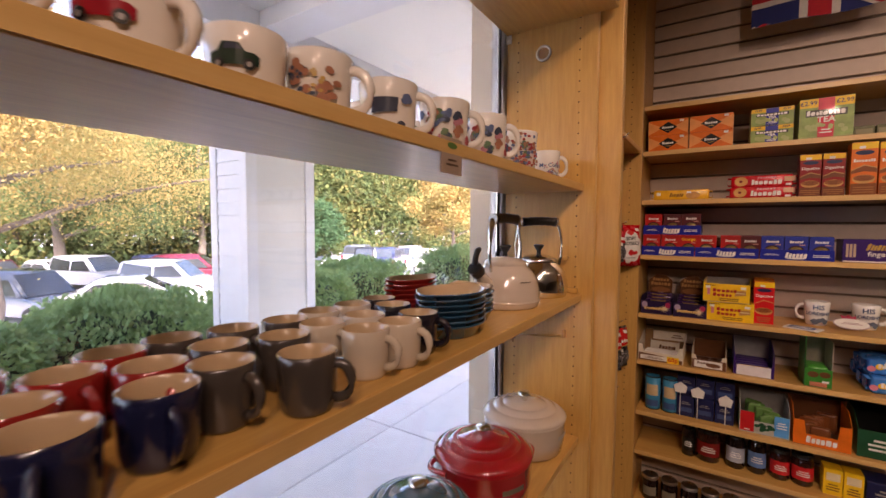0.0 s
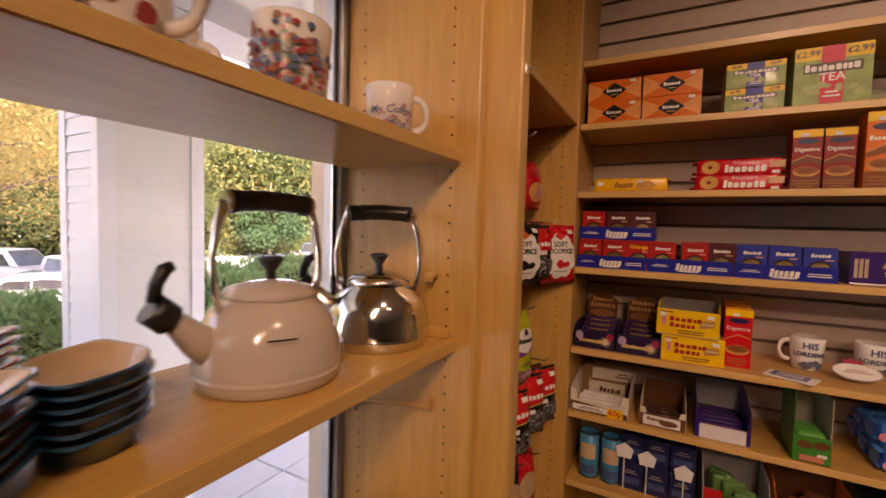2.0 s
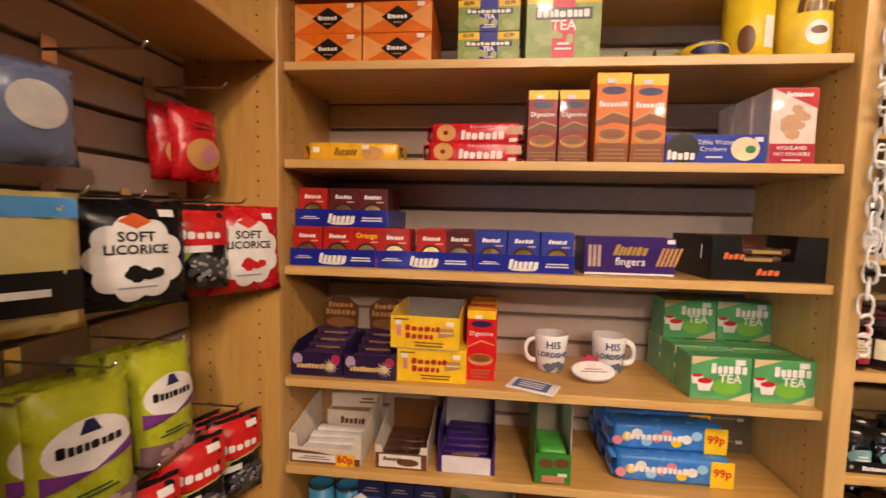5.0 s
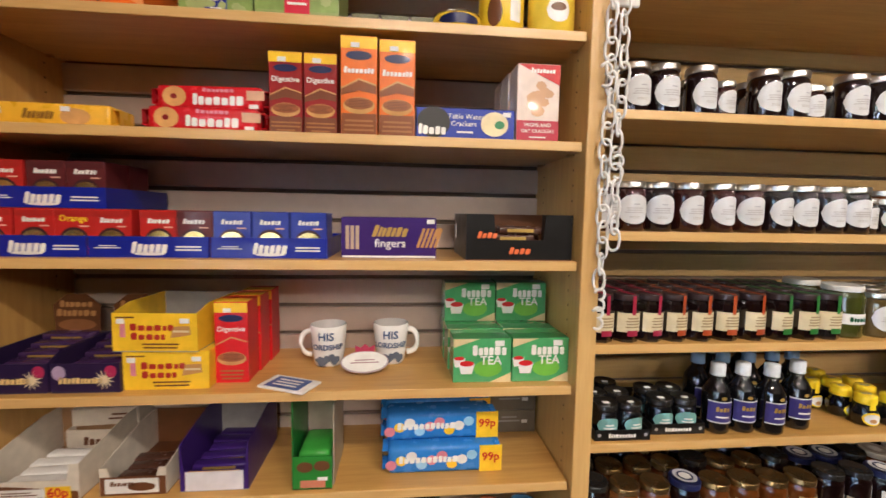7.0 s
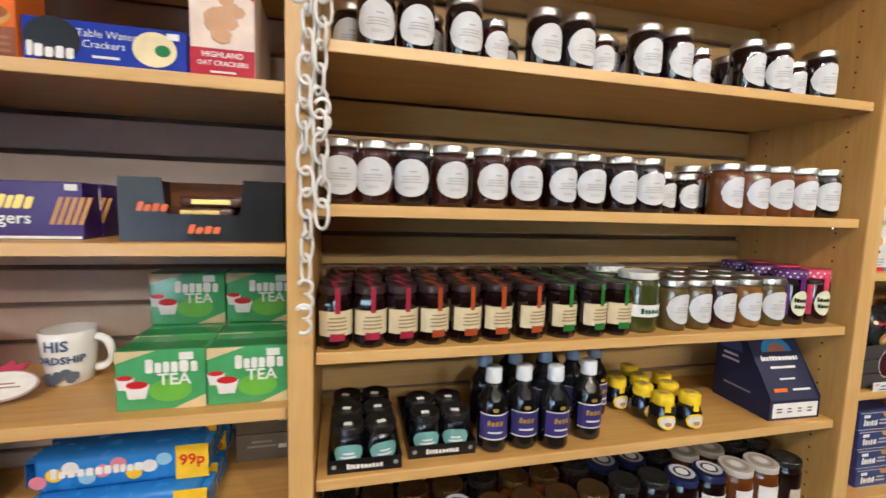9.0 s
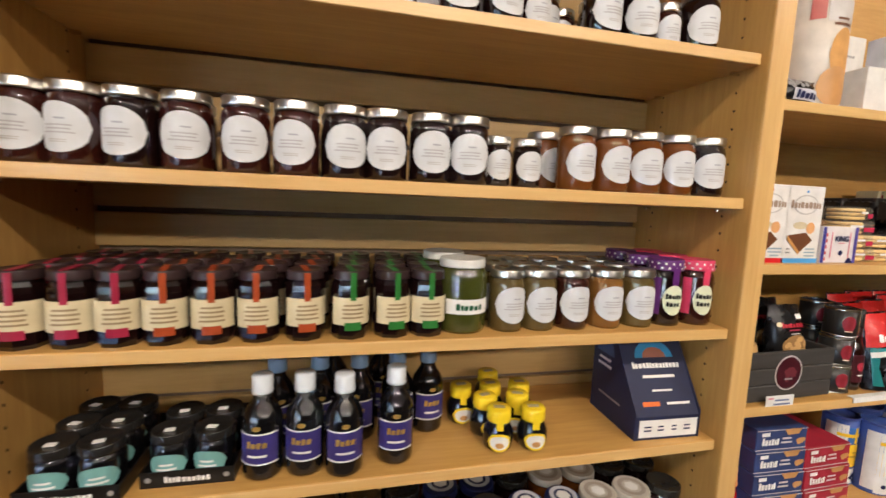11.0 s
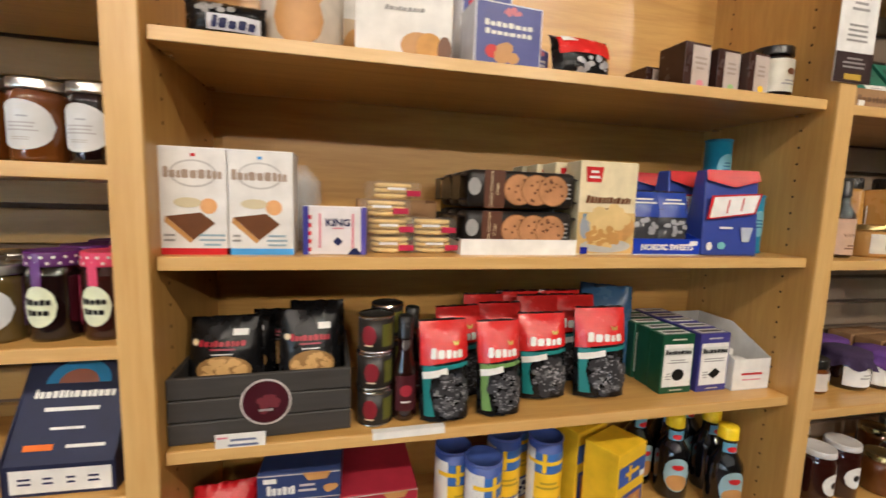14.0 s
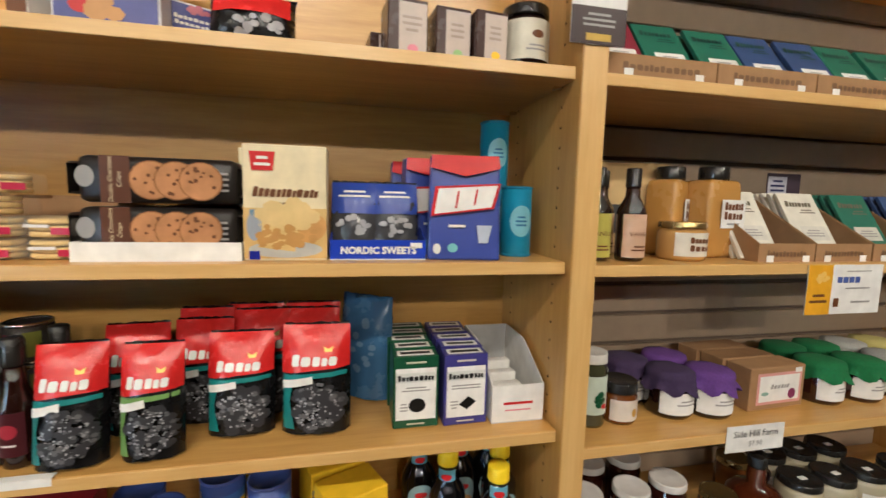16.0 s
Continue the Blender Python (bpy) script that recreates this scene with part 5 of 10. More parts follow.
G2 = "jars with oval labels on the middle jam shelf"
pro = {"D": oval_jar(0.0325, 0.106, JAM_DARK, LID_SILVER, "dark jam jar with white oval label and silver lid", G2), "R": oval_jar(0.0325, 0.106, JAM_RED, LID_SILVER, "red jam jar with white oval label and silver lid", G2),
       "A": oval_jar(0.0325, 0.106, JAM_AMBER, LID_SILVER, "amber marmalade jar with white oval label", G2), "S": oval_jar(0.0245, 0.083, JAM_DARK, LID_SILVER, "small dark jam jar with white oval label", G2)}
spots = []
for x, k in ((0.948, "R"), (1.008, "R"), (1.071, "D"), (1.139, "R"), (1.214, "R"), (1.283, "R"), (1.352, "D"), (1.414, "D"), (1.483, "D"), (1.546, "D"), (1.600, "S"), (1.655, "S"), (1.738, "A"), (1.806, "A"), (1.871, "A"), (1.938, "A"), (2.004, "D")):
    spots.append((k, x, 2.108 + (0.018 if k == "S" else 0), Z[2], rng.uniform(-16, 8)))
for i in range(14):
    if i not in (8, 9):
        spots.append(("DR"[i % 2] if i < 10 else "A", 0.975 + i * 0.074, 2.185, Z[2], rng.uniform(-40, 40)))
strew(pro, spots)

# square-shouldered jars with tape over the lid
G3 = "jars with cream labels and coloured tape"


def tape_jar(tape, label):
    r, h = 0.0285, 0.104
    ws = [("jar_label", wrap(r * 0.97, h * 0.42, r * 1.15, h * 0.20, "rect", lift=0.0016), paint(0.66, 0.57, 0.36)), ("tape", wrap(r * 0.97, h * 0.78, 0.004, h * 0.20, "rect", nx=3, lift=0.0022), tape), ("label_foot", wrap(r * 0.97, h * 0.20, 0.012, h * 0.06, "rect", nx=4, lift=0.0018), tape),
          ("label_print", bend(bars(0, h * 0.42, r * 1.3, h * 0.24, 4, 3), r * 0.97, 0, 0.0024), paint(0.30, 0.22, 0.12))]
    t = jar("preserve_jar", label, r, h, JAM_DARK, paint(0.035, 0.02, 0.02, 0.3), ws, (0, 0, 0), group=G3, facets=8, lid_r=0.92, shoulder=0.16)
    part("lid_tape", box_bm(-0.0045, 0.0045, -r * 0.90, r * 0.90, h, h + 0.0007), tape, t)
    return t


TPINK, TORG, TGRN = paint(0.30, 0.02, 0.05), paint(0.34, 0.06, 0.015), paint(0.03, 0.16, 0.03)
pro = {"p": tape_jar(TPINK, "dark preserve jar with cream label and crimson tape"), "o": tape_jar(TORG, "dark preserve jar with cream label and orange tape"), "g": tape_jar(TGRN, "dark preserve jar with cream label and green tape")}
spots = []
for row in range(4):
    for i, x in enumerate((0.942, 0.999, 1.054, 1.113, 1.172, 1.234, 1.298, 1.364, 1.426, 1.484)):
        k = "ppp" "oooo" "ggg"
        spots.append((k[i], x + rng.uniform(-0.002, 0.002) + 0.004 * row, 2.091 + 0.060 * row, Z[3], rng.uniform(8, 18) - i))
strew(pro, spots)
rj = jar("lime_marmalade_jar", "large lime marmalade jar with band label and pale lid", 0.0425, 0.120, JAM_GREEN, paint(0.60, 0.60, 0.56, 0.3), [("jar_label", wrap(0.0425, 0.045, 0.04, 0.012, "rect"), PAPER), ("logo_bar", bend(wordmark(0, 0.045, 0.045, 0.011, 6, 0), 0.0425, 0, 0.0014), DKGREEN)], (1.546, 2.112, Z[3]), 5, "lime marmalade jars", lid_r=0.9)
repeat(rj, [(1.535, 2.205, Z[3], 30)])
G4 = "pale jelly jars with oval labels"
pro = {"g": oval_jar(0.0305, 0.104, jam_mat("pale_jelly", (0.09, 0.062, 0.018)), LID_SILVER, "pale green jelly jar with white oval label", G4), "r": oval_jar(0.0305, 0.104, JAM_RED, LID_SILVER, "red jelly jar with white oval label", G4), "a": oval_jar(0.0305, 0.104, JAM_GOLD, LID_SILVER, "golden jelly jar with white oval label", G4)}
spots = []
for row in range(3):
    for x, k in ((1.624, "g"), (1.683, "g"), (1.746, "r"), (1.814, "a"), (1.880, "g")):
        spots.append((k, x + 0.003 * row, 2.103 + 0.064 * row, Z[3], rng.uniform(-8, 8)))
strew(pro, spots)


def dotted_jar(cloth, content, label):
    r, h = 0.0325, 0.122
    t = jar("farm_jam_jar", label, r, h, content, cloth, [("jar_label", wrap(r, h * 0.40, 0.020, 0.028, "oval"), paint(0.66, 0.70, 0.50)), ("label_print", bend(wordmark(0, h * 0.46, 0.030, 0.010, 5, 0), r, 0, 0.0014), BLACK), ("label_print", bend(wordmark(0, h * 0.34, 0.026, 0.009, 4, 0, 3), r, 0, 0.0014), BLACK), ("side_print", wrap(r, h * 0.45, 0.012, 0.034, "rect", rot=-1.1), cloth), ("seal_strip", wrap(r, h * 0.76, 0.006, 0.016, "rect", nx=3, lift=0.0012), cloth)], (0, 0, 0), group="farm jam jars", lid_h=0.02)
    for k in range(16):
        a = k * math.pi / 8
        for q in (0, 1):
            dot = oval(0, h - 0.015 + 0.008 * q, 0.0022, 0.0022, 8)
            part("lid_dot", bend(dot, r * 0.96, a + 0.2 * q, 0.0010), WHITE, t)
    return t


pro = {"p": dotted_jar(paint(0.10, 0.02, 0.14), JAM_DARK, "dark jam jar with purple spotted lid"), "r": dotted_jar(paint(0.62, 0.05, 0.12), JAM_RED, "red jam jar with pink lid strip")}
strew(pro, [("p", 1.942, 2.108, Z[3], -6), ("r", 2.008, 2.106, Z[3], -8), ("p", 1.945, 2.178, Z[3], 9), ("r", 2.010, 2.176, Z[3], 3), ("p", 1.946, 2.248, Z[3], 0), ("r", 2.011, 2.246, Z[3], 0)])

# relish jars in black trays
G5 = "relish jars in black trays"
rl = jar("relish_jar", "black-lidded relish jar with teal label", 0.0290, 0.072, GLASS_DARK, LID_BLACK, [("jar_label", wrap(0.0290, 0.027, 0.027, 0.018, "oval"), paint(0.18, 0.38, 0.36)), ("label_print", bend(bars(0, 0.026, 0.028, 0.014, 2), 0.0290, 0, 0.0014), PAPER)], (0.966, 2.095, Z[4] + 0.004), group=G5)
part("price_sticker", box_bm(-0.008, 0.006, -0.012, -0.002, 0.0715, 0.0722), PAPER, rl)
poses = [(0.966 + 0.056 * i, 2.095 + 0.057 * j, Z[4] + 0.004 + (0.0 if j < 2 else 0.0), 12 * (i - j)) for i in range(2) for j in range(3) if i or j] + [(1.106 + 0.058 * i, 2.112 + 0.057 * j, Z[4] + 0.004, 9 * (j - i)) for i in range(2) for j in range(2)]
repeat(rl, poses)
for x, y in ((0.994, 2.063), (1.135, 2.081)):
    tray_box("relish_tray", "low black card tray with white lettering", 0.126, 0.20, 0.026, 0.024, BLACK, BLACK, (x, y, Z[4]), -1, "black relish trays", [("logo_bar", wordmark(0, 0.012, 0.062, 0.010, 10, 0.0), PAPER, 1), ("corner_print", oval(-0.052, 0.013, 0.004, 0.004), GREY, 1), ("corner_print", oval(0.052, 0.013, 0.004, 0.004), GREY, 1)], slope=0.5)
# cordial bottles
BL = paint(0.045, 0.035, 0.17)
cap_b = paint(0.20, 0.30, 0.46, 0.35)
CAPW = paint(0.62, 0.66, 0.70, 0.35)


def cordial(cap, lab, at, rz):
    r, h = 0.0295, 0.158
    b = bottle("cordial_bottle", lab, r, h, GLASS_DARK, cap, [("bottle_label", wrap(r, 0.052, 0.031, 0.024, "rect"), BL, "deep purple paper label"), ("label_edge", wrap(r, 0.076, 0.031, 0.0012, "rect", lift=0.001), PAPER), ("label_edge", wrap(r, 0.029, 0.031, 0.0012, "rect", lift=0.001), PAPER), ("logo_bar", bend(wordmark(0, 0.060, 0.030, 0.011, 4, 0.1), r, 0, 0.0014), GOLD), ("label_print", bend(bars(0, 0.042, 0.042, 0.008, 1), r, 0, 0.0014), PAPER), ("shoulder_patch", wrap(r, 0.085, 0.006, 0.004, "oval", lift=0.001), GOLD)], at, rz, "purple-labelled cordial bottles", neck_r=0.42, neck_at=0.66, cap_h=0.026, cap_r=0.52)
    return b


cw_ = cordial(CAPW, "dark cordial bottle with white cap and purple label", (1.235, 2.098, Z[4]), -8)
repeat(cw_, [(1.297, 2.098, Z[4], -6), (1.357, 2.085, Z[4], 4), (1.440, 2.103, Z[4], -4)])
cbb = cordial(cap_b, "dark cordial bottle with pale blue cap in the back row", (1.245, 2.178, Z[4]), 20)
repeat(cbb, [(1.315, 2.182, Z[4], 8), (1.383, 2.180, Z[4], -12), (1.452, 2.185, Z[4], 3), (1.51, 2.188, Z[4], 9), (1.335, 2.25, Z[4], 0), (1.43, 2.255, Z[4], 4)])
# yeast spread jars: squat round jars lying in rows
YLID = paint(0.85, 0.62, 0.01, 0.3)


def spread_jar(at, rz):
    t = thing("yeast_spread_jar", "squat dark spread jar with bright yellow lid", "jar", "yellow-lidded spread jars", at, rz)
    part("glass_body", lathe([(0, 0), (0.018, 0), (0.0245, 0.006), (0.027, 0.022), (0.026, 0.036), (0.020, 0.048), (0.018, 0.054), (0, 0.054)], 20), GLASS_DARK, t)
    part("lid", lathe([(0, 0.052), (0.0205, 0.052), (0.0215, 0.055), (0.021, 0.072), (0.019, 0.0745), (0, 0.074)], 20), YLID, t)
    part("neck_strip", wrap(0.0212, 0.051, 0.006, 0.016, "rect", nx=3, lift=0.002), YLID, t)
    part("jar_label", wrap(0.0268, 0.022, 0.021, 0.016, "oval"), YLID, t)
    part("label_patch", wrap(0.0268, 0.022, 0.017, 0.012, "oval", lift=0.0012), PAPER, t)
    part("label_print", bend(oval(0.0, 0.018, 0.007, 0.005), 0.0268, 0, 0.002), TAN, t)
    part("lid_print", box_bm(-0.010, 0.010, -0.005, 0.005, 0.0742, 0.0748), paint(0.4, 0.32, 0.2), t)
    return t


sj = spread_jar((1.622, 2.100, Z[4]), -14)
repeat(sj, [(1.684, 2.094, Z[4], -8), (1.612, 2.150, Z[4], 16), (1.676, 2.147, Z[4], -20), (1.640, 2.198, Z[4], 4), (1.70, 2.196, Z[4], -4), (1.58, 2.20, Z[4], 0), (1.655, 2.255, Z[4], 9)])
# dried meat display box
BN = paint(0.018, 0.022, 0.06, 0.5)
bl = thing("snack_display_box", "navy snack display box with orange inside and lettering", "display box", at=(1.950, 2.072, Z[4]), rz=-2)
wv = bmesh.new()
prof = [(0.0, 0.0), (0.15, 0.0), (0.15, 0.165), (0.085, 0.19), (0.0, 0.045)]
vs = [[wv.verts.new((sx * 0.067, py, pz)) for py, pz in prof] for sx in (-1, 1)]
wv.faces.new(vs[0])
wv.faces.new(vs[1][::-1])
for i in range(5):
    j = (i + 1) % 5
    wv.faces.new((vs[0][i], vs[1][i], vs[1][j], vs[0][j]))
bmesh.ops.recalc_face_normals(wv, faces=wv.faces[:])
part("carton_body", wv, BN, bl)
slope_a = math.atan2(0.145, 0.085)
for sx in (-1, 1):
    wall_bm = bmesh.new()
    edge = [(0.0, 0.0), (0.152, 0.0), (0.152, 0.205), (0.098, 0.205), (0.0, 0.052)]
    va, vb = [[wall_bm.verts.new((sx * (0.0672 + dx), py - 0.001, pz)) for py, pz in edge] for dx in (0.0, 0.0022)]
    wall_bm.faces.new(va)
    wall_bm.faces.new(vb[::-1])
    for i in range(5):
        wall_bm.faces.new((va[i], vb[i], vb[(i + 1) % 5], va[(i + 1) % 5]))
    bmesh.ops.recalc_face_normals(wall_bm, faces=wall_bm.faces[:])
    part("side_wall", wall_bm, BN, bl)
    for nm, art, m in (("arch_print", poly_front([(0.108 + 0.030 * math.cos(math.pi * i / 12), 0.130 + 0.036 * math.sin(math.pi * i / 12)) for i in range(13)]), paint(0.05, 0.10, 0.20)), ("side_print", bars(0.108, 0.112, 0.058, 0.026, 2, 3), PAPER), ("side_print", bars(0.085, 0.045, 0.08, 0.010, 1, 6), GREY)):
        for v in art.verts:
            v.co = Vector((sx * 0.0698, v.co.x, v.co.z))
        part(nm, art, m, bl)


def on_slope(bm, layer):
    """Lays x-z artwork (z from 0 up) on the raked face."""
    for v in bm.verts:
        z = v.co.z
        v.co = Vector((v.co.x, z * math.cos(slope_a) - 0.0006 * layer * math.sin(slope_a) + v.co.y * 0, 0.045 + z * math.sin(slope_a) + 0.0006 * layer * math.cos(slope_a)))
    return bm


arch = poly_front([(0.042 * math.cos(math.pi * i / 12), 0.108 + 0.035 * math.sin(math.pi * i / 12)) for i in range(13)])
part("arch_print", on_slope(arch, 2), paint(0.04, 0.25, 0.50), bl)
part("arch_inner", on_slope(poly_front([(0.026 * math.cos(math.pi * i / 12), 0.108 + 0.020 * math.sin(math.pi * i / 12)) for i in range(13)]), 3), paint(0.35, 0.13, 0.08), bl)
part("logo_bar", on_slope(wordmark(0, 0.094, 0.104, 0.013, 14, 0, 3), 2), PAPER, bl)
part("small_print", on_slope(bars(0, 0.072, 0.10, 0.012, 1, 4), 2), PAPER, bl)
part("small_print", on_slope(bars(0, 0.046, 0.05, 0.008, 1, 5), 2), PAPER, bl)
part("bar_print", on_slope(rect(-0.03, 0.022, 0.036, 0.008), 2), ORANGE, bl)
part("badge_print", on_slope(bars(0.028, 0.022, 0.05, 0.010, 1, 2), 2), PAPER, bl)
part("back_flap", box_bm(-0.066, 0.066, 0.135, 0.138, 0.16, 0.222), paint(0.40, 0.11, 0.035), bl)
stick(bl, 0.0, [("strip_label", rect(0.002, 0.022, 0.124, 0.034), PAPER, 1)] + [("small_print", shift(bars(0, 0, 0.016, 0.014, 2, k + 2), -0.042 + 0.028 * k, 0.022), NAVY, 2) for k in range(4)])
# lower jam shelf
G6 = "honey and marmalade jars on the lower jam shelf"
pro = {"w": jar("honey_jar", "amber honey jar with pale lid", 0.036, 0.118, JAM_AMBER, paint(0.50, 0.46, 0.40, 0.3), [("jar_label", wrap(0.036, 0.05, 0.03, 0.026, "rect"), PAPER)], (0, 0, 0), group=G6), "n": jar("jam_jar", "dark jam jar with navy patterned lid", 0.035, 0.115, JAM_DARK, NAVY, [("jar_label", wrap(0.035, 0.05, 0.03, 0.024, "rect"), PAPER)], (0, 0, 0), group=G6),
       "g": jar("honey_jar", "golden honey jar with gold lid", 0.034, 0.11, JAM_AMBER, mat("gold_lid", (0.35, 0.22, 0.08), 0.25, 0.9), [("jar_label", wrap(0.034, 0.05, 0.03, 0.022, "rect"), paint(0.5, 0.4, 0.2))], (0, 0, 0), group=G6), "k": jar("syrup_jar", "dark brown jar with black lid", 0.033, 0.12, JAM_DARK, LID_BLACK, [("jar_label", wrap(0.033, 0.04, 0.025, 0.018, "rect"), paint(0.55, 0.5, 0.4))], (0, 0, 0), group=G6)}
for o, k in ((pro["n"], paint(0.5, 0.5, 0.55)), (pro["w"], paint(0.35, 0.3, 0.25))):
    part("lid_ring", lathe([(0.018, 0.1185), (0.026, 0.1188)], 24), k, o)
    part("lid_sticker", lathe([(0, 0.119), (0.014, 0.1188)], 6), PAPER, o)
spots = []
order = ["kggnggggkknnwwkkk", "kgggkggknnkwwkkkk", "gkkgngkkggnwkkkkk"]
for row in range(3):
    for i, ch in enumerate(order[row][:15]):
        spots.append((ch, 0.952 + i * 0.0735, 2.10 + 0.075 * row, Z[5], rng.uniform(-25, 25)))
strew(pro, spots)

# hanging white plastic chain with hooks on the upright
CHAIN = mat("white_plastic_chain", (0.76, 0.75, 0.72), 0.35, vary=0.03)


def link_points(cx, cy, cz, turn, wide=0.0115, long=0.0215, n=14):
    pts = []
    for i in range(n):
        a = 2 * math.pi * i / n
        u = wide * math.cos(a)
        v = long * math.copysign(abs(math.sin(a)) ** 0.75, math.sin(a))
        pts.append((cx + u * math.cos(turn), cy + u * math.sin(turn), cz + v))
    return pts


chain = thing("chain", "white plastic chain hanging in two strands with hooks", "chain", at=(0.905, FRONT - 0.032, 0))
for strand, (dx, z_lo, z_hi) in enumerate(((-0.004, 1.345, 2.12), (0.017, 1.425, 2.12))):
    n = int((z_hi - z_lo) / 0.0315)
    for i in range(n):
        z = z_lo + i * 0.0315
        turn = (0.5 if i % 2 else -0.9) + 0.35 * math.sin(i * 1.9 + strand)
        part("chain_link", tube(link_points(dx + 0.003 * math.sin(i * 0.7 + strand) + 0.006 * (i / n), -0.004 * strand, z, turn), 0.0029, 6, closed=True), CHAIN, chain)
for k, (z, dx) in enumerate(((1.305, -0.004), (1.268, -0.006), (1.565, 0.020), (1.735, -0.012))):
    pts = [(dx + 0.0105 * math.cos(math.radians(-60 + 25 * i)), -0.006, z + 0.012 + 0.011 * math.sin(math.radians(-60 + 25 * i))) for i in range(10)][::-1] + [(dx + 0.0105 * math.cos(math.radians(120 - 25 * i)), -0.006, z - 0.0095 + 0.011 * math.sin(math.radians(120 - 25 * i))) for i in range(1, 11)]
    part("s_hook", tube(pts, 0.003, 6), CHAIN, chain)
disc = thing("round_hanger", "white round plastic hanger holding the chain", "hanger", at=(0.935, FRONT - 0.014, 1.90))
part("hanger_disc", smooth(box_bm(-0.028, 0.028, -0.008, 0.001, -0.03, 0.03, 0.004, 2)), CHAIN, disc)

# ---- sweets and biscuit bay ----
Z = SH3


def cookie_print(cx, cz, rx, rz, seed):
    return [("biscuit_print", oval(cx, cz, rx, rz, 16), BISCUIT, 1), ("chip_print", blobs(cx, cz, rx * 0.8, rz * 0.8, 9, rx * 0.10, seed), BROWN, 2)]


# top shelf
mn = pouch("mint_packet", "black mint sweet packet with blue and white name patch", 0.105, 0.05, 0.035, FOIL_BLACK, [("name_patch", rect(0.012, 0.020, 0.066, 0.020), paint(0.55, 0.56, 0.62), 1), ("logo_bar", wordmark(0.012, 0.020, 0.056, 0.015, 5, 0.2), NAVY, 2), ("pebble_print", blobs(-0.02, 0.038, 0.03, 0.006, 8, 0.006, 2), GREY, 1)], (2.172, 2.095, Z[1]), 3, seed=3)
ct = tin("rusk_canister", "tall pale canister with pictures of round rusks", 0.061, 0.235, paint(0.66, 0.60, 0.52), paint(0.55, 0.42, 0.25), [("rusk_print", wrap(0.0612, 0.105, 0.030, 0.050, "oval", rot=0.15), BISCUIT), ("rusk_print", wrap(0.0614, 0.045, 0.036, 0.038, "oval", rot=-0.02, lift=0.001), TAN), ("panel_print", wrap(0.0612, 0.185, 0.03, 0.020, "rect"), paint(0.55, 0.52, 0.5)), ("red_patch", wrap(0.0612, 0.19, 0.012, 0.02, "rect", rot=-0.75), paint(0.5, 0.12, 0.1)), ("small_print", bend(bars(0, 0.165, 0.04, 0.02, 2), 0.061), BROWN)], (2.268, 2.152, Z[1]), 0)
carton("rusk_box", "beige biscuit box behind the canister", 0.07, 0.05, 0.18, paint(0.55, 0.42, 0.27), [("panel_print", rect(0.0, 0.13, 0.05, 0.05), PAPER, 1), ("biscuit_print", oval(0.0, 0.05, 0.025, 0.04), BISCUIT, 1)], (2.352, 2.235, Z[1]))
WBX = paint(0.70, 0.68, 0.64)


def thin_box(at, rz, w=0.145, h=0.092):
    return carton("almond_biscuit_box", "plain white biscuit box with biscuit picture", w, 0.10, h, WBX, [("logo_bar", wordmark(0, h * 0.78, 0.06, 0.007, 9, 0.3), GREY, 1), ("biscuit_print", oval(w * 0.14, h * 0.22, 0.026, 0.020), TAN, 1), ("biscuit_print", oval(w * 0.26, h * 0.20, 0.020, 0.022), BISCUIT, 2), ("biscuit_print", oval(w * 0.42, h * 0.18, 0.011, 0.020), BROWN, 3)], at, rz, "white biscuit boxes")


thin_box((2.418, 2.085, Z[1]), -4)
thin_box((2.452, 2.21, Z[1]), 2, 0.125, 0.205)


def rusk_blue(at, rz, w=0.115, h=0.094):
    return carton("crispbread_box", "blue crispbread box with white edge and picture", w, 0.06, h, paint(0.62, 0.62, 0.66), [("panel_print", rect(0, h / 2, w - 0.006, h - 0.006), paint(0.075, 0.085, 0.27), 1), ("crest_print", blobs(0, h * 0.86, 0.016, 0.004, 8, 0.005, 2), paint(0.5, 0.15, 0.2), 2),
                  ("logo_bar", wordmark(0, h * 0.66, w * 0.72, h * 0.10, 8, 0), PAPER, 2), ("logo_bar", wordmark(0, h * 0.53, w * 0.7, h * 0.09, 8, 0, 5), PAPER, 2), ("bread_print", blobs(0, h * 0.22, w * 0.22, h * 0.09, 10, 0.011, 6), TAN, 2), ("berry_print", oval(-w * 0.24, h * 0.22, 0.012, 0.010), RED, 3)], at, rz, "blue crispbread boxes")


rusk_blue((2.578, 2.072, Z[1]), 5)
rusk_blue((2.655, 2.135, Z[1]), 30, 0.07, 0.06)
rusk_blue((2.565, 2.15, Z[1]), 0, 0.09, 0.10)
rusk_blue((2.568, 2.155, Z[1] + 0.1005), 0, 0.09, 0.10)
BAGGREY = paint(0.36, 0.36, 0.38, 0.25, 0.3)


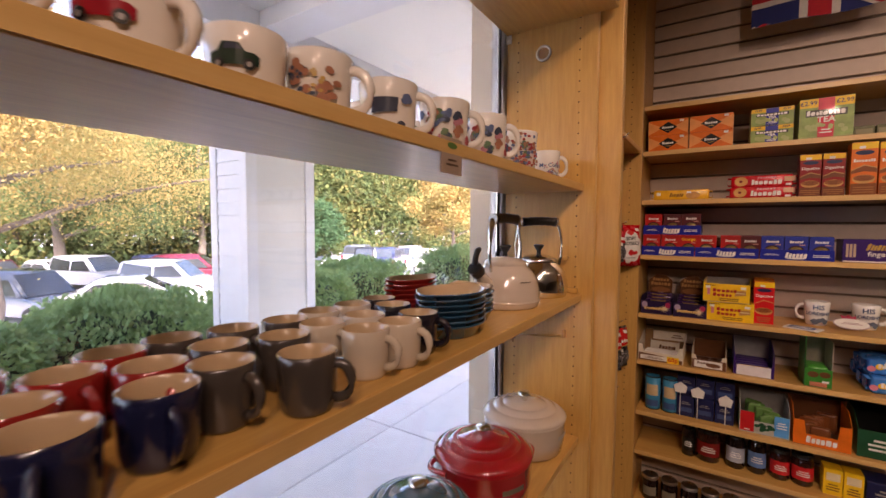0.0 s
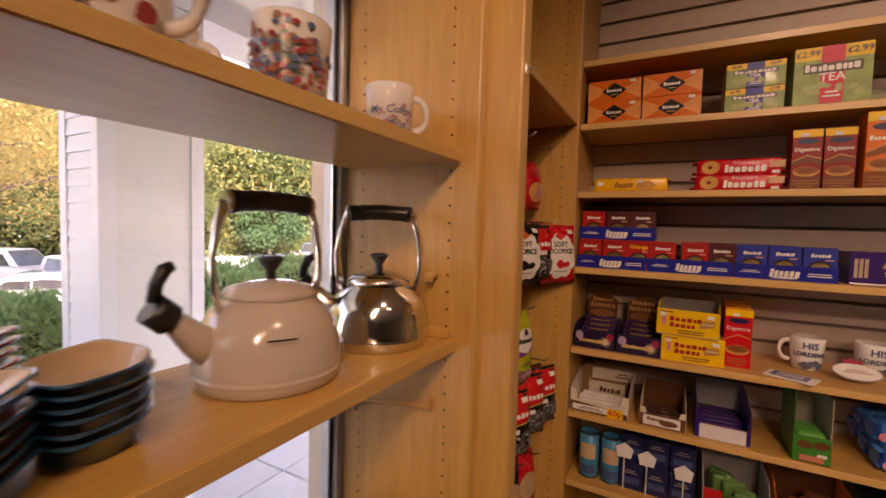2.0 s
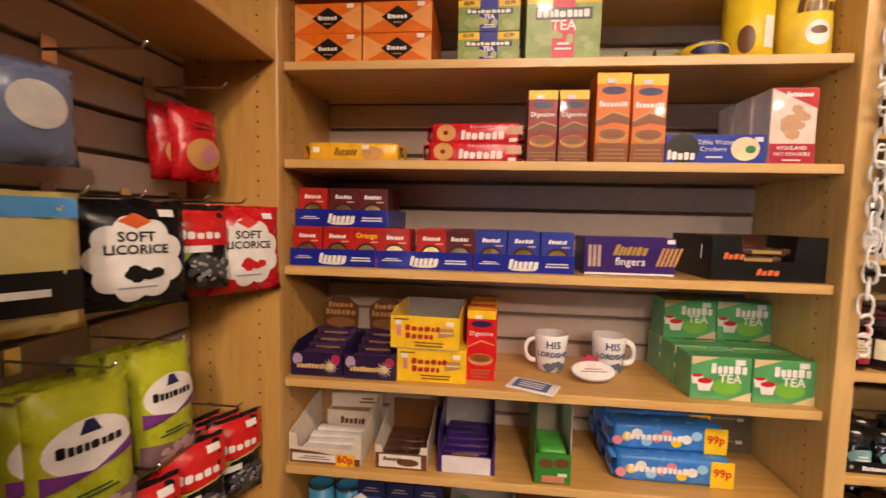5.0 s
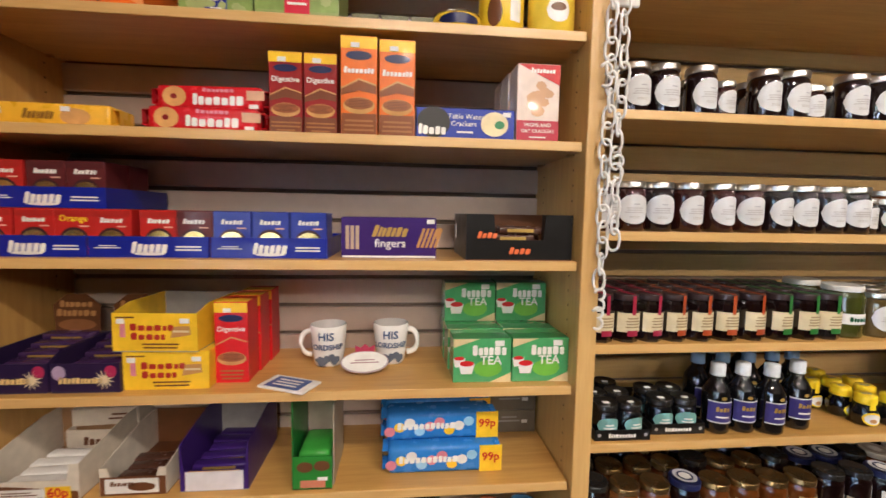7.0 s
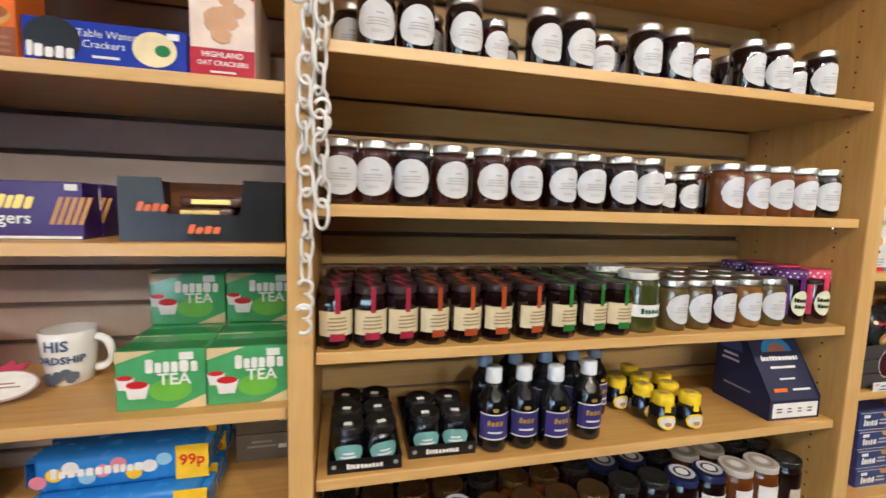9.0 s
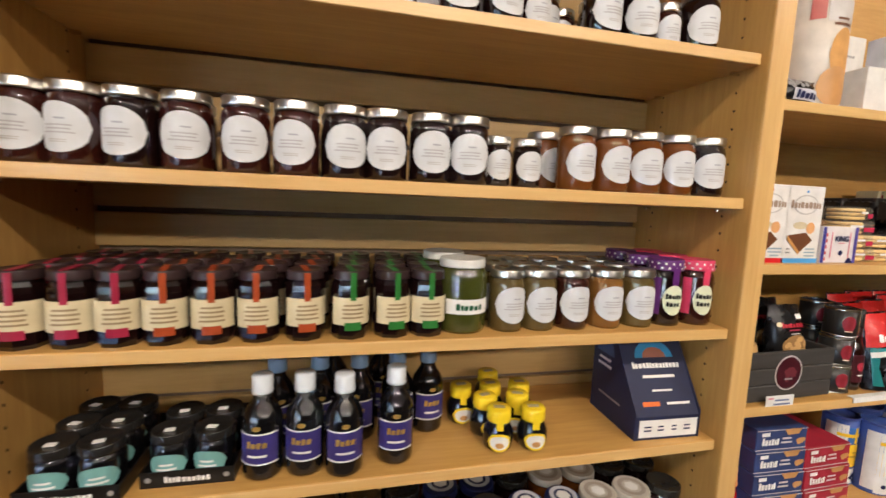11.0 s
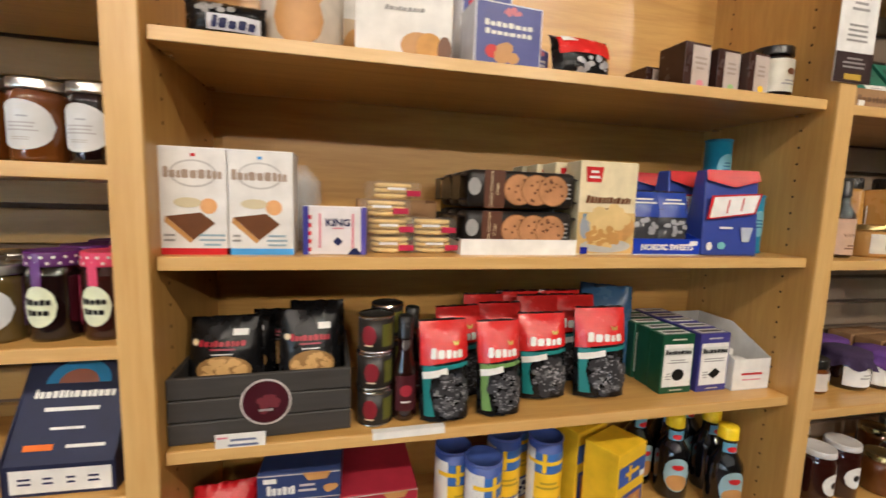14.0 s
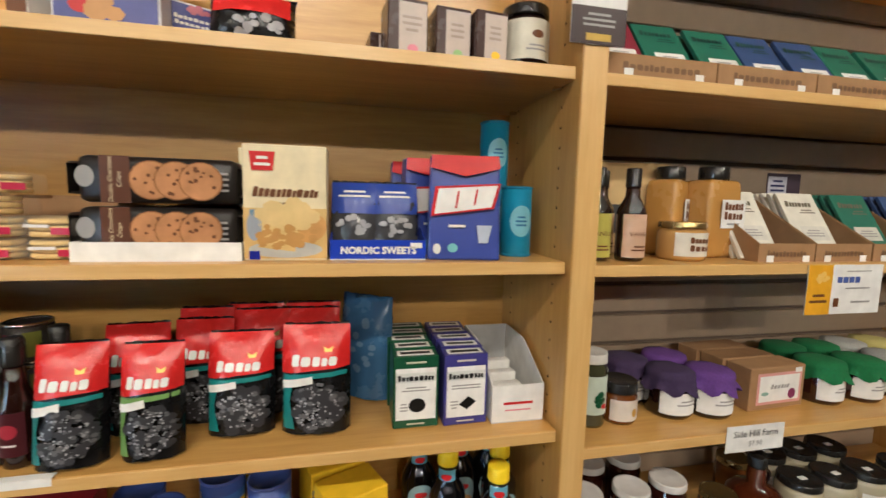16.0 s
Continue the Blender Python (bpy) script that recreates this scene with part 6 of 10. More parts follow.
def licorice_bag(name, label, w, h, at, rz, tilt, edge, seed, group, d=0.054, base=None):
    pr = [("red_panel", poly_front([(-w * 0.49, h * 0.55), (0, h * 0.585), (w * 0.49, h * 0.60), (w * 0.49, h * 0.985), (-w * 0.49, h * 0.985)]), FILM_RED, 1), ("logo_bar", wordmark(0, h * 0.675, w * 0.66, h * 0.105, 5, 0.08, 3), WHITE, 3), ("crown_print", poly_front([(w * 0.14, h * 0.745), (w * 0.24, h * 0.745), (w * 0.26, h * 0.795), (w * 0.19, h * 0.77), (w * 0.12, h * 0.795)]), GOLD, 3),
          ("edge_print", poly_front([(-w * 0.45, h * 0.06), (-w * 0.28, h * 0.06), (-w * 0.36, h * 0.3), (-w * 0.30, h * 0.50), (w * 0.45, h * 0.53), (w * 0.45, h * 0.57), (-w * 0.46, h * 0.545)]), edge, 1), ("sweet_print", blobs(w * 0.05, h * 0.26, w * 0.36, h * 0.21, 60, w * 0.08, seed), paint(0.035, 0.035, 0.04, 0.3), 1), ("lump_print", blobs(w * 0.05, h * 0.26, w * 0.35, h * 0.20, 54, w * 0.042, seed + 4), paint(0.13, 0.13, 0.138, 0.25), 2), ("shine_print", blobs(w * 0.05, h * 0.26, w * 0.34, h * 0.19, 80, w * 0.018, seed + 1), BAGGREY, 3),
          ("label_sticker", poly_front([(-w * 0.46, h * 0.42), (-w * 0.02, h * 0.47), (-w * 0.03, h * 0.535), (-w * 0.47, h * 0.49)]), PAPER, 4)]
    return pouch(name, label, w, h, d, FOIL_BLACK, pr, at, rz, tilt, group, stand=True, seed=seed)


lb = pouch("licorice_bag", "black and red sweet bag slumped on the shelf", 0.118, 0.085, 0.05, FOIL_BLACK, [("red_panel", rect(0, 0.060, 0.10, 0.034), FILM_RED, 1), ("shine_print", blobs(0, 0.025, 0.04, 0.014, 16, 0.006, 3), BAGGREY, 1), ("label_sticker", rect(-0.03, 0.072, 0.026, 0.014), PAPER, 2)], (2.735, 2.12, Z[1]), 4, -14, seed=5)
for i, (x, y, hh, w) in enumerate(((2.905, 2.215, 0.05, 0.045), (2.925, 2.17, 0.062, 0.05), (2.952, 2.10, 0.088, 0.06), (3.021, 2.10, 0.083, 0.055), (3.078, 2.09, 0.080, 0.052))):
    t = carton("sweet_tub", "clear-fronted tub of dark sweets with pale label", w, 0.06, hh, paint(0.045, 0.02, 0.016, 0.25), [("tub_label", rect(w * 0.12, hh * 0.48, w * 0.70, hh * 0.92), paint(0.50, 0.42, 0.37), 1), ("small_print", bars(w * 0.1, hh * 0.6, w * 0.5, hh * 0.3, 3, i), paint(0.35, 0.28, 0.24), 2), ("fruit_print", oval(w * 0.12, hh * 0.2, w * 0.14, hh * 0.08, 10), (ORANGE, GREEN, PINK, paint(0.3, 0.5, 0.2), YELLOW)[i], 2)], (x, y, Z[1]), 6, "tubs of sweets")
jar("chocolate_spread_jar", "dark spread jar with cream label and black lid", 0.0385, 0.103, JAM_DARK, LID_BLACK, [("jar_label", wrap(0.0385, 0.048, 0.046, 0.030, "rect"), paint(0.60, 0.57, 0.47)), ("label_print", bend(oval(0.006, 0.055, 0.010, 0.006), 0.0385, 0, 0.0014), BROWN), ("label_print", bend(bars(0.006, 0.035, 0.04, 0.012, 2), 0.0385, 0, 0.0014), GREY)], (3.146, 2.128, Z[1]), 0, lid_h=0.016)

# second shelf


def sprinkle_box(x, edge, label, seed):
    w, h = 0.0895, 0.148
    return carton("chocolate_flake_box", label, w, 0.055, h, paint(0.72, 0.70, 0.67), [("base_band", rect(0, 0.0045, w, 0.009), edge, 1), ("crest_print", poly_front(ring_points(0, h * 0.76, 0.030, 0.019, 24)), paint(0.50, 0.48, 0.46), 1), ("crest_inner", oval(0, h * 0.76, 0.027, 0.0165), paint(0.72, 0.70, 0.67), 2), ("logo_bar", wordmark(0, h * 0.765, 0.074, 0.015, 9, 0, 2), paint(0.35, 0.26, 0.20), 3),
                  ("bread_print", poly_front([(-0.036, h * 0.36), (0.008, h * 0.40), (0.026, h * 0.30), (-0.002, h * 0.14)]), BROWN, 1), ("crust_print", poly_front([(-0.036, h * 0.36), (-0.002, h * 0.14), (-0.006, h * 0.11), (-0.038, h * 0.31)]), TAN, 2), ("fruit_print", oval(0.018, h * 0.46, 0.011, 0.011), paint(0.68, 0.36, 0.15), 1), ("leaf_print", oval(-0.008, h * 0.49, 0.018, 0.007), paint(0.60, 0.52, 0.34), 1),
                  ("label_print", bars(0.022, h * 0.14, 0.034, 0.020, 3, seed), paint(0.30, 0.40, 0.46), 2), ("small_print", bars(-0.032, h * 0.16, 0.014, 0.014, 2, seed), GREY, 2), ("tick_print", rect(0, h * 0.93, 0.006, 0.004), edge, 2)], (x, 2.075, Z[2]), group="white chocolate flake boxes")


sprinkle_box(2.130, RED, "white chocolate flake box with red foot", 2)
sprinkle_box(2.2155, SKY, "white chocolate flake box with blue foot", 3)
for i in range(4):
    t = thing("clear_case", "clear plastic box edge behind the flake boxes", "plastic box", "clear plastic boxes", (2.245 + 0.004 * i, 2.136 + 0.047 * i, Z[2]))
    part("case_shell", box_bm(-0.03, 0.03, 0, 0.040, 0, 0.135 - 0.006 * i, 0.002), CLEAR, t)
carton("peppermint_box", "white peppermint box with red and navy edges", 0.092, 0.045, 0.072, paint(0.70, 0.66, 0.66), [("edge_print", rect(-0.042, 0.036, 0.008, 0.072), paint(0.05, 0.05, 0.28), 1), ("edge_print", rect(0.042, 0.036, 0.008, 0.072), paint(0.10, 0.08, 0.35), 1), ("side_line", rect(-0.022, 0.036, 0.003, 0.052), PINK, 1), ("side_line", rect(0.026, 0.036, 0.003, 0.052), PINK, 1), ("lettering", shift(letters("KING", 0.015, 0.0005), 0.004, 0.048), NAVY, 2), ("small_print", rect(0.004, 0.040, 0.016, 0.002), PINK, 2), ("diamond_print", poly_front([(0.004, 0.013), (0.011, 0.020), (0.004, 0.027), (-0.003, 0.020)]), NAVY, 2), ("corner_print", poly_front([(0.018, 0.0), (0.040, 0.0), (0.032, 0.010), (0.026, 0.010)]), NAVY, 2)] + [("dash_print", rect(-0.036, 0.008 + 0.012 * k, 0.004, 0.006), RED, 2) for k in range(5)], (2.319, 2.078, Z[2]))
FILMC = mat("wrapper_film", (0.8, 0.72, 0.6), 0.12, vary=0, bump=0.0)
FILMC.node_tree.nodes["Principled BSDF"].inputs["Alpha"].default_value = 0.1
WAF = paint(0.74, 0.52, 0.20, 0.8, 0.15)


def waffle_pack(at, rz):
    t = thing("waffle_pack", "clear wrapped pack of round syrup waffles", "biscuits", "clear waffle packs", at, rz)
    for k in range(3):
        part("waffle", lathe([(0, 0.0085 * k + 0.001), (0.030, 0.0085 * k + 0.001), (0.0315, 0.0085 * k + 0.004), (0.030, 0.0085 * k + 0.0075), (0, 0.0085 * k + 0.0075)], 20), WAF, t)
    part("wrapper_film", smooth(box_bm(-0.040, 0.040, -0.033, 0.033, 0, 0.0285, 0.006, 2)), FILMC, t)
    part("wrapper_band", box_bm(0.012, 0.036, -0.0338, -0.0332, 0.005, 0.014), paint(0.42, 0.02, 0.06), t)
    part("name_strip", box_bm(-0.02, 0.01, -0.0338, -0.0332, 0.014, 0.018), PAPER, t)
    return t


wp = waffle_pack((2.405, 2.125, Z[2]), 0)
repeat(wp, [(2.402, 2.127, Z[2] + 0.029, 6), (2.400, 2.13, Z[2] + 0.058, -8), (2.478, 2.128, Z[2], 5), (2.477, 2.13, Z[2] + 0.029, -4), (2.42, 2.20, Z[2], 0), (2.422, 2.20, Z[2] + 0.029, 5), (2.41, 2.135, Z[2] + 0.0865, 14)])
tray_box("cookie_carton", "open brown card carton behind the waffles", 0.15, 0.10, 0.085, 0.08, KRAFT, KRAFT, (2.43, 2.225, Z[2]), slope=0.2)
tray_box("cookie_tray", "white card tray of dark cookie packs", 0.206, 0.22, 0.026, 0.026, WHITE, PAPER, (2.619, 2.078, Z[2]), slope=0.5, prints=[])


def upright_words(text, height, x, z):
    """Lettering turned to read upwards."""
    bm = letters(text, height)
    for v in bm.verts:
        v.co = Vector((x - v.co.z, v.co.y, z + v.co.x))
    return bm


ck0 = None
for row in range(3):
    for lev in range(2):
        w, h = 0.196, 0.061
        p = pose(2.619 + 0.002 * lev, 2.083 + 0.068 * row, Z[2] + 0.003 + 0.0625 * lev + (0.008 if lev == 0 else 0.012))
        if ck0 is None:
            pr = [("end_band", rect(-0.0505, h / 2, 0.035, h), paint(0.10, 0.04, 0.022), 1), ("badge_print", oval(-0.085, h * 0.55, 0.011, 0.014), GREY, 2), ("lettering", upright_words("Double Chocolate", 0.0078, -0.056, h * 0.5), CREAM, 2), ("lettering", upright_words("Crisps", 0.0078, -0.046, h * 0.5), CREAM, 2), ("side_print", shift(bars(0, 0, 0.014, 0.03, 4, 3), 0.080, h * 0.5), GREY, 2)]
            for k in range(3):
                cx = -0.008 + 0.030 * k
                pr += [("biscuit_rim", oval(cx, h * 0.5, 0.0275, 0.026, 18), paint(0.26, 0.11, 0.04), 1 + 3 * k), ("biscuit_print", oval(cx, h * 0.5, 0.0255, 0.0245, 18), paint(0.46, 0.22, 0.095, 0.8, 0.25), 2 + 3 * k), ("chip_print", blobs(cx, h * 0.5, 0.020, 0.019, 12, 0.0026, k + 2), BROWN, 3 + 3 * k)]
            ck0 = biscuit_pack("cookie_pack", "black cookie pack with pictures of chocolate chip biscuits", w + 0.02, h, 0.064, paint(0.016, 0.013, 0.012, 0.3), pr, (0, 0, 0), 0, "cookie packs in the tray")
            ck0.matrix_basis = p
        else:
            copy_thing(ck0, p)
w, h = 0.112, 0.162
sg = carton("cake_mix_box", "cream and orange cake mix box with red badge", w, 0.05, h, paint(0.72, 0.62, 0.40), [("glow_print", rect(0, h * 0.24, w, h * 0.44), paint(0.60, 0.40, 0.15), 1), ("glow_print", blobs(0, h * 0.40, w * 0.36, h * 0.10, 26, 0.012, 5), paint(0.68, 0.50, 0.22), 2), ("crumb_print", blobs(0, h * 0.22, w * 0.38, h * 0.10, 40, 0.006, 8), paint(0.50, 0.27, 0.08), 2), ("brand_badge", poly_front([(-0.044, h * 0.78), (-0.016, h * 0.78), (-0.013, h * 0.94), (-0.047, h * 0.94)]), RED, 2), ("badge_print", bars(-0.030, h * 0.86, 0.022, 0.018, 2), PAPER, 3), ("logo_bar", wordmark(0.0, h * 0.60, 0.088, 0.014, 12, 0.2, 4), BROWN, 2), ("lettering", shift(letters("cake", 0.022, 0.0002), 0.006, h * 0.49), BROWN, 2), ("strip_print", rect(-0.01, h * 0.42, 0.075, 0.008), paint(0.15, 0.25, 0.35), 2),
     ("cake_print", oval(0.030, h * 0.30, 0.026, 0.022), BISCUIT, 2), ("slice_print", poly_front([(-0.038, h * 0.12), (0.012, h * 0.08), (0.018, h * 0.26), (-0.012, h * 0.32)]), paint(0.66, 0.46, 0.18), 3), ("plate_print", oval(0.0, h * 0.10, 0.05, 0.012), paint(0.45, 0.45, 0.42), 2), ("cup_print", oval(-0.042, h * 0.30, 0.010, 0.020), paint(0.30, 0.33, 0.38), 2), ("foot_print", rect(-0.042, h * 0.05, 0.014, 0.012), BLUE, 3)], (2.780, 2.083, Z[2]), group="cake mix boxes")
repeat(sg, [(2.762, 2.14, Z[2], 1), (2.752, 2.195, Z[2], 0), (2.744, 2.25, Z[2], 0)])
tray_box("sweets_tray", "royal blue card tray of clear sweet bags", 0.142, 0.15, 0.055, 0.030, paint(0.015, 0.045, 0.42), paint(0.5, 0.55, 0.6), (2.911, 2.085, Z[2]), group="", slope=0.6, prints=[("lettering", shift(letters("NORDIC SWEETS", 0.0145, 0.0006), 0, 0.014), WHITE, 1), ("panel_print", rect(0.056, 0.022, 0.018, 0.008), PAPER, 1)])
for i, (x, y) in enumerate(((2.876, 2.115), (2.936, 2.112), (2.905, 2.155), (2.88, 2.19))):
    pouch("sweet_bag", "blue-topped clear bag of black sweets", 0.075, 0.115, 0.04, paint(0.05, 0.05, 0.055, 0.2), [("top_panel", rect(0, 0.088, 0.070, 0.048), FOIL_BLUE, 1), ("name_print", bars(0, 0.094, 0.05, 0.014, 2), PAPER, 2), ("shine_print", blobs(0, 0.045, 0.025, 0.014, 14, 0.005, i), BAGGREY, 1)], (x, y, Z[2] + 0.003), 4 * i - 6, -6, "blue sweet bags", stand=True, seed=i)


def cocoa_bag(at, rz):
    w, h = 0.112, 0.160
    t = thing("cocoa_bag", "blue block-bottom cocoa bag with red shoulders and white disc", "drink powder", "blue cocoa bags", at, rz)
    bm = box_bm(-w / 2, w / 2, 0, 0.062, 0, h, 0.004, 2)
    for v in bm.verts:
        if v.co.z > h * 0.75:
            v.co.y = 0.012 + (v.co.y) * 0.45
            v.co.x *= 0.95
    part("bag_body", bm, mat("cocoa_bag_film", (0.035, 0.06, 0.30), 0.3, vary=0.08, scale=25, bump=0.2), t)
    cap = poly_front([(-w * 0.46, h), (w * 0.46, h), (w * 0.48, h * 0.88), (0.0, h * 0.80), (-w * 0.48, h * 0.88)])
    for v in cap.verts:
        v.co.y += 0.012 * max(0, (v.co.z / h - 0.75) / 0.25) - 0.001
    part("red_shoulder", cap, RED, t)
    stick(t, 0.0, [("logo_edge", poly_front([(-0.052, h * 0.42), (0.044, h * 0.50), (0.054, h * 0.74), (-0.046, h * 0.70)]), RED, 1), ("logo_bar", poly_front([(-0.047, h * 0.44), (0.040, h * 0.515), (0.049, h * 0.72), (-0.041, h * 0.68)]), WHITE, 2), ("logo_gap", poly_front([(-0.016, h * 0.50), (-0.013, h * 0.50), (-0.009, h * 0.66), (-0.012, h * 0.66)]), RED, 3), ("logo_gap", poly_front([(0.012, h * 0.53), (0.015, h * 0.53), (0.019, h * 0.68), (0.016, h * 0.68)]), RED, 3), ("glass_print", poly_front([(0.022, h * 0.17), (0.036, h * 0.17), (0.042, h * 0.34), (0.018, h * 0.34)]), paint(0.5, 0.55, 0.65), 1), ("lettering", bars(-0.012, h * 0.33, 0.04, 0.009, 1), WHITE, 1), ("badge_print", oval(-0.018, h * 0.12, 0.008, 0.007), paint(0.2, 0.5, 0.5), 1), ("badge_print", oval(-0.042, h * 0.11, 0.006, 0.008), PAPER, 1)])
    return t


cg = cocoa_bag((3.040, 2.075, Z[2]), -8)
repeat(cg, [(3.012, 2.145, Z[2], 6), (2.995, 2.215, Z[2], 0)])
bt = tin("blue_canister", "turquoise canister with screw lid", 0.026, 0.118, paint(0.02, 0.22, 0.38, 0.3), paint(0.02, 0.18, 0.32), [("tin_label", wrap(0.0262, 0.06, 0.02, 0.026, "oval"), paint(0.22, 0.50, 0.60)), ("small_print", bend(bars(0, 0.06, 0.02, 0.02, 3), 0.026, 0, 0.0014), paint(0.04, 0.15, 0.3))], (3.148, 2.14, Z[2]), group="turquoise canisters")
repeat(bt, [(3.128, 2.21, Z[2]), (3.128, 2.21, Z[2] + 0.1185), (3.165, 2.215, Z[2])])

# third shelf: crate of nut pouches
crate = thing("wooden_crate", "dark grey painted slatted crate with round emblem", "crate", at=(2.216, 2.068, Z[3]), rz=2)
CRG = wood_mat("grey_painted_wood", (0.050, 0.046, 0.043), (0.030, 0.028, 0.026), (1.2, 14, 14), 0.6, 0)
for k in range(3):
    part("front_slat", box_bm(-0.128, 0.128, 0, 0.008, 0.002 + 0.034 * k, 0.034 + 0.034 * k, 0.0015), CRG, crate)
    part("back_slat", box_bm(-0.128, 0.128, 0.19, 0.198, 0.002 + 0.034 * k, 0.034 + 0.034 * k, 0.0015), CRG, crate)
    for sx in (-1, 1):
        part("side_slat", box_bm(sx * 0.124 - 0.004, sx * 0.124 + 0.004, 0.0085, 0.1895, 0.002 + 0.034 * k, 0.034 + 0.034 * k, 0.0015), CRG, crate)
part("crate_floor", box_bm(-0.119, 0.119, 0.0085, 0.1895, 0.003, 0.009), CRG, crate)
stick(crate, 0.0, [("emblem_rim", oval(0.004, 0.058, 0.036, 0.036, 28), paint(0.50, 0.46, 0.44), 1), ("emblem_face", oval(0.004, 0.058, 0.033, 0.033, 28), paint(0.05, 0.008, 0.014), 2), ("emblem_print", blobs(0.004, 0.056, 0.016, 0.012, 10, 0.007, 3), paint(0.15, 0.03, 0.04), 3), ("emblem_print", bars(0.004, 0.046, 0.03, 0.008, 1), GREY, 4)])
tg = thing("price_tag", "small white tag on the crate front", "price tag", at=(2.187, 2.052, Z[3] - 0.006))
part("tag_card", box_bm(-0.034, 0.034, 0, 0.0012, 0, 0.026), PAPER, tg)
stick(tg, 0.0, [("small_print", bars(0.004, 0.013, 0.05, 0.016, 2, 3), paint(0.15, 0.18, 0.3), 1), ("small_print", rect(-0.024, 0.021, 0.014, 0.003), PINK, 1)])


def nut_pouch(at, rz, w, h, seed):
    return pouch("nut_pouch", "black stand-up pouch of roasted nuts with window", w, h, 0.05, FOIL_BLACK, [("logo_bar", wordmark(0.0, h * 0.76, w * 0.62, h * 0.065, 9, 0, seed), paint(0.36, 0.02, 0.035), 2), ("sub_print", bars(0.0, h * 0.70, w * 0.5, h * 0.04, 1), paint(0.25, 0.03, 0.05), 2), ("small_print", bars(0.0, h * 0.655, w * 0.42, h * 0.02, 1), PAPER, 2), ("nut_window", oval(w * 0.02, h * 0.50, w * 0.36, h * 0.14), paint(0.30, 0.17, 0.06), 1), ("nut_print", blobs(w * 0.02, h * 0.50, w * 0.29, h * 0.105, 44, w * 0.055, seed), paint(0.58, 0.36, 0.14), 2), ("label_sticker", rect(w * 0.22, h * 0.86, w * 0.20, h * 0.06), PAPER, 3), ("flower_print", oval(-w * 0.36, h * 0.77, 0.005, 0.005), CREAM, 3)], at, rz, -7, "nut pouches in the crate", stand=True, seed=seed)


for i, (x, y, w, h) in enumerate(((2.150, 2.125, 0.112, 0.162), (2.280, 2.120, 0.098, 0.17), (2.165, 2.175, 0.105, 0.15), (2.285, 2.18, 0.098, 0.172), (2.22, 2.215, 0.1, 0.15))):
    nut_pouch((x, y, Z[3] + 0.0095), (-3, 4, 2, -2, 0)[i], w, h, i + 1)
td = tin("nut_tin", "black round nut tin with red emblem and olive print", 0.0285, 0.060, paint(0.02, 0.018, 0.016, 0.3), STEEL, [("emblem_print", wrap(0.0287, 0.030, 0.012, 0.016, "oval", rot=-0.35), paint(0.22, 0.02, 0.03)), ("side_print", wrap(0.0287, 0.030, 0.010, 0.018, "rect", rot=0.75), paint(0.11, 0.11, 0.02)), ("small_print", bend(bars(-0.010, 0.014, 0.02, 0.005, 1), 0.0287, 0, 0.0012), CREAM)], (2.383, 2.098, Z[3]), group="stacked nut tins")
repeat(td, [(2.382, 2.099, Z[3] + 0.061, 6), (2.384, 2.097, Z[3] + 0.122, -8), (2.408, 2.165, Z[3], 0), (2.408, 2.165, Z[3] + 0.061, 5), (2.408, 2.166, Z[3] + 0.122, -5)])
HOT = jam_mat("chilli_sauce", (0.014, 0.004, 0.003))
hs = bottle("hot_sauce_bottle", "slim dark hot sauce bottle with red emblem", 0.0205, 0.176, HOT, LID_BLACK, [("bottle_label", wrap(0.0205, 0.050, 0.018, 0.030, "rect"), paint(0.06, 0.012, 0.016)), ("emblem_print", bend(oval(0, 0.055, 0.010, 0.010), 0.0205, 0, 0.0012), paint(0.35, 0.03, 0.05)), ("label_print", bend(bars(0, 0.036, 0.024, 0.006, 1), 0.0205, 0, 0.0014), PAPER)], (2.432, 2.098, Z[3]), 0, "hot sauce bottles", neck_r=0.55, neck_at=0.55, cap_h=0.035, cap_r=0.62)
repeat(hs, [(2.452, 2.155, Z[3], 10)])
TL, GRB, = paint(0.02, 0.19, 0.19), paint(0.16, 0.30, 0.09)
GV = "black and red licorice bags"
for i, (x, y, w, h, e, rz, tl) in enumerate(((2.499, 2.085, 0.086, 0.165, TL, 4, -9), (2.597, 2.088, 0.080, 0.160, GRB, 3, -8), (2.702, 2.135, 0.098, 0.158, TL, 0, -8), (2.816, 2.122, 0.106, 0.170, TL, -3, -7), (2.545, 2.165, 0.09, 0.168, TL, 5, -8), (2.635, 2.185, 0.09, 0.168, TL, 0, -6), (2.725, 2.20, 0.1, 0.178, TL, 2, -6), (2.80, 2.20, 0.10, 0.178, TL, -3, -6), (2.62, 2.25, 0.09, 0.172, TL, 0, -4), (2.70, 2.262, 0.1, 0.175, TL, 0, -3), (2.80, 2.262, 0.1, 0.175, TL, 0, -3))):
    licorice_bag("licorice_bag", "black and red licorice bag standing on the shelf", w, h, (x, y, Z[3] + 0.002), rz, tl, e, i + 1, GV)
pouch("gummy_bag", "blue clear-topped sweet bag leaning against the back", 0.115, 0.19, 0.05, mat("blue_film", (0.05, 0.13, 0.26), 0.25, vary=0.15, scale=20, bump=0.3), [("shine_print", blobs(0.0, 0.10, 0.03, 0.05, 12, 0.008, 2), paint(0.12, 0.2, 0.32), 1)], (2.893, 2.235, Z[3] + 0.002), -35, -4, seed=9, stand=True)


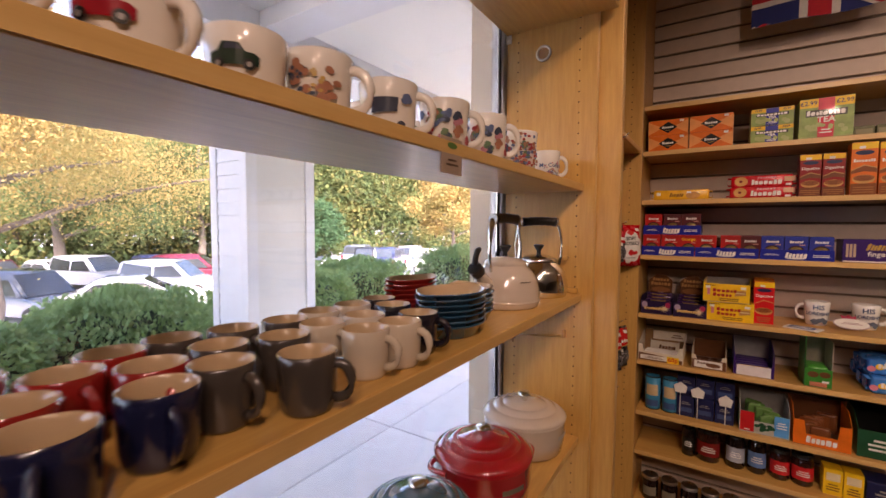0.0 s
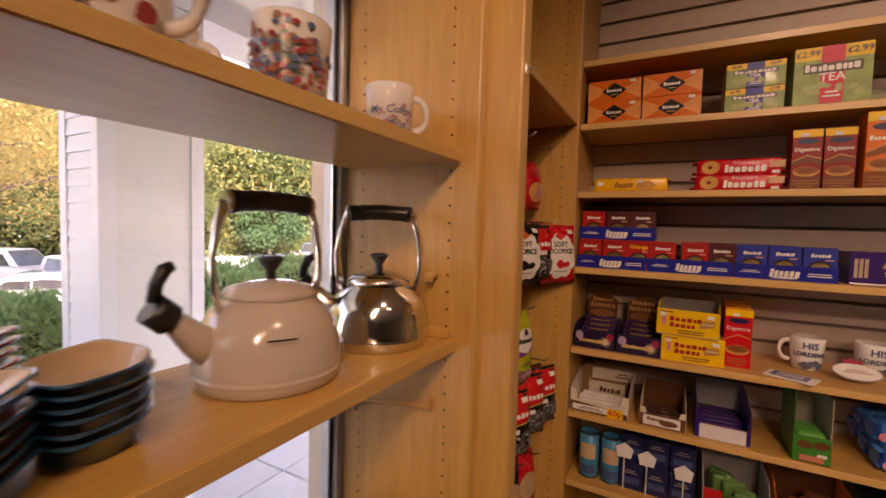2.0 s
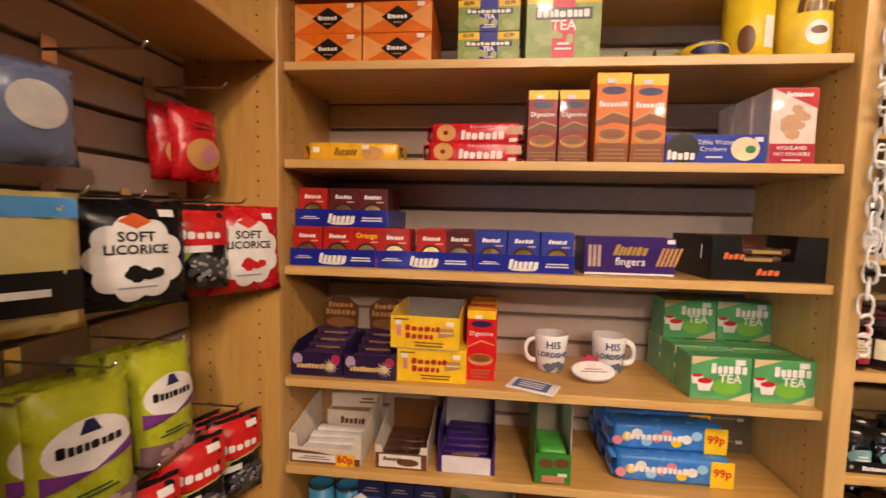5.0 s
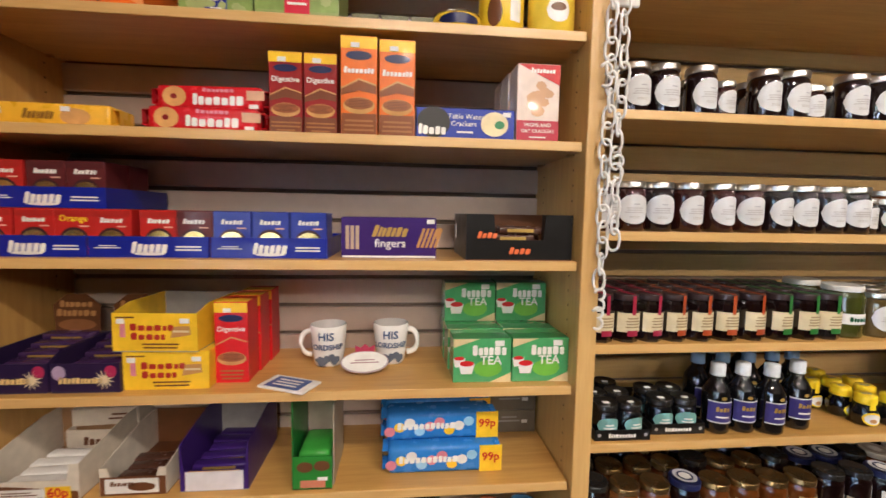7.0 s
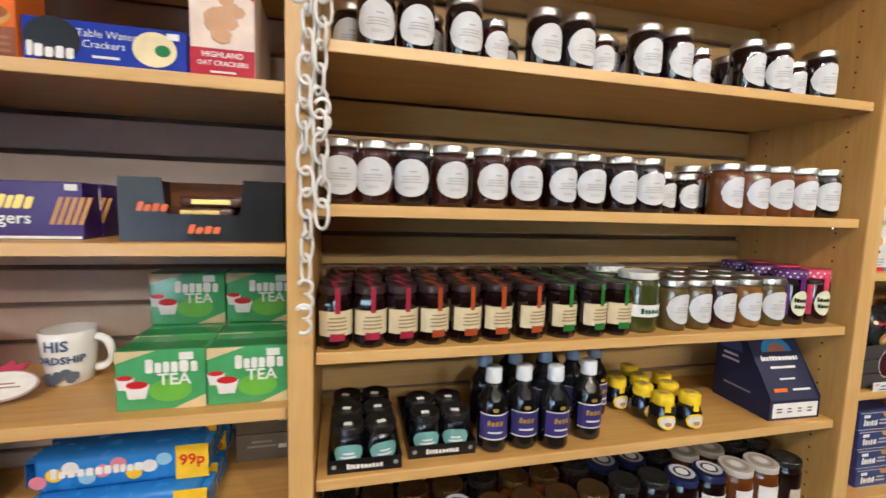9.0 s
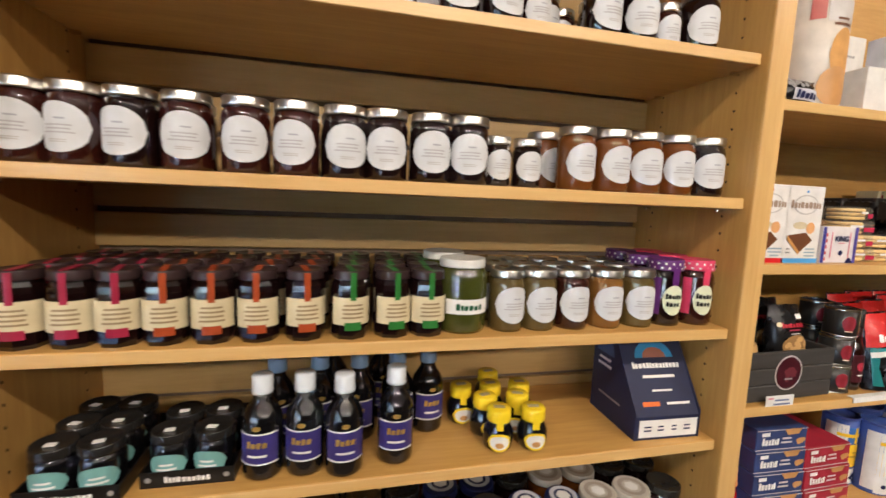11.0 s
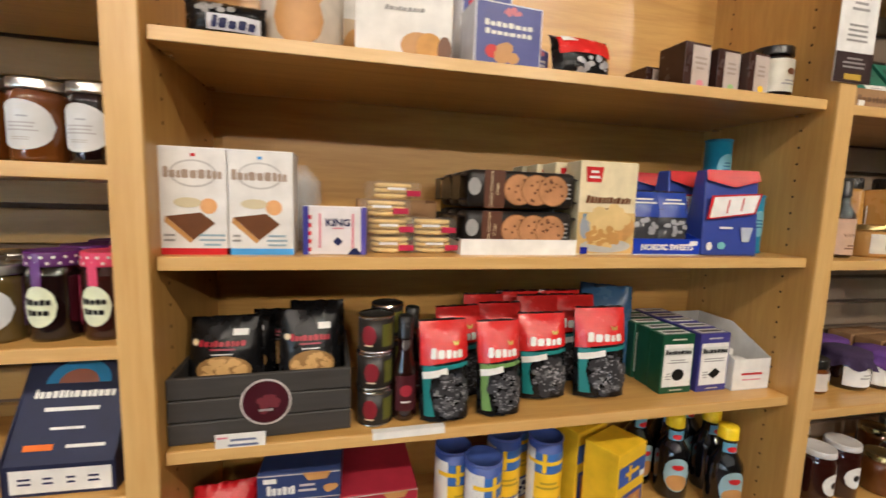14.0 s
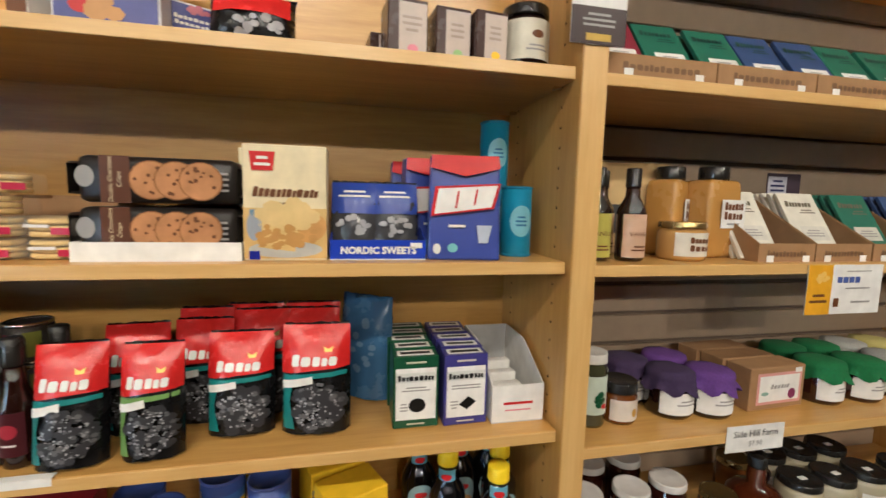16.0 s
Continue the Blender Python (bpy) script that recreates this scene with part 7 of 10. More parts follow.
def pastille_box(at, edge, label, seed, rz=0.0):
    w, h = 0.074, 0.120
    t = carton("pastille_box", label, w, 0.036, h, edge, [("panel_print", rect(0, h * 0.48, w - 0.008, h * 0.72), PAPER, 1), ("logo_plate", rect(0, h * 0.71, w - 0.010, h * 0.13), paint(0.62, 0.62, 0.58), 2), ("logo_bar", wordmark(0, h * 0.71, w * 0.80, h * 0.085, 9, 0, 2), BLACK, 3),
               ("sweet_print", oval(0.002, h * 0.32, 0.014, 0.012) if seed == 1 else poly_front([(-0.012, h * 0.30), (0.002, h * 0.22), (0.018, h * 0.33), (0.004, h * 0.41)]), BLACK, 2), ("small_print", bars(0, h * 0.55, 0.05, 0.010, 2, seed), GREY, 2), ("small_print", bars(-0.02, h * 0.30, 0.014, 0.016, 3, seed), GREY, 2), ("head_print", bars(0.0, h * 0.92, 0.05, 0.007, 1), paint(0.55, 0.52, 0.42), 1), ("foot_print", bars(0, h * 0.06, 0.045, 0.006, 1), paint(0.55, 0.52, 0.42), 1)], at, rz, "pastille boxes", flaps=False)
    part("top_label", box_bm(-w * 0.40, w * 0.40, 0.006, 0.028, h + 0.0002, h + 0.0007), PAPER, t)
    part("top_print", box_bm(-w * 0.33, w * 0.33, 0.011, 0.021, h + 0.0009, h + 0.0012), BLACK, t)
    return t


for j in range(5):
    pastille_box((2.973 + 0.002 * math.sin(j * 2.2), 2.100 + 0.0405 * j, Z[3]), DKGREEN, "white pastille box with green edges", 1, 1.5 * math.sin(j * 1.7))
    pastille_box((3.056 + 0.002 * math.sin(j * 1.4), 2.097 + 0.0405 * j, Z[3]), paint(0.05, 0.045, 0.22), "white pastille box with violet edges", 2, 1.5 * math.cos(j * 2.3))
tray_box("sweets_tray", "nearly empty white card sweets tray", 0.092, 0.19, 0.115, 0.065, PAPER, paint(0.5, 0.5, 0.5, 0.7), (3.146, 2.090, Z[3]), slope=0.5, prints=[("title_print", bars(0.0, 0.034, 0.08, 0.010, 1), RED, 1), ("small_print", bars(0.0, 0.022, 0.07, 0.006, 1), PINK, 1)])
for i in range(3):
    carton("pastille_box", "small white packet inside the card tray", 0.05, 0.02, 0.05 + 0.01 * i, PAPER, [("small_print", bars(0, 0.03, 0.035, 0.012, 2, i), GREY, 1)], (3.14, 2.12 + 0.03 * i, Z[3] + 0.003), 4, "packets in the card tray")
strip = thing("price_strip", "white paper price strip on the shelf edge", "price strip", at=(2.435, 2.051, Z[3] + 0.0012), rz=1)
part("strip_card", box_bm(-0.058, 0.058, 0, 0.012, 0, 0.0012), PAPER, strip)
part("strip_lip", box_bm(-0.058, 0.058, -0.001, 0.0, -0.010, 0.0012), PAPER, strip)

# fourth shelf
pouch("gummy_bag", "glossy red sweet bag on the lower shelf", 0.10, 0.155, 0.06, FOIL_RED, [("star_print", blobs(0, 0.08, 0.03, 0.05, 12, 0.010, 3), paint(0.7, 0.25, 0.06), 1), ("ring_print", blobs(0.0, 0.06, 0.025, 0.03, 6, 0.010, 5), paint(0.35, 0.08, 0.4), 2)], (2.145, 2.125, Z[4] + 0.002), 6, -6, stand=True, seed=11)


def thins_box(at, rz, colour, label):
    w, h = 0.130, 0.046
    return carton("ginger_thins_box", label, w, 0.15, h, paint(*colour), [("logo_bar", wordmark(-0.028, h * 0.42, 0.044, 0.017, 6, 0, 2), PAPER, 1), ("title_print", bars(0.012, h * 0.44, 0.034, 0.018, 2, 3), paint(0.55, 0.5, 0.5), 1), ("biscuit_print", blobs(0.046, h * 0.42, 0.009, 0.007, 6, 0.007, 2), TAN, 1), ("edge_line", rect(0, 0.0015, w, 0.002), paint(0.5, 0.45, 0.45), 1), ("edge_line", rect(0, h - 0.0015, w, 0.002), paint(0.5, 0.45, 0.45), 1), sticker(-0.045, h * 0.8, 0.02, 0.008), ("plate_print", poly_front([(0.004, h), (0.05, h), (0.042, h * 0.72), (0.014, h * 0.70)]), TAN, 1)], at, rz, "ginger thins boxes")


DB, DR = (0.035, 0.055, 0.16), (0.36, 0.025, 0.045)
for lev in range(4):
    thins_box((2.258 + 0.002 * lev, 2.082 + 0.004 * lev, Z[4] + 0.0475 * lev), -2, DB, "navy ginger biscuit box with white frame")
    if lev < 3:
        thins_box((2.393, 2.080 + 0.004 * lev, Z[4] + 0.0475 * lev), 1, DR, "crimson ginger biscuit box with white frame")


def rusk_tin(at, rz):
    r, h = 0.0345, 0.168
    return tin("crumb_canister", "yellow and blue card canister with white base", r, h, paint(0.05, 0.09, 0.32), paint(0.06, 0.09, 0.30), [("yellow_band", wrap(r, 0.075, 0.05, 0.028, "rect"), YELLOW), ("flag_print", wrap(r, 0.125, 0.05, 0.020, "rect"), paint(0.05, 0.15, 0.45)), ("flag_cross", wrap(r, 0.125, 0.05, 0.004, "rect", lift=0.001), YELLOW), ("flag_cross", wrap(r, 0.125, 0.004, 0.020, "rect", nx=3, lift=0.001, rot=-0.3), YELLOW), ("base_band", wrap(r, 0.022, 0.05, 0.02, "rect"), WHITE), ("base_print", bend(blobs(0, 0.022, 0.035, 0.012, 12, 0.006, 2), r, 0, 0.0014), NAVY), ("white_panel", wrap(r, 0.08, 0.022, 0.07, "rect", rot=-1.5), PAPER), ("title_print", bend(bars(0.0, 0.078, 0.05, 0.02, 2), r, 0, 0.0014), paint(0.45, 0.3, 0.03))], at, rz, "crumb canisters")


rt = rusk_tin((2.540, 2.165, Z[4]), 20)
repeat(rt, [(2.586, 2.118, Z[4], 35), (2.655, 2.19, Z[4], 0), (2.735, 2.165, Z[4], -10), (2.70, 2.245, Z[4], 0)])
yb = carton("meatball_mix_box", "tall yellow box with blue flag panel", 0.10, 0.075, 0.165, YELLOW, [("flag_panel", rect(0, 0.118, 0.096, 0.040), paint(0.03, 0.09, 0.36), 1), ("flag_cross", rect(0, 0.118, 0.05, 0.008), YELLOW, 2), ("flag_cross", rect(-0.008, 0.118, 0.009, 0.032), YELLOW, 2), ("food_frame", rect(0, 0.042, 0.088, 0.07), paint(0.03, 0.06, 0.3), 1), ("food_print", rect(0, 0.042, 0.07, 0.054), paint(0.50, 0.20, 0.06), 2), ("food_detail", blobs(0, 0.042, 0.024, 0.018, 14, 0.008, 3), paint(0.6, 0.35, 0.12), 3), sticker(0.034, 0.105, 0.018, 0.012)], (2.885, 2.092, Z[4]), 24, "yellow mix boxes")
repeat(yb, [(2.850, 2.175, Z[4], 22), (2.835, 2.245, Z[4], 8)])


def syrup(at, rz):
    r, h = 0.034, 0.185
    return bottle("syrup_bottle", "dark syrup bottle with yellow cap and pictured label", r, h, GLASS_DARK, YLID, [("neck_label", wrap(r * 0.47, 0.140, 0.016, 0.013, "rect", lift=0.002), paint(0.15, 0.4, 0.55)), ("neck_patch", bend(oval(0, 0.140, 0.009, 0.006), r * 0.47, 0, 0.003), RED), ("bottle_label", wrap(r, 0.062, 0.028, 0.038, "oval"), paint(0.30, 0.45, 0.50)), ("picture_print", wrap(r, 0.045, 0.022, 0.018, "oval", lift=0.0012), TAN), ("logo_patch", bend(oval(0, 0.080, 0.012, 0.006), r, 0, 0.0018), RED)], at, rz, "yellow-capped syrup bottles", neck_r=0.46, neck_at=0.62, cap_h=0.024, cap_r=0.56)


sy = syrup((3.122, 2.105, Z[4]), -12)
repeat(sy, [(3.045, 2.165, Z[4], -20), (3.148, 2.172, Z[4], 8), (3.085, 2.235, Z[4], 0), (3.15, 2.245, Z[4], 0), (3.00, 2.225, Z[4], 0)])

# ---- maple goods and chocolate bay ----
Z = SH4


def bar_box(name, label, at, w, bar_mats, seed, group, white=False):
    """A kraft tray with raked sides holding flat chocolate bars that lean back."""
    tray_box(name, label, w, 0.22, 0.085 if not white else 0.135, 0.034, KRAFT, KRAFT, at, 0, group, [("logo_bar", wordmark(0, 0.016, w * 0.7, 0.012, 12, 0, seed), paint(0.18, 0.10, 0.05), 1), ("price_sticker", rect(-w * 0.3, 0.006, 0.016, 0.012), PAPER, 2), ("price_sticker", rect(w * 0.34, 0.006, 0.016, 0.012), PAPER, 2)], slope=0.75)


def flat_bar(at, material, tilt, rz, label, white=False):
    w, h = 0.088, 0.150
    t = thing("chocolate_bar", label, "chocolate bar", "flat chocolate bars", at, rz)
    t.matrix_basis = pose(*at, tilt, 0, rz)
    part("wrapper", box_bm(-w / 2, w / 2, 0, 0.008, 0, h, 0.001), material, t)
    ink = paint(0.16, 0.14, 0.10) if white else paint(0.02, 0.06, 0.05)
    stick(t, 0.0, [("logo_bar", wordmark(-0.004, h * 0.82, w * 0.72, 0.014, 8, 0.2, 2), ink, 1), ("sub_print", bars(0.01, h * 0.70, w * 0.45, 0.012, 2), ink, 1), ("name_label", rect(0.004, h * 0.36, w * 0.66, 0.032), PAPER if not white else paint(0.6, 0.58, 0.52), 1), ("small_print", bars(0.004, h * 0.36, w * 0.5, 0.018, 3), GREY, 2)])
    return t


BG, BB, BW, BR_ = paint(0.03, 0.15, 0.10), paint(0.045, 0.08, 0.20), paint(0.68, 0.65, 0.56), paint(0.22, 0.03, 0.05)
for k in range(4):
    bar_box("bar_tray", "brown card tray of chocolate bars with price stickers", (3.354 + 0.206 * k, 2.062, Z[1]), 0.203, None, k, "brown bar trays")
cols = ((BR_, BG), (BG, BB), (BB, BG), (BG, BB))
for k in range(4):
    for s in (0, 1):
        m = cols[k][s]
        base = None
        for j in range(4):
            x = 3.354 + 0.206 * k - 0.048 + 0.096 * s
            p = pose(x + 0.003 * j, 2.078 + 0.024 * j, Z[1] + 0.006, -36, 0, -2)
            if base is None:
                base = flat_bar((0, 0, 0), m, 0, 0, "flat chocolate bar leaning in a brown tray, " + {BR_: "dark red", BG: "dark green", BB: "slate blue"}[m] + " wrapper")
                base.matrix_basis = p
            else:
                copy_thing(base, p)
sgn = thing("hanging_sign", "white and dark brown card sign fixed to the upright", "sign", at=(3.221, FRONT - 0.016, Z[1] + 0.030))
part("card", box_bm(-0.044, 0.044, 0, 0.0015, 0, 0.19), PAPER, sgn)
stick(sgn, 0.0, [("foot_print", rect(0, 0.026, 0.088, 0.052), paint(0.035, 0.018, 0.018), 1), ("gold_patch", rect(0.0, 0.010, 0.04, 0.010), paint(0.5, 0.33, 0.04), 2), ("small_print", bars(0, 0.034, 0.056, 0.022, 3), GREY, 2), ("small_print", bars(0, 0.085, 0.05, 0.034, 4, 5), GREY, 1), ("small_print", bars(0, 0.145, 0.05, 0.05, 5, 7), GREY, 1)])

# second shelf
VAN = jam_mat("vanilla_extract", (0.018, 0.008, 0.006))


def vanilla(at, rz, labc, label):
    r, h = 0.0245, 0.160
    return bottle("extract_bottle", label, r, h, VAN, LID_BLACK, [("bottle_label", wrap(r, 0.045, 0.030, 0.037, "rect"), labc), ("lettering", bend(shift(letters("VANILLA", 0.0105), 0.002, 0.048), r, 0, 0.0014), BROWN), ("small_print", bend(bars(0, 0.024, 0.032, 0.012, 2), r, 0, 0.0014), BROWN)], at, rz, "extract bottles", neck_r=0.46, neck_at=0.60, cap_h=0.030, cap_r=0.52)


vanilla((3.285, 2.112, Z[2]), -4, paint(0.46, 0.42, 0.09), "dark extract bottle with mustard yellow label")
vanilla((3.347, 2.104, Z[2]), 6, paint(0.60, 0.40, 0.28), "dark extract bottle with peach label")
vanilla((3.325, 2.165, Z[2]), 20, paint(0.60, 0.40, 0.28), "dark extract bottle behind two others")
kb = pouch("coffee_bag", "kraft paper bag with dark band", 0.165, 0.185, 0.05, paint(0.56, 0.40, 0.19, 0.8), [("dark_band", rect(0.01, 0.068, 0.15, 0.058), paint(0.035, 0.038, 0.042), 1), ("small_print", bars(0.04, 0.135, 0.05, 0.01, 1), BROWN, 1)], (3.445, 2.235, Z[2] + 0.001), -4, -3, seed=4, stand=True)


def maple_jug(at, rz):
    t = thing("maple_cream_jug", "square plastic jug of maple cream with black cap", "jug", "maple cream jugs", at, rz)
    MC = mat("maple_cream", (0.46, 0.24, 0.06), 0.25, vary=0.08, scale=15, coat=0.4)
    w, h = 0.096, 0.150
    bm = box_bm(-w / 2, w / 2, -0.036, 0.036, 0, h, 0.012, 3)
    for v in bm.verts:
        if v.co.z > h * 0.85:
            v.co.x *= 0.9
            v.co.y *= 0.85
    part("jug_body", smooth(bm), MC, t)
    part("cap", lathe([(0, h), (0.026, h), (0.027, h + 0.003), (0.0265, h + 0.024), (0.024, h + 0.026), (0, h + 0.026)], 20), LID_BLACK, t)
    part("jug_label", box_bm(-0.018, 0.045, -0.0372, -0.0366, 0.058, 0.112), PAPER, t)
    for nm, bm2, m in (("logo_bar", wordmark(0.014, 0.100, 0.05, 0.015, 6, 0, 2), BROWN), ("logo_bar", wordmark(0.014, 0.082, 0.05, 0.015, 5, 0, 3), BROWN), ("small_print", bars(0.014, 0.066, 0.05, 0.008, 1), GREY)):
        stick(t, -0.0372, [(nm, bm2, m, 1)])
    return t


mj = maple_jug((3.568, 2.165, Z[2]), 8)
repeat(mj, [(3.50, 2.20, Z[2], 30)])
jar("maple_cream_jar", "low glass jar of maple cream with gold lid", 0.042, 0.070, mat("maple_cream_jar_fill", (0.50, 0.27, 0.08), 0.12, vary=0.1, coat=0.6), mat("brass_lid", (0.55, 0.40, 0.16), 0.25, 0.9), [("jar_label", wrap(0.042, 0.030, 0.04, 0.021, "rect"), paint(0.66, 0.62, 0.52)), ("logo_bar", bend(wordmark(0.008, 0.038, 0.046, 0.011, 6, 0), 0.042, 0, 0.0014), BROWN), ("logo_bar", bend(wordmark(0.008, 0.024, 0.046, 0.011, 5, 0, 3), 0.042, 0, 0.0014), BROWN)], (3.470, 2.125, Z[2]), 0, lid_h=0.012)
for k, (x, w) in enumerate(((3.655, 0.128), (3.79, 0.135), (3.93, 0.135), (4.07, 0.135), (4.21, 0.135))):
    bar_box("bar_tray", "tall brown card tray of white chocolate bars", (x, 2.075, Z[2]), w, None, k + 5, "tall brown bar trays", True)
    base = None
    for j in range(2 if k == 0 else 6):
        p = pose(x + (-0.01 if k else -0.028) + 0.001 * j, 2.100 + 0.016 * j, Z[2] + 0.004, -32, 0, -3)
        if base is None:
            base = flat_bar((0, 0, 0), BW if k < 2 else (BB, BW, BG)[k % 3], 0, 0, "flat chocolate bar in pale wrapper leaning in a tray", True)
            base.matrix_basis = p
        else:
            copy_thing(base, p)
lf = thing("leaflet", "small dark leaflet card standing behind chocolate bars", "card", at=(3.80, 2.215, Z[2] + 0.115))
part("card", box_bm(-0.045, 0.045, 0, 0.001, -0.10, 0.06), paint(0.05, 0.035, 0.05), lf)
stick(lf, 0.0, [("panel_print", rect(-0.018, 0.028, 0.05, 0.05), paint(0.42, 0.42, 0.48), 1), ("small_print", bars(-0.018, 0.028, 0.04, 0.04, 4), NAVY, 2)])
ys = thing("award_card", "orange and white award card hung on the shelf edge", "sign", at=(3.762, FRONT - 0.0015, Z[2] - 0.094))
part("card", box_bm(-0.088, 0.088, 0, 0.001, 0, 0.092), PAPER, ys)
stick(ys, 0.0, [("orange_panel", rect(-0.060, 0.046, 0.056, 0.092), paint(0.72, 0.36, 0.015), 1), ("title_print", bars(-0.060, 0.030, 0.042, 0.022, 2), BROWN, 2), ("leaf_print", blobs(-0.06, 0.068, 0.016, 0.008, 8, 0.006, 2), paint(0.75, 0.48, 0.12), 2), ("small_print", bars(0.03, 0.080, 0.09, 0.004, 1), GREY, 1), ("small_print", bars(0.03, 0.048, 0.09, 0.006, 1), GREY, 1), ("small_print", bars(0.04, 0.022, 0.07, 0.008, 1), GREY, 1), ("badge_print", rect(-0.018, 0.022, 0.012, 0.016), BROWN, 1)] + [("badge_print", rect(-0.014 + 0.014 * k, 0.064, 0.011, 0.011), paint(0.08, 0.12, 0.36), 1) for k in range(4)])

# third shelf: jars with cloth lids
jar("salsa_jar", "tall dark pickle jar with white lid", 0.0285, 0.138, jam_mat("dill_pickle", (0.05, 0.05, 0.025)), paint(0.60, 0.58, 0.55, 0.35), [("jar_label", wrap(0.0285, 0.062, 0.026, 0.036, "rect"), paint(0.52, 0.60, 0.52)), ("leaf_print", bend(blobs(0, 0.055, 0.010, 0.012, 10, 0.006, 2), 0.0285, 0, 0.0014), DKGREEN), ("berry_print", bend(oval(0.012, 0.042, 0.006, 0.005), 0.0285, 0, 0.002), RED)], (3.308, 2.135, Z[3]), 0, lid_h=0.018)
jar("mustard_jar", "small jar with black lid and round emblem", 0.034, 0.078, JAM_AMBER, LID_BLACK, [("jar_label", wrap(0.034, 0.028, 0.034, 0.020, "rect"), paint(0.62, 0.56, 0.50)), ("label_print", bend(oval(0.012, 0.024, 0.006, 0.008), 0.034, 0, 0.0014), GOLD)], (3.372, 2.140, Z[3]), 0, lid_h=0.020)
CLP, CLV, CLG, CLC = [mat(n, c, 0.9, vary=0.15, scale=200, bump=0.4) for n, c in (("dark_plum_cloth", (0.04, 0.022, 0.07)), ("violet_cloth", (0.11, 0.04, 0.22)), ("green_cloth", (0.012, 0.15, 0.045)), ("gingham_cloth", (0.35, 0.35, 0.33)))]


def cloth_jar(cloth, content, label, at, rz):
    r, h = 0.045, 0.088
    t = jar("fruit_spread_jar", label, r, h - 0.006, content, LID_SILVER, [("jar_label", wrap(r, 0.032, 0.046, 0.022, "rect"), PAPER), ("label_print", bend(bars(0.008, 0.034, 0.05, 0.014, 2), r, 0, 0.0014), GREY)], at, rz, "jars with cloth lid covers", lid_h=0.014)
    bm = bmesh.new()
    n = 36
    rings = []
    for rr, z, wv in ((0.0, h + 0.001, 0), (r * 0.55, h + 0.001, 0), (r * 0.97, h - 0.002, 0.0005), (r * 1.02, h - 0.012, 0.001), (r * 1.0, h - 0.018, 0.001), (r * 1.12, h - 0.026, 0.004), (r * 1.16, h - 0.034, 0.007)):
        if rr == 0:
            rings.append([bm.verts.new((0, 0, z))] * n)
        else:
            rings.append([bm.verts.new(((rr + wv * math.sin(9 * 2 * math.pi * i / n)) * math.cos(2 * math.pi * i / n), (rr + wv * math.sin(9 * 2 * math.pi * i / n)) * math.sin(2 * math.pi * i / n), z + wv * math.sin(7 * 2 * math.pi * i / n + 1))) for i in range(n)])
    for a, b in zip(rings, rings[1:]):
        for i in range(n):
            j = (i + 1) % n
            f = bm.faces.new((a[0], b[i], b[j]) if a[0] is a[1] else (a[i], b[i], b[j], a[j]))
            f.smooth = True
    part("cloth_cover", bm, cloth, t)
    return t


cj = {k: cloth_jar(c, m, l, (0, 0, 0), 0) for k, c, m, l in (("p", CLP, JAM_DARK, "fruit spread jar with dark plum cloth cover"), ("v", CLV, JAM_DARK, "fruit spread jar with violet cloth cover"), ("g", CLG, JAM_RED, "fruit spread jar with green cloth cover"), ("c", CLC, JAM_RED, "fruit spread jar with checked cloth cover"), ("y", mat("yellow_cloth", (0.48, 0.42, 0.14), 0.9, bump=0.4, scale=200), JAM_GOLD, "jar with pale yellow cloth cover"))}
strew(cj, [("p", 3.492, 2.150, Z[3], 0), ("v", 3.572, 2.138, Z[3], -6), ("p", 3.442, 2.222, Z[3], 8), ("v", 3.545, 2.232, Z[3], 3), ("p", 3.38, 2.26, Z[3], 0), ("c", 3.335, 2.205, Z[3], 0), ("g", 3.866, 2.148, Z[3], 5), ("g", 3.965, 2.142, Z[3], -4), ("g", 3.88, 2.24, Z[3], 0), ("g", 3.975, 2.238, Z[3], 0), ("c", 4.065, 2.150, Z[3], 0), ("c", 4.07, 2.245, Z[3], 0), ("y", 4.16, 2.15, Z[3], 0), ("y", 4.165, 2.245, Z[3], 0), ("g", 4.26, 2.15, Z[3], 0)])
fb2 = carton("preserve_carton", "brown card gift carton with pink-edged label", 0.145, 0.055, 0.088, KRAFT, [("label_edge", rect(0.004, 0.044, 0.118, 0.066), paint(0.62, 0.30, 0.28), 1), ("paper_label", rect(0.004, 0.044, 0.106, 0.054), PAPER, 2), ("logo_bar", wordmark(0.004, 0.048, 0.05, 0.010, 6, 0.3, 2), GREY, 3), ("fruit_print", oval(0.038, 0.030, 0.010, 0.011), paint(0.20, 0.03, 0.10), 3), ("leaf_print", oval(-0.034, 0.034, 0.010, 0.004), paint(0.2, 0.35, 0.3), 3), sticker(0.05, 0.080, 0.018, 0.010)], (3.722, 2.118, Z[3]), 3, "brown gift cartons")
repeat(fb2, [(3.712, 2.176, Z[3], 3), (3.703, 2.234, Z[3], 2)])
sh = thing("price_tag", "handwritten white price card on the shelf edge", "price tag", at=(3.597, FRONT - 0.001, Z[3] - 0.037))
part("tag_card", box_bm(-0.064, 0.064, 0, 0.001, 0, 0.050), PAPER, sh)
stick(sh, 0.0, [("lettering", shift(letters("Side Hill Farm", 0.0175), 0, 0.034), BLACK, 1), ("lettering", shift(letters("$7.98", 0.014), 0, 0.015), GREY, 1)])
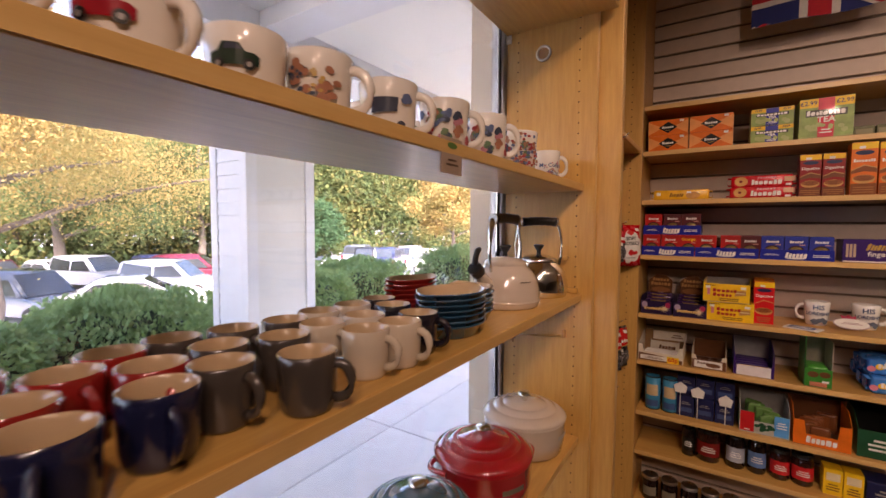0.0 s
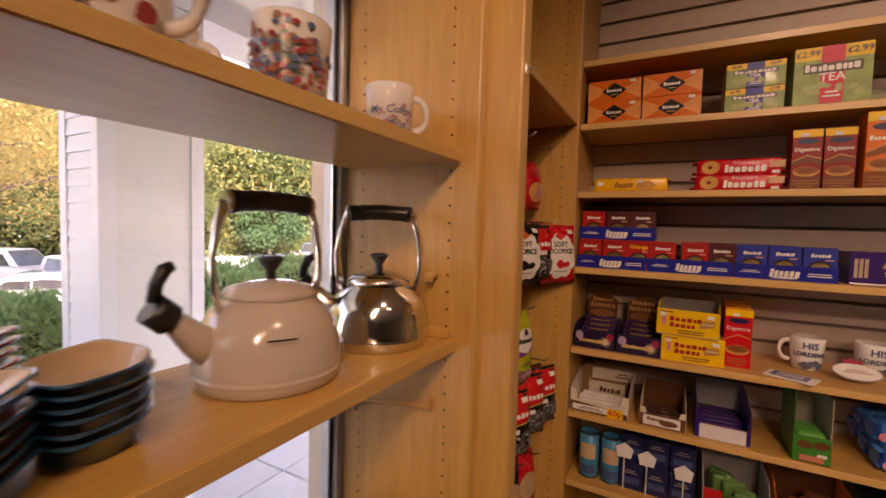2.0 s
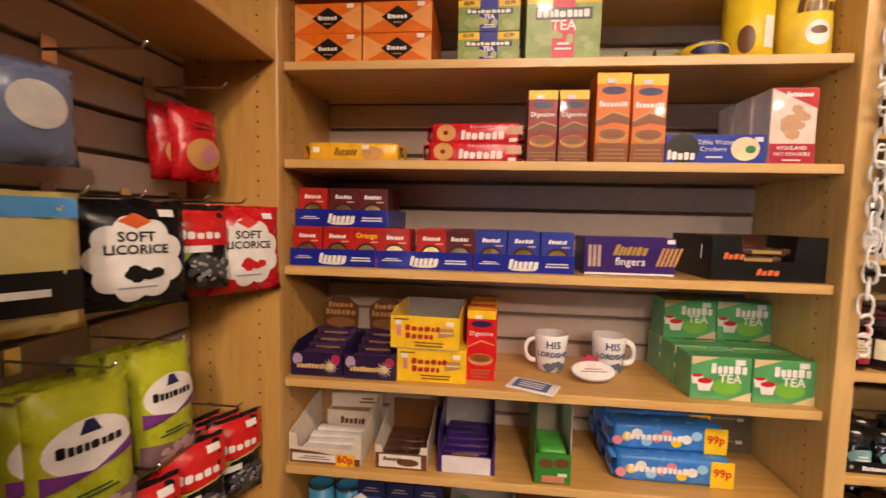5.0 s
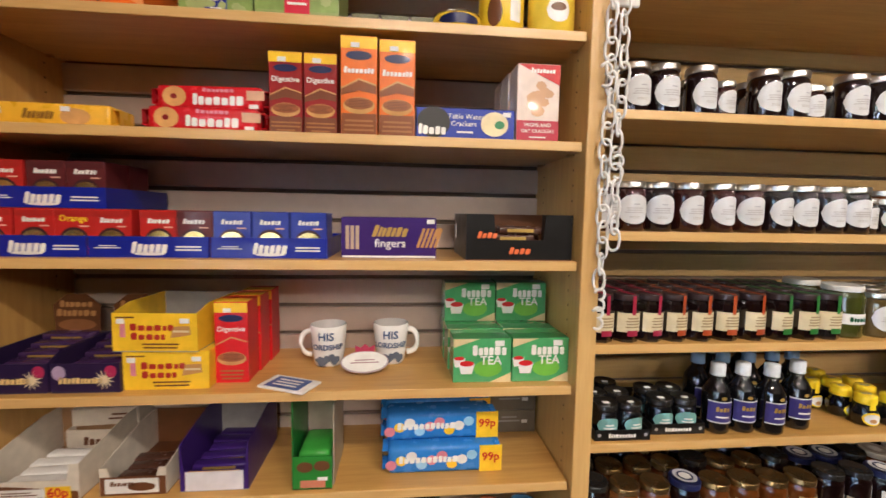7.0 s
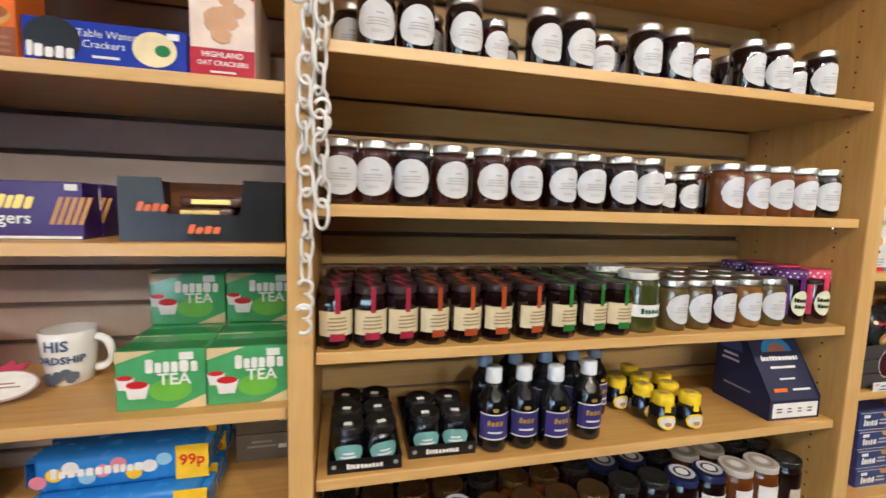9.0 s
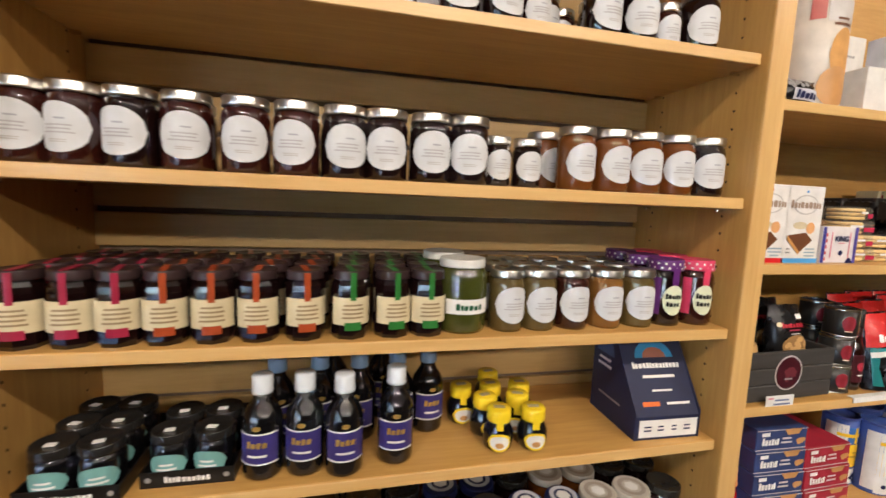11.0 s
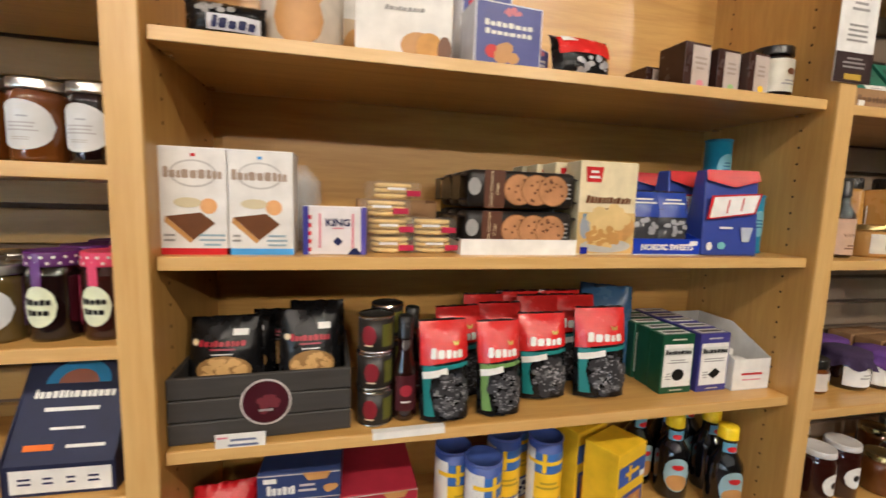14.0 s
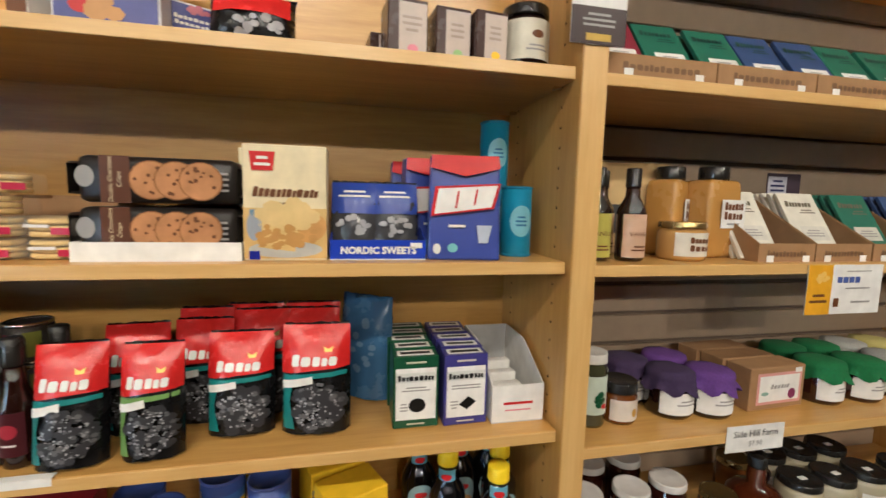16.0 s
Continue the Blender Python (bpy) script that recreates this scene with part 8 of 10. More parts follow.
# fourth shelf
G = "jars and syrups on the lower maple shelf"
pro = {"w": jar("jam_jar", "red jam jar with white lid", 0.036, 0.13, JAM_RED, paint(0.62, 0.60, 0.58, 0.3), [("jar_label", wrap(0.036, 0.055, 0.026, 0.026, "oval"), PAPER), ("label_print", bend(oval(0, 0.055, 0.008, 0.008), 0.036, 0, 0.0014), BLACK)], (0, 0, 0), group=G), "k": jar("jam_jar", "pale jar with glossy black lid", 0.042, 0.10, mat("cream_fill", (0.45, 0.40, 0.28), 0.2, vary=0.1), LID_BLACK, [("jar_label", wrap(0.042, 0.04, 0.04, 0.02, "rect"), PAPER)], (0, 0, 0), group=G),
       "g": jar("honey_jar", "dark honey jar with gold lid", 0.036, 0.095, JAM_AMBER, mat("gold_lid_low", (0.45, 0.32, 0.12), 0.25, 0.9), [], (0, 0, 0), group=G)}
part("lid_sticker", box_bm(-0.009, 0.009, -0.012, 0.0, 0.1, 0.1006), PAPER, pro["k"])
strew(pro, [("w", 3.30, 2.12, Z[4], 0), ("w", 3.40, 2.12, Z[4], 10), ("w", 3.49, 2.13, Z[4], 0), ("w", 3.36, 2.21, Z[4], 0), ("w", 3.45, 2.215, Z[4], 0), ("g", 3.60, 2.115, Z[4], 0), ("g", 3.74, 2.215, Z[4], 0), ("k", 3.81, 2.12, Z[4], 0), ("k", 3.90, 2.12, Z[4], 8), ("k", 3.99, 2.12, Z[4], 0), ("k", 3.83, 2.215, Z[4], 0), ("k", 3.92, 2.215, Z[4], 0), ("k", 4.01, 2.215, Z[4], 0), ("k", 4.10, 2.12, Z[4], 0), ("k", 4.2, 2.12, Z[4], 0)])
sb_ = bottle("maple_syrup_bottle", "rounded dark maple syrup bottle with small handle", 0.052, 0.16, jam_mat("maple_syrup", (0.06, 0.012, 0.004)), LID_BLACK, [("bottle_label", wrap(0.052, 0.05, 0.03, 0.02, "rect"), PAPER)], (3.695, 2.12, Z[4]), 0, "", neck_r=0.3, neck_at=0.55, cap_h=0.02, cap_r=0.34)
part("loop_handle", tube([(0.020 + 0.014 * math.cos(a * 0.5), 0, 0.112 + 0.014 * math.sin(a * 0.5)) for a in range(-3, 5)], 0.004), JAM_DARK, sb_)

# ---- corner bay: bags on pegs ----
PEG = mat("chrome_peg", (0.62, 0.60, 0.57), 0.2, 1.0, vary=0.02)


def peg(y, z, length=0.17):
    t = thing("peg_hook", "thin chrome peg hook on the slatwall", "hook", "slatwall pegs", (SLX + 0.0, y, z))
    part("peg_plate", box_bm(0.003, 0.007, -0.012, 0.012, -0.02, 0.02, 0.001), PEG, t)
    part("peg_rod", tube([(0.006, 0, 0), (length - 0.012, 0, 0.0), (length, 0, 0.010)], 0.0024, 6), PEG, t)


def hung(name, label, y, z_top, x, w, h, material, prints, rz=78, seed=1, group="bags hung in the corner bay", d=0.056, copies=1, tilt=-4):
    """A bag hung from a peg: its top is at z_top."""
    ob = pouch(name, label, w, h, d, material, prints, (x, y, z_top - h), rz, tilt, group, seed=seed)
    for k in range(1, copies):
        c = copy_thing(ob, pose(x - 0.035 * k, y - 0.012 * k, z_top - h, tilt, 0, rz + 4 * k))
    return ob


def cloud(cx, cz, rx, rz, n=9):
    """A scalloped white name panel."""
    return poly_front([(cx + rx * (0.90 + 0.14 * abs(math.sin(n * a / 2))) * math.cos(a), cz + rz * (0.90 + 0.14 * abs(math.sin(n * a / 2))) * math.sin(a)) for a in [2 * math.pi * i / 72 for i in range(72)]])


def soft_print(w, h, brand, sweet):
    return [("name_panel", cloud(0.0, h * 0.46, w * 0.40, h * 0.38), PAPER, 1), ("brand_patch", poly_front([(-w * 0.14, h * 0.80), (0, h * 0.73), (w * 0.14, h * 0.80), (0, h * 0.88)]), brand, 3), ("lettering", shift(letters("SOFT", h * 0.125, 0.0005), 0, h * 0.655), BLACK, 3), ("lettering", shift(letters("LICORICE", h * 0.115, 0.0005), 0, h * 0.54), BLACK, 3), ("sweet_print", blobs(0, h * 0.33, w * 0.16, h * 0.05, 7, w * 0.07, 2), sweet, 3), ("small_print", bars(0, h * 0.20, w * 0.5, h * 0.04, 1), GREY, 3), ("price_sticker", rect(w * 0.28, h * 0.88, w * 0.14, h * 0.07), PAPER, 4)]


peg(1.92, 1.735)
peg(1.73, 1.735)
hung("gummy_bag", "red and yellow foil sweet bag on a high peg", 1.925, 1.70, -0.40, 0.105, 0.145, FOIL_RED, [("picture_print", oval(0, 0.05, 0.036, 0.030), paint(0.60, 0.32, 0.10), 1), ("sweet_print", blobs(0.004, 0.05, 0.02, 0.014, 10, 0.009, 2), paint(0.55, 0.22, 0.26), 2), ("small_print", bars(0, 0.105, 0.05, 0.02, 2), paint(0.3, 0.02, 0.02), 1)], 74, 3, copies=2)
hung("gummy_bag", "blue and pale film sweet bag on a high peg", 1.62, 1.68, -0.40, 0.10, 0.13, mat("pale_blue_film", (0.20, 0.26, 0.42), 0.25, vary=0.15, bump=0.3), [("panel_print", oval(0, 0.07, 0.03, 0.03), PAPER, 1)], 70, 5, copies=2)
for y in (1.52, 1.63, 1.72, 1.86, 1.98):
    peg(y, 1.515)
hung("licorice_bag", "black soft licorice bag with white scalloped panel", 1.725, 1.510, -0.362, 0.155, 0.165, FOIL_BLACK, soft_print(0.155, 0.165, paint(0.55, 0.10, 0.02), BLACK), 58, 7, copies=3)
hung("sweet_bag", "yellow, black and blue sweet bag on a peg", 1.56, 1.515, -0.36, 0.13, 0.17, paint(0.60, 0.50, 0.18, 0.3), [("dark_band", rect(0, 0.05, 0.12, 0.05), BLACK, 1), ("small_print", bars(0, 0.05, 0.08, 0.02, 1), PAPER, 2), ("top_band", rect(0, 0.15, 0.12, 0.025), SKY, 1)], 62, 8, copies=2)
hung("licorice_bag", "black licorice bag with red top and green swoosh", 1.855, 1.508, -0.352, 0.115, 0.155, FOIL_BLACK, [("red_panel", rect(0, 0.112, 0.108, 0.064), FILM_RED, 1), ("logo_bar", wordmark(0, 0.100, 0.07, 0.016, 5, 0), WHITE, 2), ("swoosh_print", poly_front([(-0.050, 0.012), (-0.034, 0.012), (-0.040, 0.04), (-0.016, 0.07), (-0.05, 0.076)]), paint(0.30, 0.48, 0.06), 1), ("sweet_print", blobs(0.012, 0.038, 0.036, 0.026, 40, 0.008, 4), paint(0.06, 0.06, 0.065, 0.3), 1), ("shine_print", blobs(0.012, 0.038, 0.034, 0.024, 36, 0.0035, 6), BAGGREY, 2), ("label_sticker", rect(-0.01, 0.074, 0.05, 0.012), PAPER, 3)], 60, 9, copies=3)
hung("licorice_bag", "red soft licorice bag with white scalloped panel", 1.960, 1.510, -0.322, 0.152, 0.178, FOIL_RED, soft_print(0.152, 0.178, paint(0.60, 0.04, 0.03), RED), 52, 11, copies=3)
for y in (1.54, 1.66, 1.79):
    peg(y, 1.275)


def lime_print(w, h):
    return [("name_panel", oval(0, h * 0.62, w * 0.40, h * 0.17), PAPER, 1), ("purple_band", poly_front([(-w * 0.42, h * 0.40), (w * 0.42, h * 0.50), (w * 0.42, h * 0.58), (0, h * 0.46), (-w * 0.42, h * 0.52)]), paint(0.18, 0.04, 0.24), 2), ("hat_print", poly_front([(-w * 0.10, h * 0.70), (w * 0.10, h * 0.70), (w * 0.04, h * 0.78), (-w * 0.04, h * 0.78)]), NAVY, 3), ("logo_bar", wordmark(0, h * 0.63, w * 0.6, h * 0.07, 8, 0, 2), BLACK, 3), ("clear_foot", poly_front([(-w * 0.46, h * 0.04), (w * 0.46, h * 0.04), (w * 0.46, h * 0.27), (0, h * 0.22), (-w * 0.46, h * 0.27)]), paint(0.22, 0.13, 0.16, 0.2), 1), ("sweet_print", blobs(0, h * 0.14, w * 0.34, h * 0.07, 14, w * 0.075, 3), paint(0.50, 0.36, 0.36, 0.2), 2), ("small_print", bars(0, h * 0.32, w * 0.5, h * 0.06, 2), DKGREEN, 2)]


hung("sweet_bag", "lime green sweet bag with violet band", 1.795, 1.262, -0.372, 0.112, 0.21, FOIL_LIME, lime_print(0.112, 0.21), 76, 13, copies=3)
hung("sweet_bag", "lime green sweet bag with white oval panel", 1.650, 1.255, -0.375, 0.13, 0.22, FOIL_LIME, lime_print(0.13, 0.22), 70, 14, copies=3)
for y in (1.73, 1.838, 1.958):
    peg(y, 1.085)
for i, (y, z, x) in enumerate(((1.838, 1.072, -0.350), (1.958, 1.062, -0.345), (1.73, 1.055, -0.36))):
    w, h = 0.112, 0.175
    hung("licorice_bag", "black and red licorice bag hung low on a peg", y, z, x, w, h, FOIL_BLACK, [("red_panel", rect(0, h * 0.755, w * 0.97, h * 0.41), FILM_RED, 1), ("logo_bar", wordmark(0, h * 0.68, w * 0.66, h * 0.10, 5, 0), WHITE, 2), ("edge_line", poly_front([(-w * 0.46, h * 0.50), (w * 0.46, h * 0.56), (w * 0.46, h * 0.575), (-w * 0.46, h * 0.52)]), paint(0.50, 0.46, 0.10), 2), ("sweet_print", blobs(0.01, h * 0.25, w * 0.34, h * 0.17, 40, w * 0.07, i), paint(0.06, 0.06, 0.065, 0.3), 1), ("shine_print", blobs(0.01, h * 0.25, w * 0.32, h * 0.16, 40, w * 0.032, i + 3), BAGGREY, 2), ("swoosh_print", poly_front([(-w * 0.45, h * 0.08), (-w * 0.30, h * 0.08), (-w * 0.36, h * 0.34), (-w * 0.18, h * 0.54), (-w * 0.45, h * 0.56)]), paint(0.36, 0.42, 0.05), 1), ("label_sticker", rect(w * 0.26, h * 0.88, w * 0.22, h * 0.07), PAPER, 3), ("label_sticker", rect(-w * 0.22, h * 0.44, w * 0.42, h * 0.07), PAPER, 3)], 58, 20 + i, copies=3)
for i, (y, z) in enumerate(((1.60, 1.0), (1.75, 0.84), (1.9, 0.80))):
    hung("sweet_bag", "dark red sweet bag hung near the floor", y, z, -0.38, 0.12, 0.18, FOIL_RED if i != 1 else FOIL_BLACK, [("panel_print", oval(0, 0.09, 0.04, 0.04), paint(0.5, 0.35, 0.2), 1)], 70, 30 + i, copies=2)
    peg(y, z + 0.01)
for zz, yy, sx in ((2.126, PY - 0.001, -0.608),):
    hk = thing("cup_hook", "small white plastic hook under the top board", "hook", at=(sx, yy, zz))
    part("hook_plate", smooth(box_bm(-0.010, 0.010, -0.006, 0, -0.014, 0.014, 0.003, 2)), CHAIN, hk)
    part("hook_arm", tube([(0, -0.004, -0.004), (0.004, -0.016, -0.010), (0.010, -0.018, -0.002)], 0.003, 6), CHAIN, hk)
gr = thing("cable_grommet", "round metal ring in the end panel", "grommet", at=(-0.487, PY - 0.001, 2.057))
part("ring", tube([(0.022 * math.cos(a * math.pi / 12), -0.003, 0.022 * math.sin(a * math.pi / 12)) for a in range(24)], 0.004, 8, closed=True), LID_SILVER, gr)
part("ring_hole", poly_thick(ring_points(0, 0, 0.019, 0.019, 20), -0.001, 0.0008), KRAFT, gr)
hk2 = thing("screw_hook", "small steel hook on the panel edge", "hook", at=(-0.2495, PY + 0.036, 1.772))
part("hook_screw", tube([(0, 0, 0), (0.010, -0.002, 0.0), (0.014, -0.006, 0.006), (0.020, -0.004, 0.010)], 0.0022, 6), STEEL, hk2)
part("hook_plate", box_bm(0.0002, 0.003, -0.006, 0.004, -0.008, 0.008), STEEL, hk2)
rod = thing("shelf_bracket", "slim wooden shelf support on the end panel", "bracket", at=(-0.49, PY - 0.001, 1.14))
part("bracket_bar", tube([(-0.09, -0.006, -0.035), (-0.085, -0.006, -0.012), (0.085, -0.006, 0.012)], 0.004, 8), WOOD_X, rod)
part("bracket_stud", smooth(box_bm(0.082, 0.094, -0.012, 0, 0.004, 0.030, 0.003, 2)), TAN, rod)

# ---- crockery on the window shelves ----
STONE_IN = mat("cream_glaze", (0.50, 0.36, 0.22), 0.22, vary=0.05, coat=0.5)
GL = {"navy": mat("navy_glaze", (0.010, 0.012, 0.045), 0.15, vary=0.15, scale=12, coat=0.7), "red": mat("red_glaze", (0.28, 0.018, 0.014), 0.15, vary=0.15, scale=12, coat=0.7), "grey": mat("flint_glaze", (0.060, 0.050, 0.045), 0.18, vary=0.2, scale=12, coat=0.6), "white": mat("meringue_glaze", (0.56, 0.48, 0.38), 0.16, vary=0.05, coat=0.6), "black": mat("ink_glaze", (0.014, 0.012, 0.020), 0.15, vary=0.1, coat=0.7)}
NAMES = {"navy": "navy stoneware mug with cream inside", "red": "cherry red stoneware mug with cream inside", "grey": "flint grey stoneware mug with cream inside", "white": "off-white stoneware mug with cream inside", "black": "ink black stoneware mug with cream inside"}
sm = {k: mug("stoneware_mug", NAMES[k], 0.0340, 0.067, GL[k], STONE_IN, (0, 0, 0), 0, "stoneware mugs on the window shelf", base=0.80, thick=0.004) for k in GL}
M = W_MID
strew(sm, [("navy", -0.385, 0.088, M, -20), ("navy", -0.410, 0.172, M, -10), ("grey", -0.430, 0.240, M, 10), ("grey", -0.386, 0.314, M, 25), ("white", -0.408, 0.432, M, 10), ("white", -0.398, 0.495, M, 5), ("black", -0.412, 0.562, M, 15),
           ("red", -0.462, 0.086, M, 20), ("red", -0.520, 0.136, M, 10), ("red", -0.482, 0.196, M, -5), ("grey", -0.497, 0.275, M, 20), ("grey", -0.470, 0.345, M, 10), ("white", -0.487, 0.425, M, 0), ("white", -0.475, 0.500, M, 15), ("black", -0.495, 0.596, M, 10),
           ("red", -0.565, 0.190, M, 0), ("grey", -0.575, 0.258, M, 0), ("grey", -0.560, 0.330, M, 10), ("grey", -0.548, 0.405, M, 0), ("white", -0.560, 0.480, M, 0), ("white", -0.557, 0.556, M, 0), ("black", -0.560, 0.632, M, 0),
           ("navy", -0.405, 0.0, M, -15), ("red", -0.49, 0.02, M, 0), ("red", -0.575, 0.075, M, 0), ("navy", -0.40, -0.09, M, 0), ("red", -0.49, -0.07, M, 0), ("navy", -0.575, -0.03, M, 0), ("navy", -0.41, -0.18, M, 0), ("red", -0.50, -0.16, M, 0)])

# patterned china mugs above
BONE = mat("bone_china", (0.72, 0.69, 0.64), 0.12, vary=0.02, coat=0.6)
INK = [paint(*c, rough=0.2) for c in ((0.05, 0.06, 0.09), (0.30, 0.05, 0.05), (0.10, 0.14, 0.26), (0.34, 0.16, 0.10), (0.10, 0.16, 0.09), (0.45, 0.20, 0.24))]


def patterned(at, rz, kind, h=0.09, r=0.041):
    pr = []
    rng2 = random.Random(kind * 7 + 3)
    turn = math.radians(42 - rz)
    if kind == 0:      # old car
        ink = paint(0.28, 0.012, 0.02, rough=0.2) if at[1] < 0.25 else paint(0.022, 0.04, 0.028, rough=0.2)
        body = [(-0.026, 0.044), (0.026, 0.044), (0.027, 0.054), (0.022, 0.058), (0.012, 0.059), (0.006, 0.068), (-0.012, 0.069), (-0.017, 0.060), (-0.026, 0.057)]
        pr = [("car_print", poly_front(body), ink, turn), ("glass_print", poly_front([(-0.010, 0.0605), (0.009, 0.0605), (0.004, 0.0665), (-0.009, 0.067)], -0.0006), INK[0], turn)]
        for wx in (-0.016, 0.016):
            pr += [("wheel_print", poly_front(ring_points(wx, 0.045, 0.0065, 0.0065), -0.0006), BLACK, turn), ("wheel_print", poly_front(ring_points(wx, 0.045, 0.003, 0.003), -0.0012), GREY, turn)]
    elif kind == 1:    # hedgerow figures
        pr = [("pattern_print", blobs(-0.018, 0.05, 0.012, 0.026, 12, 0.006, 4), INK[3], turn), ("pattern_print", blobs(0.020, 0.040, 0.012, 0.026, 10, 0.007, 8), INK[3], turn), ("pattern_print", blobs(-0.01, 0.03, 0.02, 0.02, 12, 0.004, 5), INK[0], turn), ("pattern_print", blobs(-0.022, 0.062, 0.014, 0.012, 14, 0.0035, 15), INK[0], turn), ("pattern_print", blobs(0.004, 0.052, 0.012, 0.018, 9, 0.0035, 16), paint(0.45, 0.30, 0.08), turn)]
    elif kind == 2:    # cows
        pr = [("cow_print", poly_front([(-0.028, 0.040), (0.012, 0.042), (0.014, 0.064), (-0.028, 0.064)]), INK[0], turn), ("cow_print", blobs(0.026, 0.062, 0.008, 0.006, 6, 0.007, 3), INK[2], turn), ("cow_print", blobs(-0.03, 0.022, 0.01, 0.006, 8, 0.007, 5), INK[2], turn), ("cow_print", blobs(0.02, 0.018, 0.012, 0.006, 8, 0.007, 6), INK[0], turn)]
    elif kind == 3:    # flowers
        for k in range(11):
            pr.append(("flower_print", blobs(rng2.uniform(-0.045, 0.045), rng2.uniform(0.018, 0.072), 0.006, 0.006, 7, 0.007, k), INK[k % 6], turn))
    elif kind == 4:    # small words and hearts
        for k in range(3):
            pr.append(("pattern_print", blobs(0.0, h * 0.5, 0.058, h * 0.42, 46, 0.0042, k + 9), INK[(2, 1, 3)[k]], turn))
    else:              # lettered small mug
        pr = [("lettering", shift(letters("My Coffee", 0.017, 0.0002), 0, 0.046), INK[2], turn), ("lettering", shift(letters("Mug", 0.020, 0.0002), 0.006, 0.024), INK[2], turn), ("pattern_print", blobs(0, 0.034, 0.04, 0.026, 20, 0.0028, 3), INK[5], turn), ("pattern_print", blobs(0, 0.034, 0.04, 0.026, 10, 0.003, 5), INK[3], turn)]
    if kind in (3, 4):
        for k in range(5):
            pr.append(("pattern_print", blobs(rng2.uniform(-0.05, 0.05), rng2.uniform(0.02, h - 0.02), 0.007, 0.007, 8, 0.006, k + 20), INK[(k + 2) % 6], turn + 0.7))
            pr.append(("pattern_print", blobs(rng2.uniform(-0.05, 0.05), rng2.uniform(0.02, h - 0.02), 0.007, 0.007, 8, 0.006, k + 30), INK[k % 6], turn - 0.8))
    lab = ("white china mug with old car picture", "white china mug with animal figures", "white china mug with dark cow patches", "white china mug with coloured flowers", "white china mug covered in tiny words", "small white mug lettered for coffee")[kind]
    mug("china_mug", lab, r, h, BONE, BONE, at, rz, "china mugs on the upper window shelf", pr, flare=1.03, base=0.79)


for i, (x, y, k, h, rz) in enumerate(((-0.485, 0.075, 0, 0.085, 30), (-0.485, 0.185, 0, 0.085, 20), (-0.492, 0.308, 0, 0.085, 190), (-0.474, 0.402, 1, 0.087, 30), (-0.465, 0.540, 2, 0.088, 32), (-0.455, 0.692, 3, 0.094, 36), (-0.445, 0.842, 3, 0.098, 34), (-0.448, 1.038, 4, 0.100, 120), (-0.445, 1.243, 5, 0.084, 34))):
    patterned((x + 0.008, y, W_UP), rz, k, h * 1.07, 0.047 if h < 0.09 and k != 5 else 0.048 if k != 5 else 0.040)
for i, (y, k) in enumerate(((0.60, 2), (0.77, 3), (0.95, 4), (1.13, 1), (1.22, 4))):
    patterned((-0.560, y, W_UP), 20 + 9 * i, k, 0.09 if y < 1.2 else 0.068, 0.041 if y < 1.2 else 0.037)
for y in (-0.05, -0.2, -0.35):
    patterned((-0.43, y, W_UP), 30, 0)
tgm = thing("price_tag", "brown and white price card hung on the shelf edge", "price tag", at=(WF + 0.0015, 0.566, W_UP - 0.052), rz=90)
part("tag_card", box_bm(-0.031, 0.031, 0, 0.001, 0, 0.056), paint(0.38, 0.29, 0.23), tgm)
stick(tgm, 0.0, [("small_print", bars(0, 0.018, 0.038, 0.014, 2), paint(0.1, 0.06, 0.04), 1), ("leaf_print", oval(0.0, 0.044, 0.014, 0.005), paint(0.1, 0.2, 0.05), 1)])


# stacks of oval gratin dishes
def dish(name, label, a, b, h, glaze, at, rz, group):
    t = thing(name, label, "dish", group, at, rz)

    def outline(s, z, bm, tab):
        pts = []
        for i in range(40):
            an = 2 * math.pi * i / 40
            ex = tab * (max(0, math.cos(an)) ** 16 * 0.16 + max(0, -math.cos(an)) ** 16 * 0.16)
            pts.append(bm.verts.new((a * s * math.cos(an) * (1 + ex), b * s * math.sin(an), z + tab * 0.10 * h * max(0, math.cos(an)) ** 12)))
        return pts

    def skin(levels):
        bm = bmesh.new()
        rings = [outline(s, z, bm, tb) for s, z, tb in levels]
        for p, q in zip(rings, rings[1:]):
            for i in range(40):
                f = bm.faces.new((p[i], p[(i + 1) % 40], q[(i + 1) % 40], q[i]))
                f.smooth = True
        return bm, rings
    bm, r1 = skin([(0.70, 0, 0), (0.74, 0.002, 0), (0.93, h * 0.8, 0.5), (1.02, h * 0.93, 1), (1.02, h, 1), (0.985, h, 0.9)])
    bm.faces.new(r1[0][::-1])
    part("dish_body", bm, glaze, t)
    bm, r2 = skin([(0.984, h, 0.9), (0.965, h * 0.97, 0.6), (0.90, h * 0.75, 0.3), (0.72, 0.006, 0)])
    bm.faces.new(r2[-1])
    part("dish_inside", bm, STONE_IN, t)
    return t


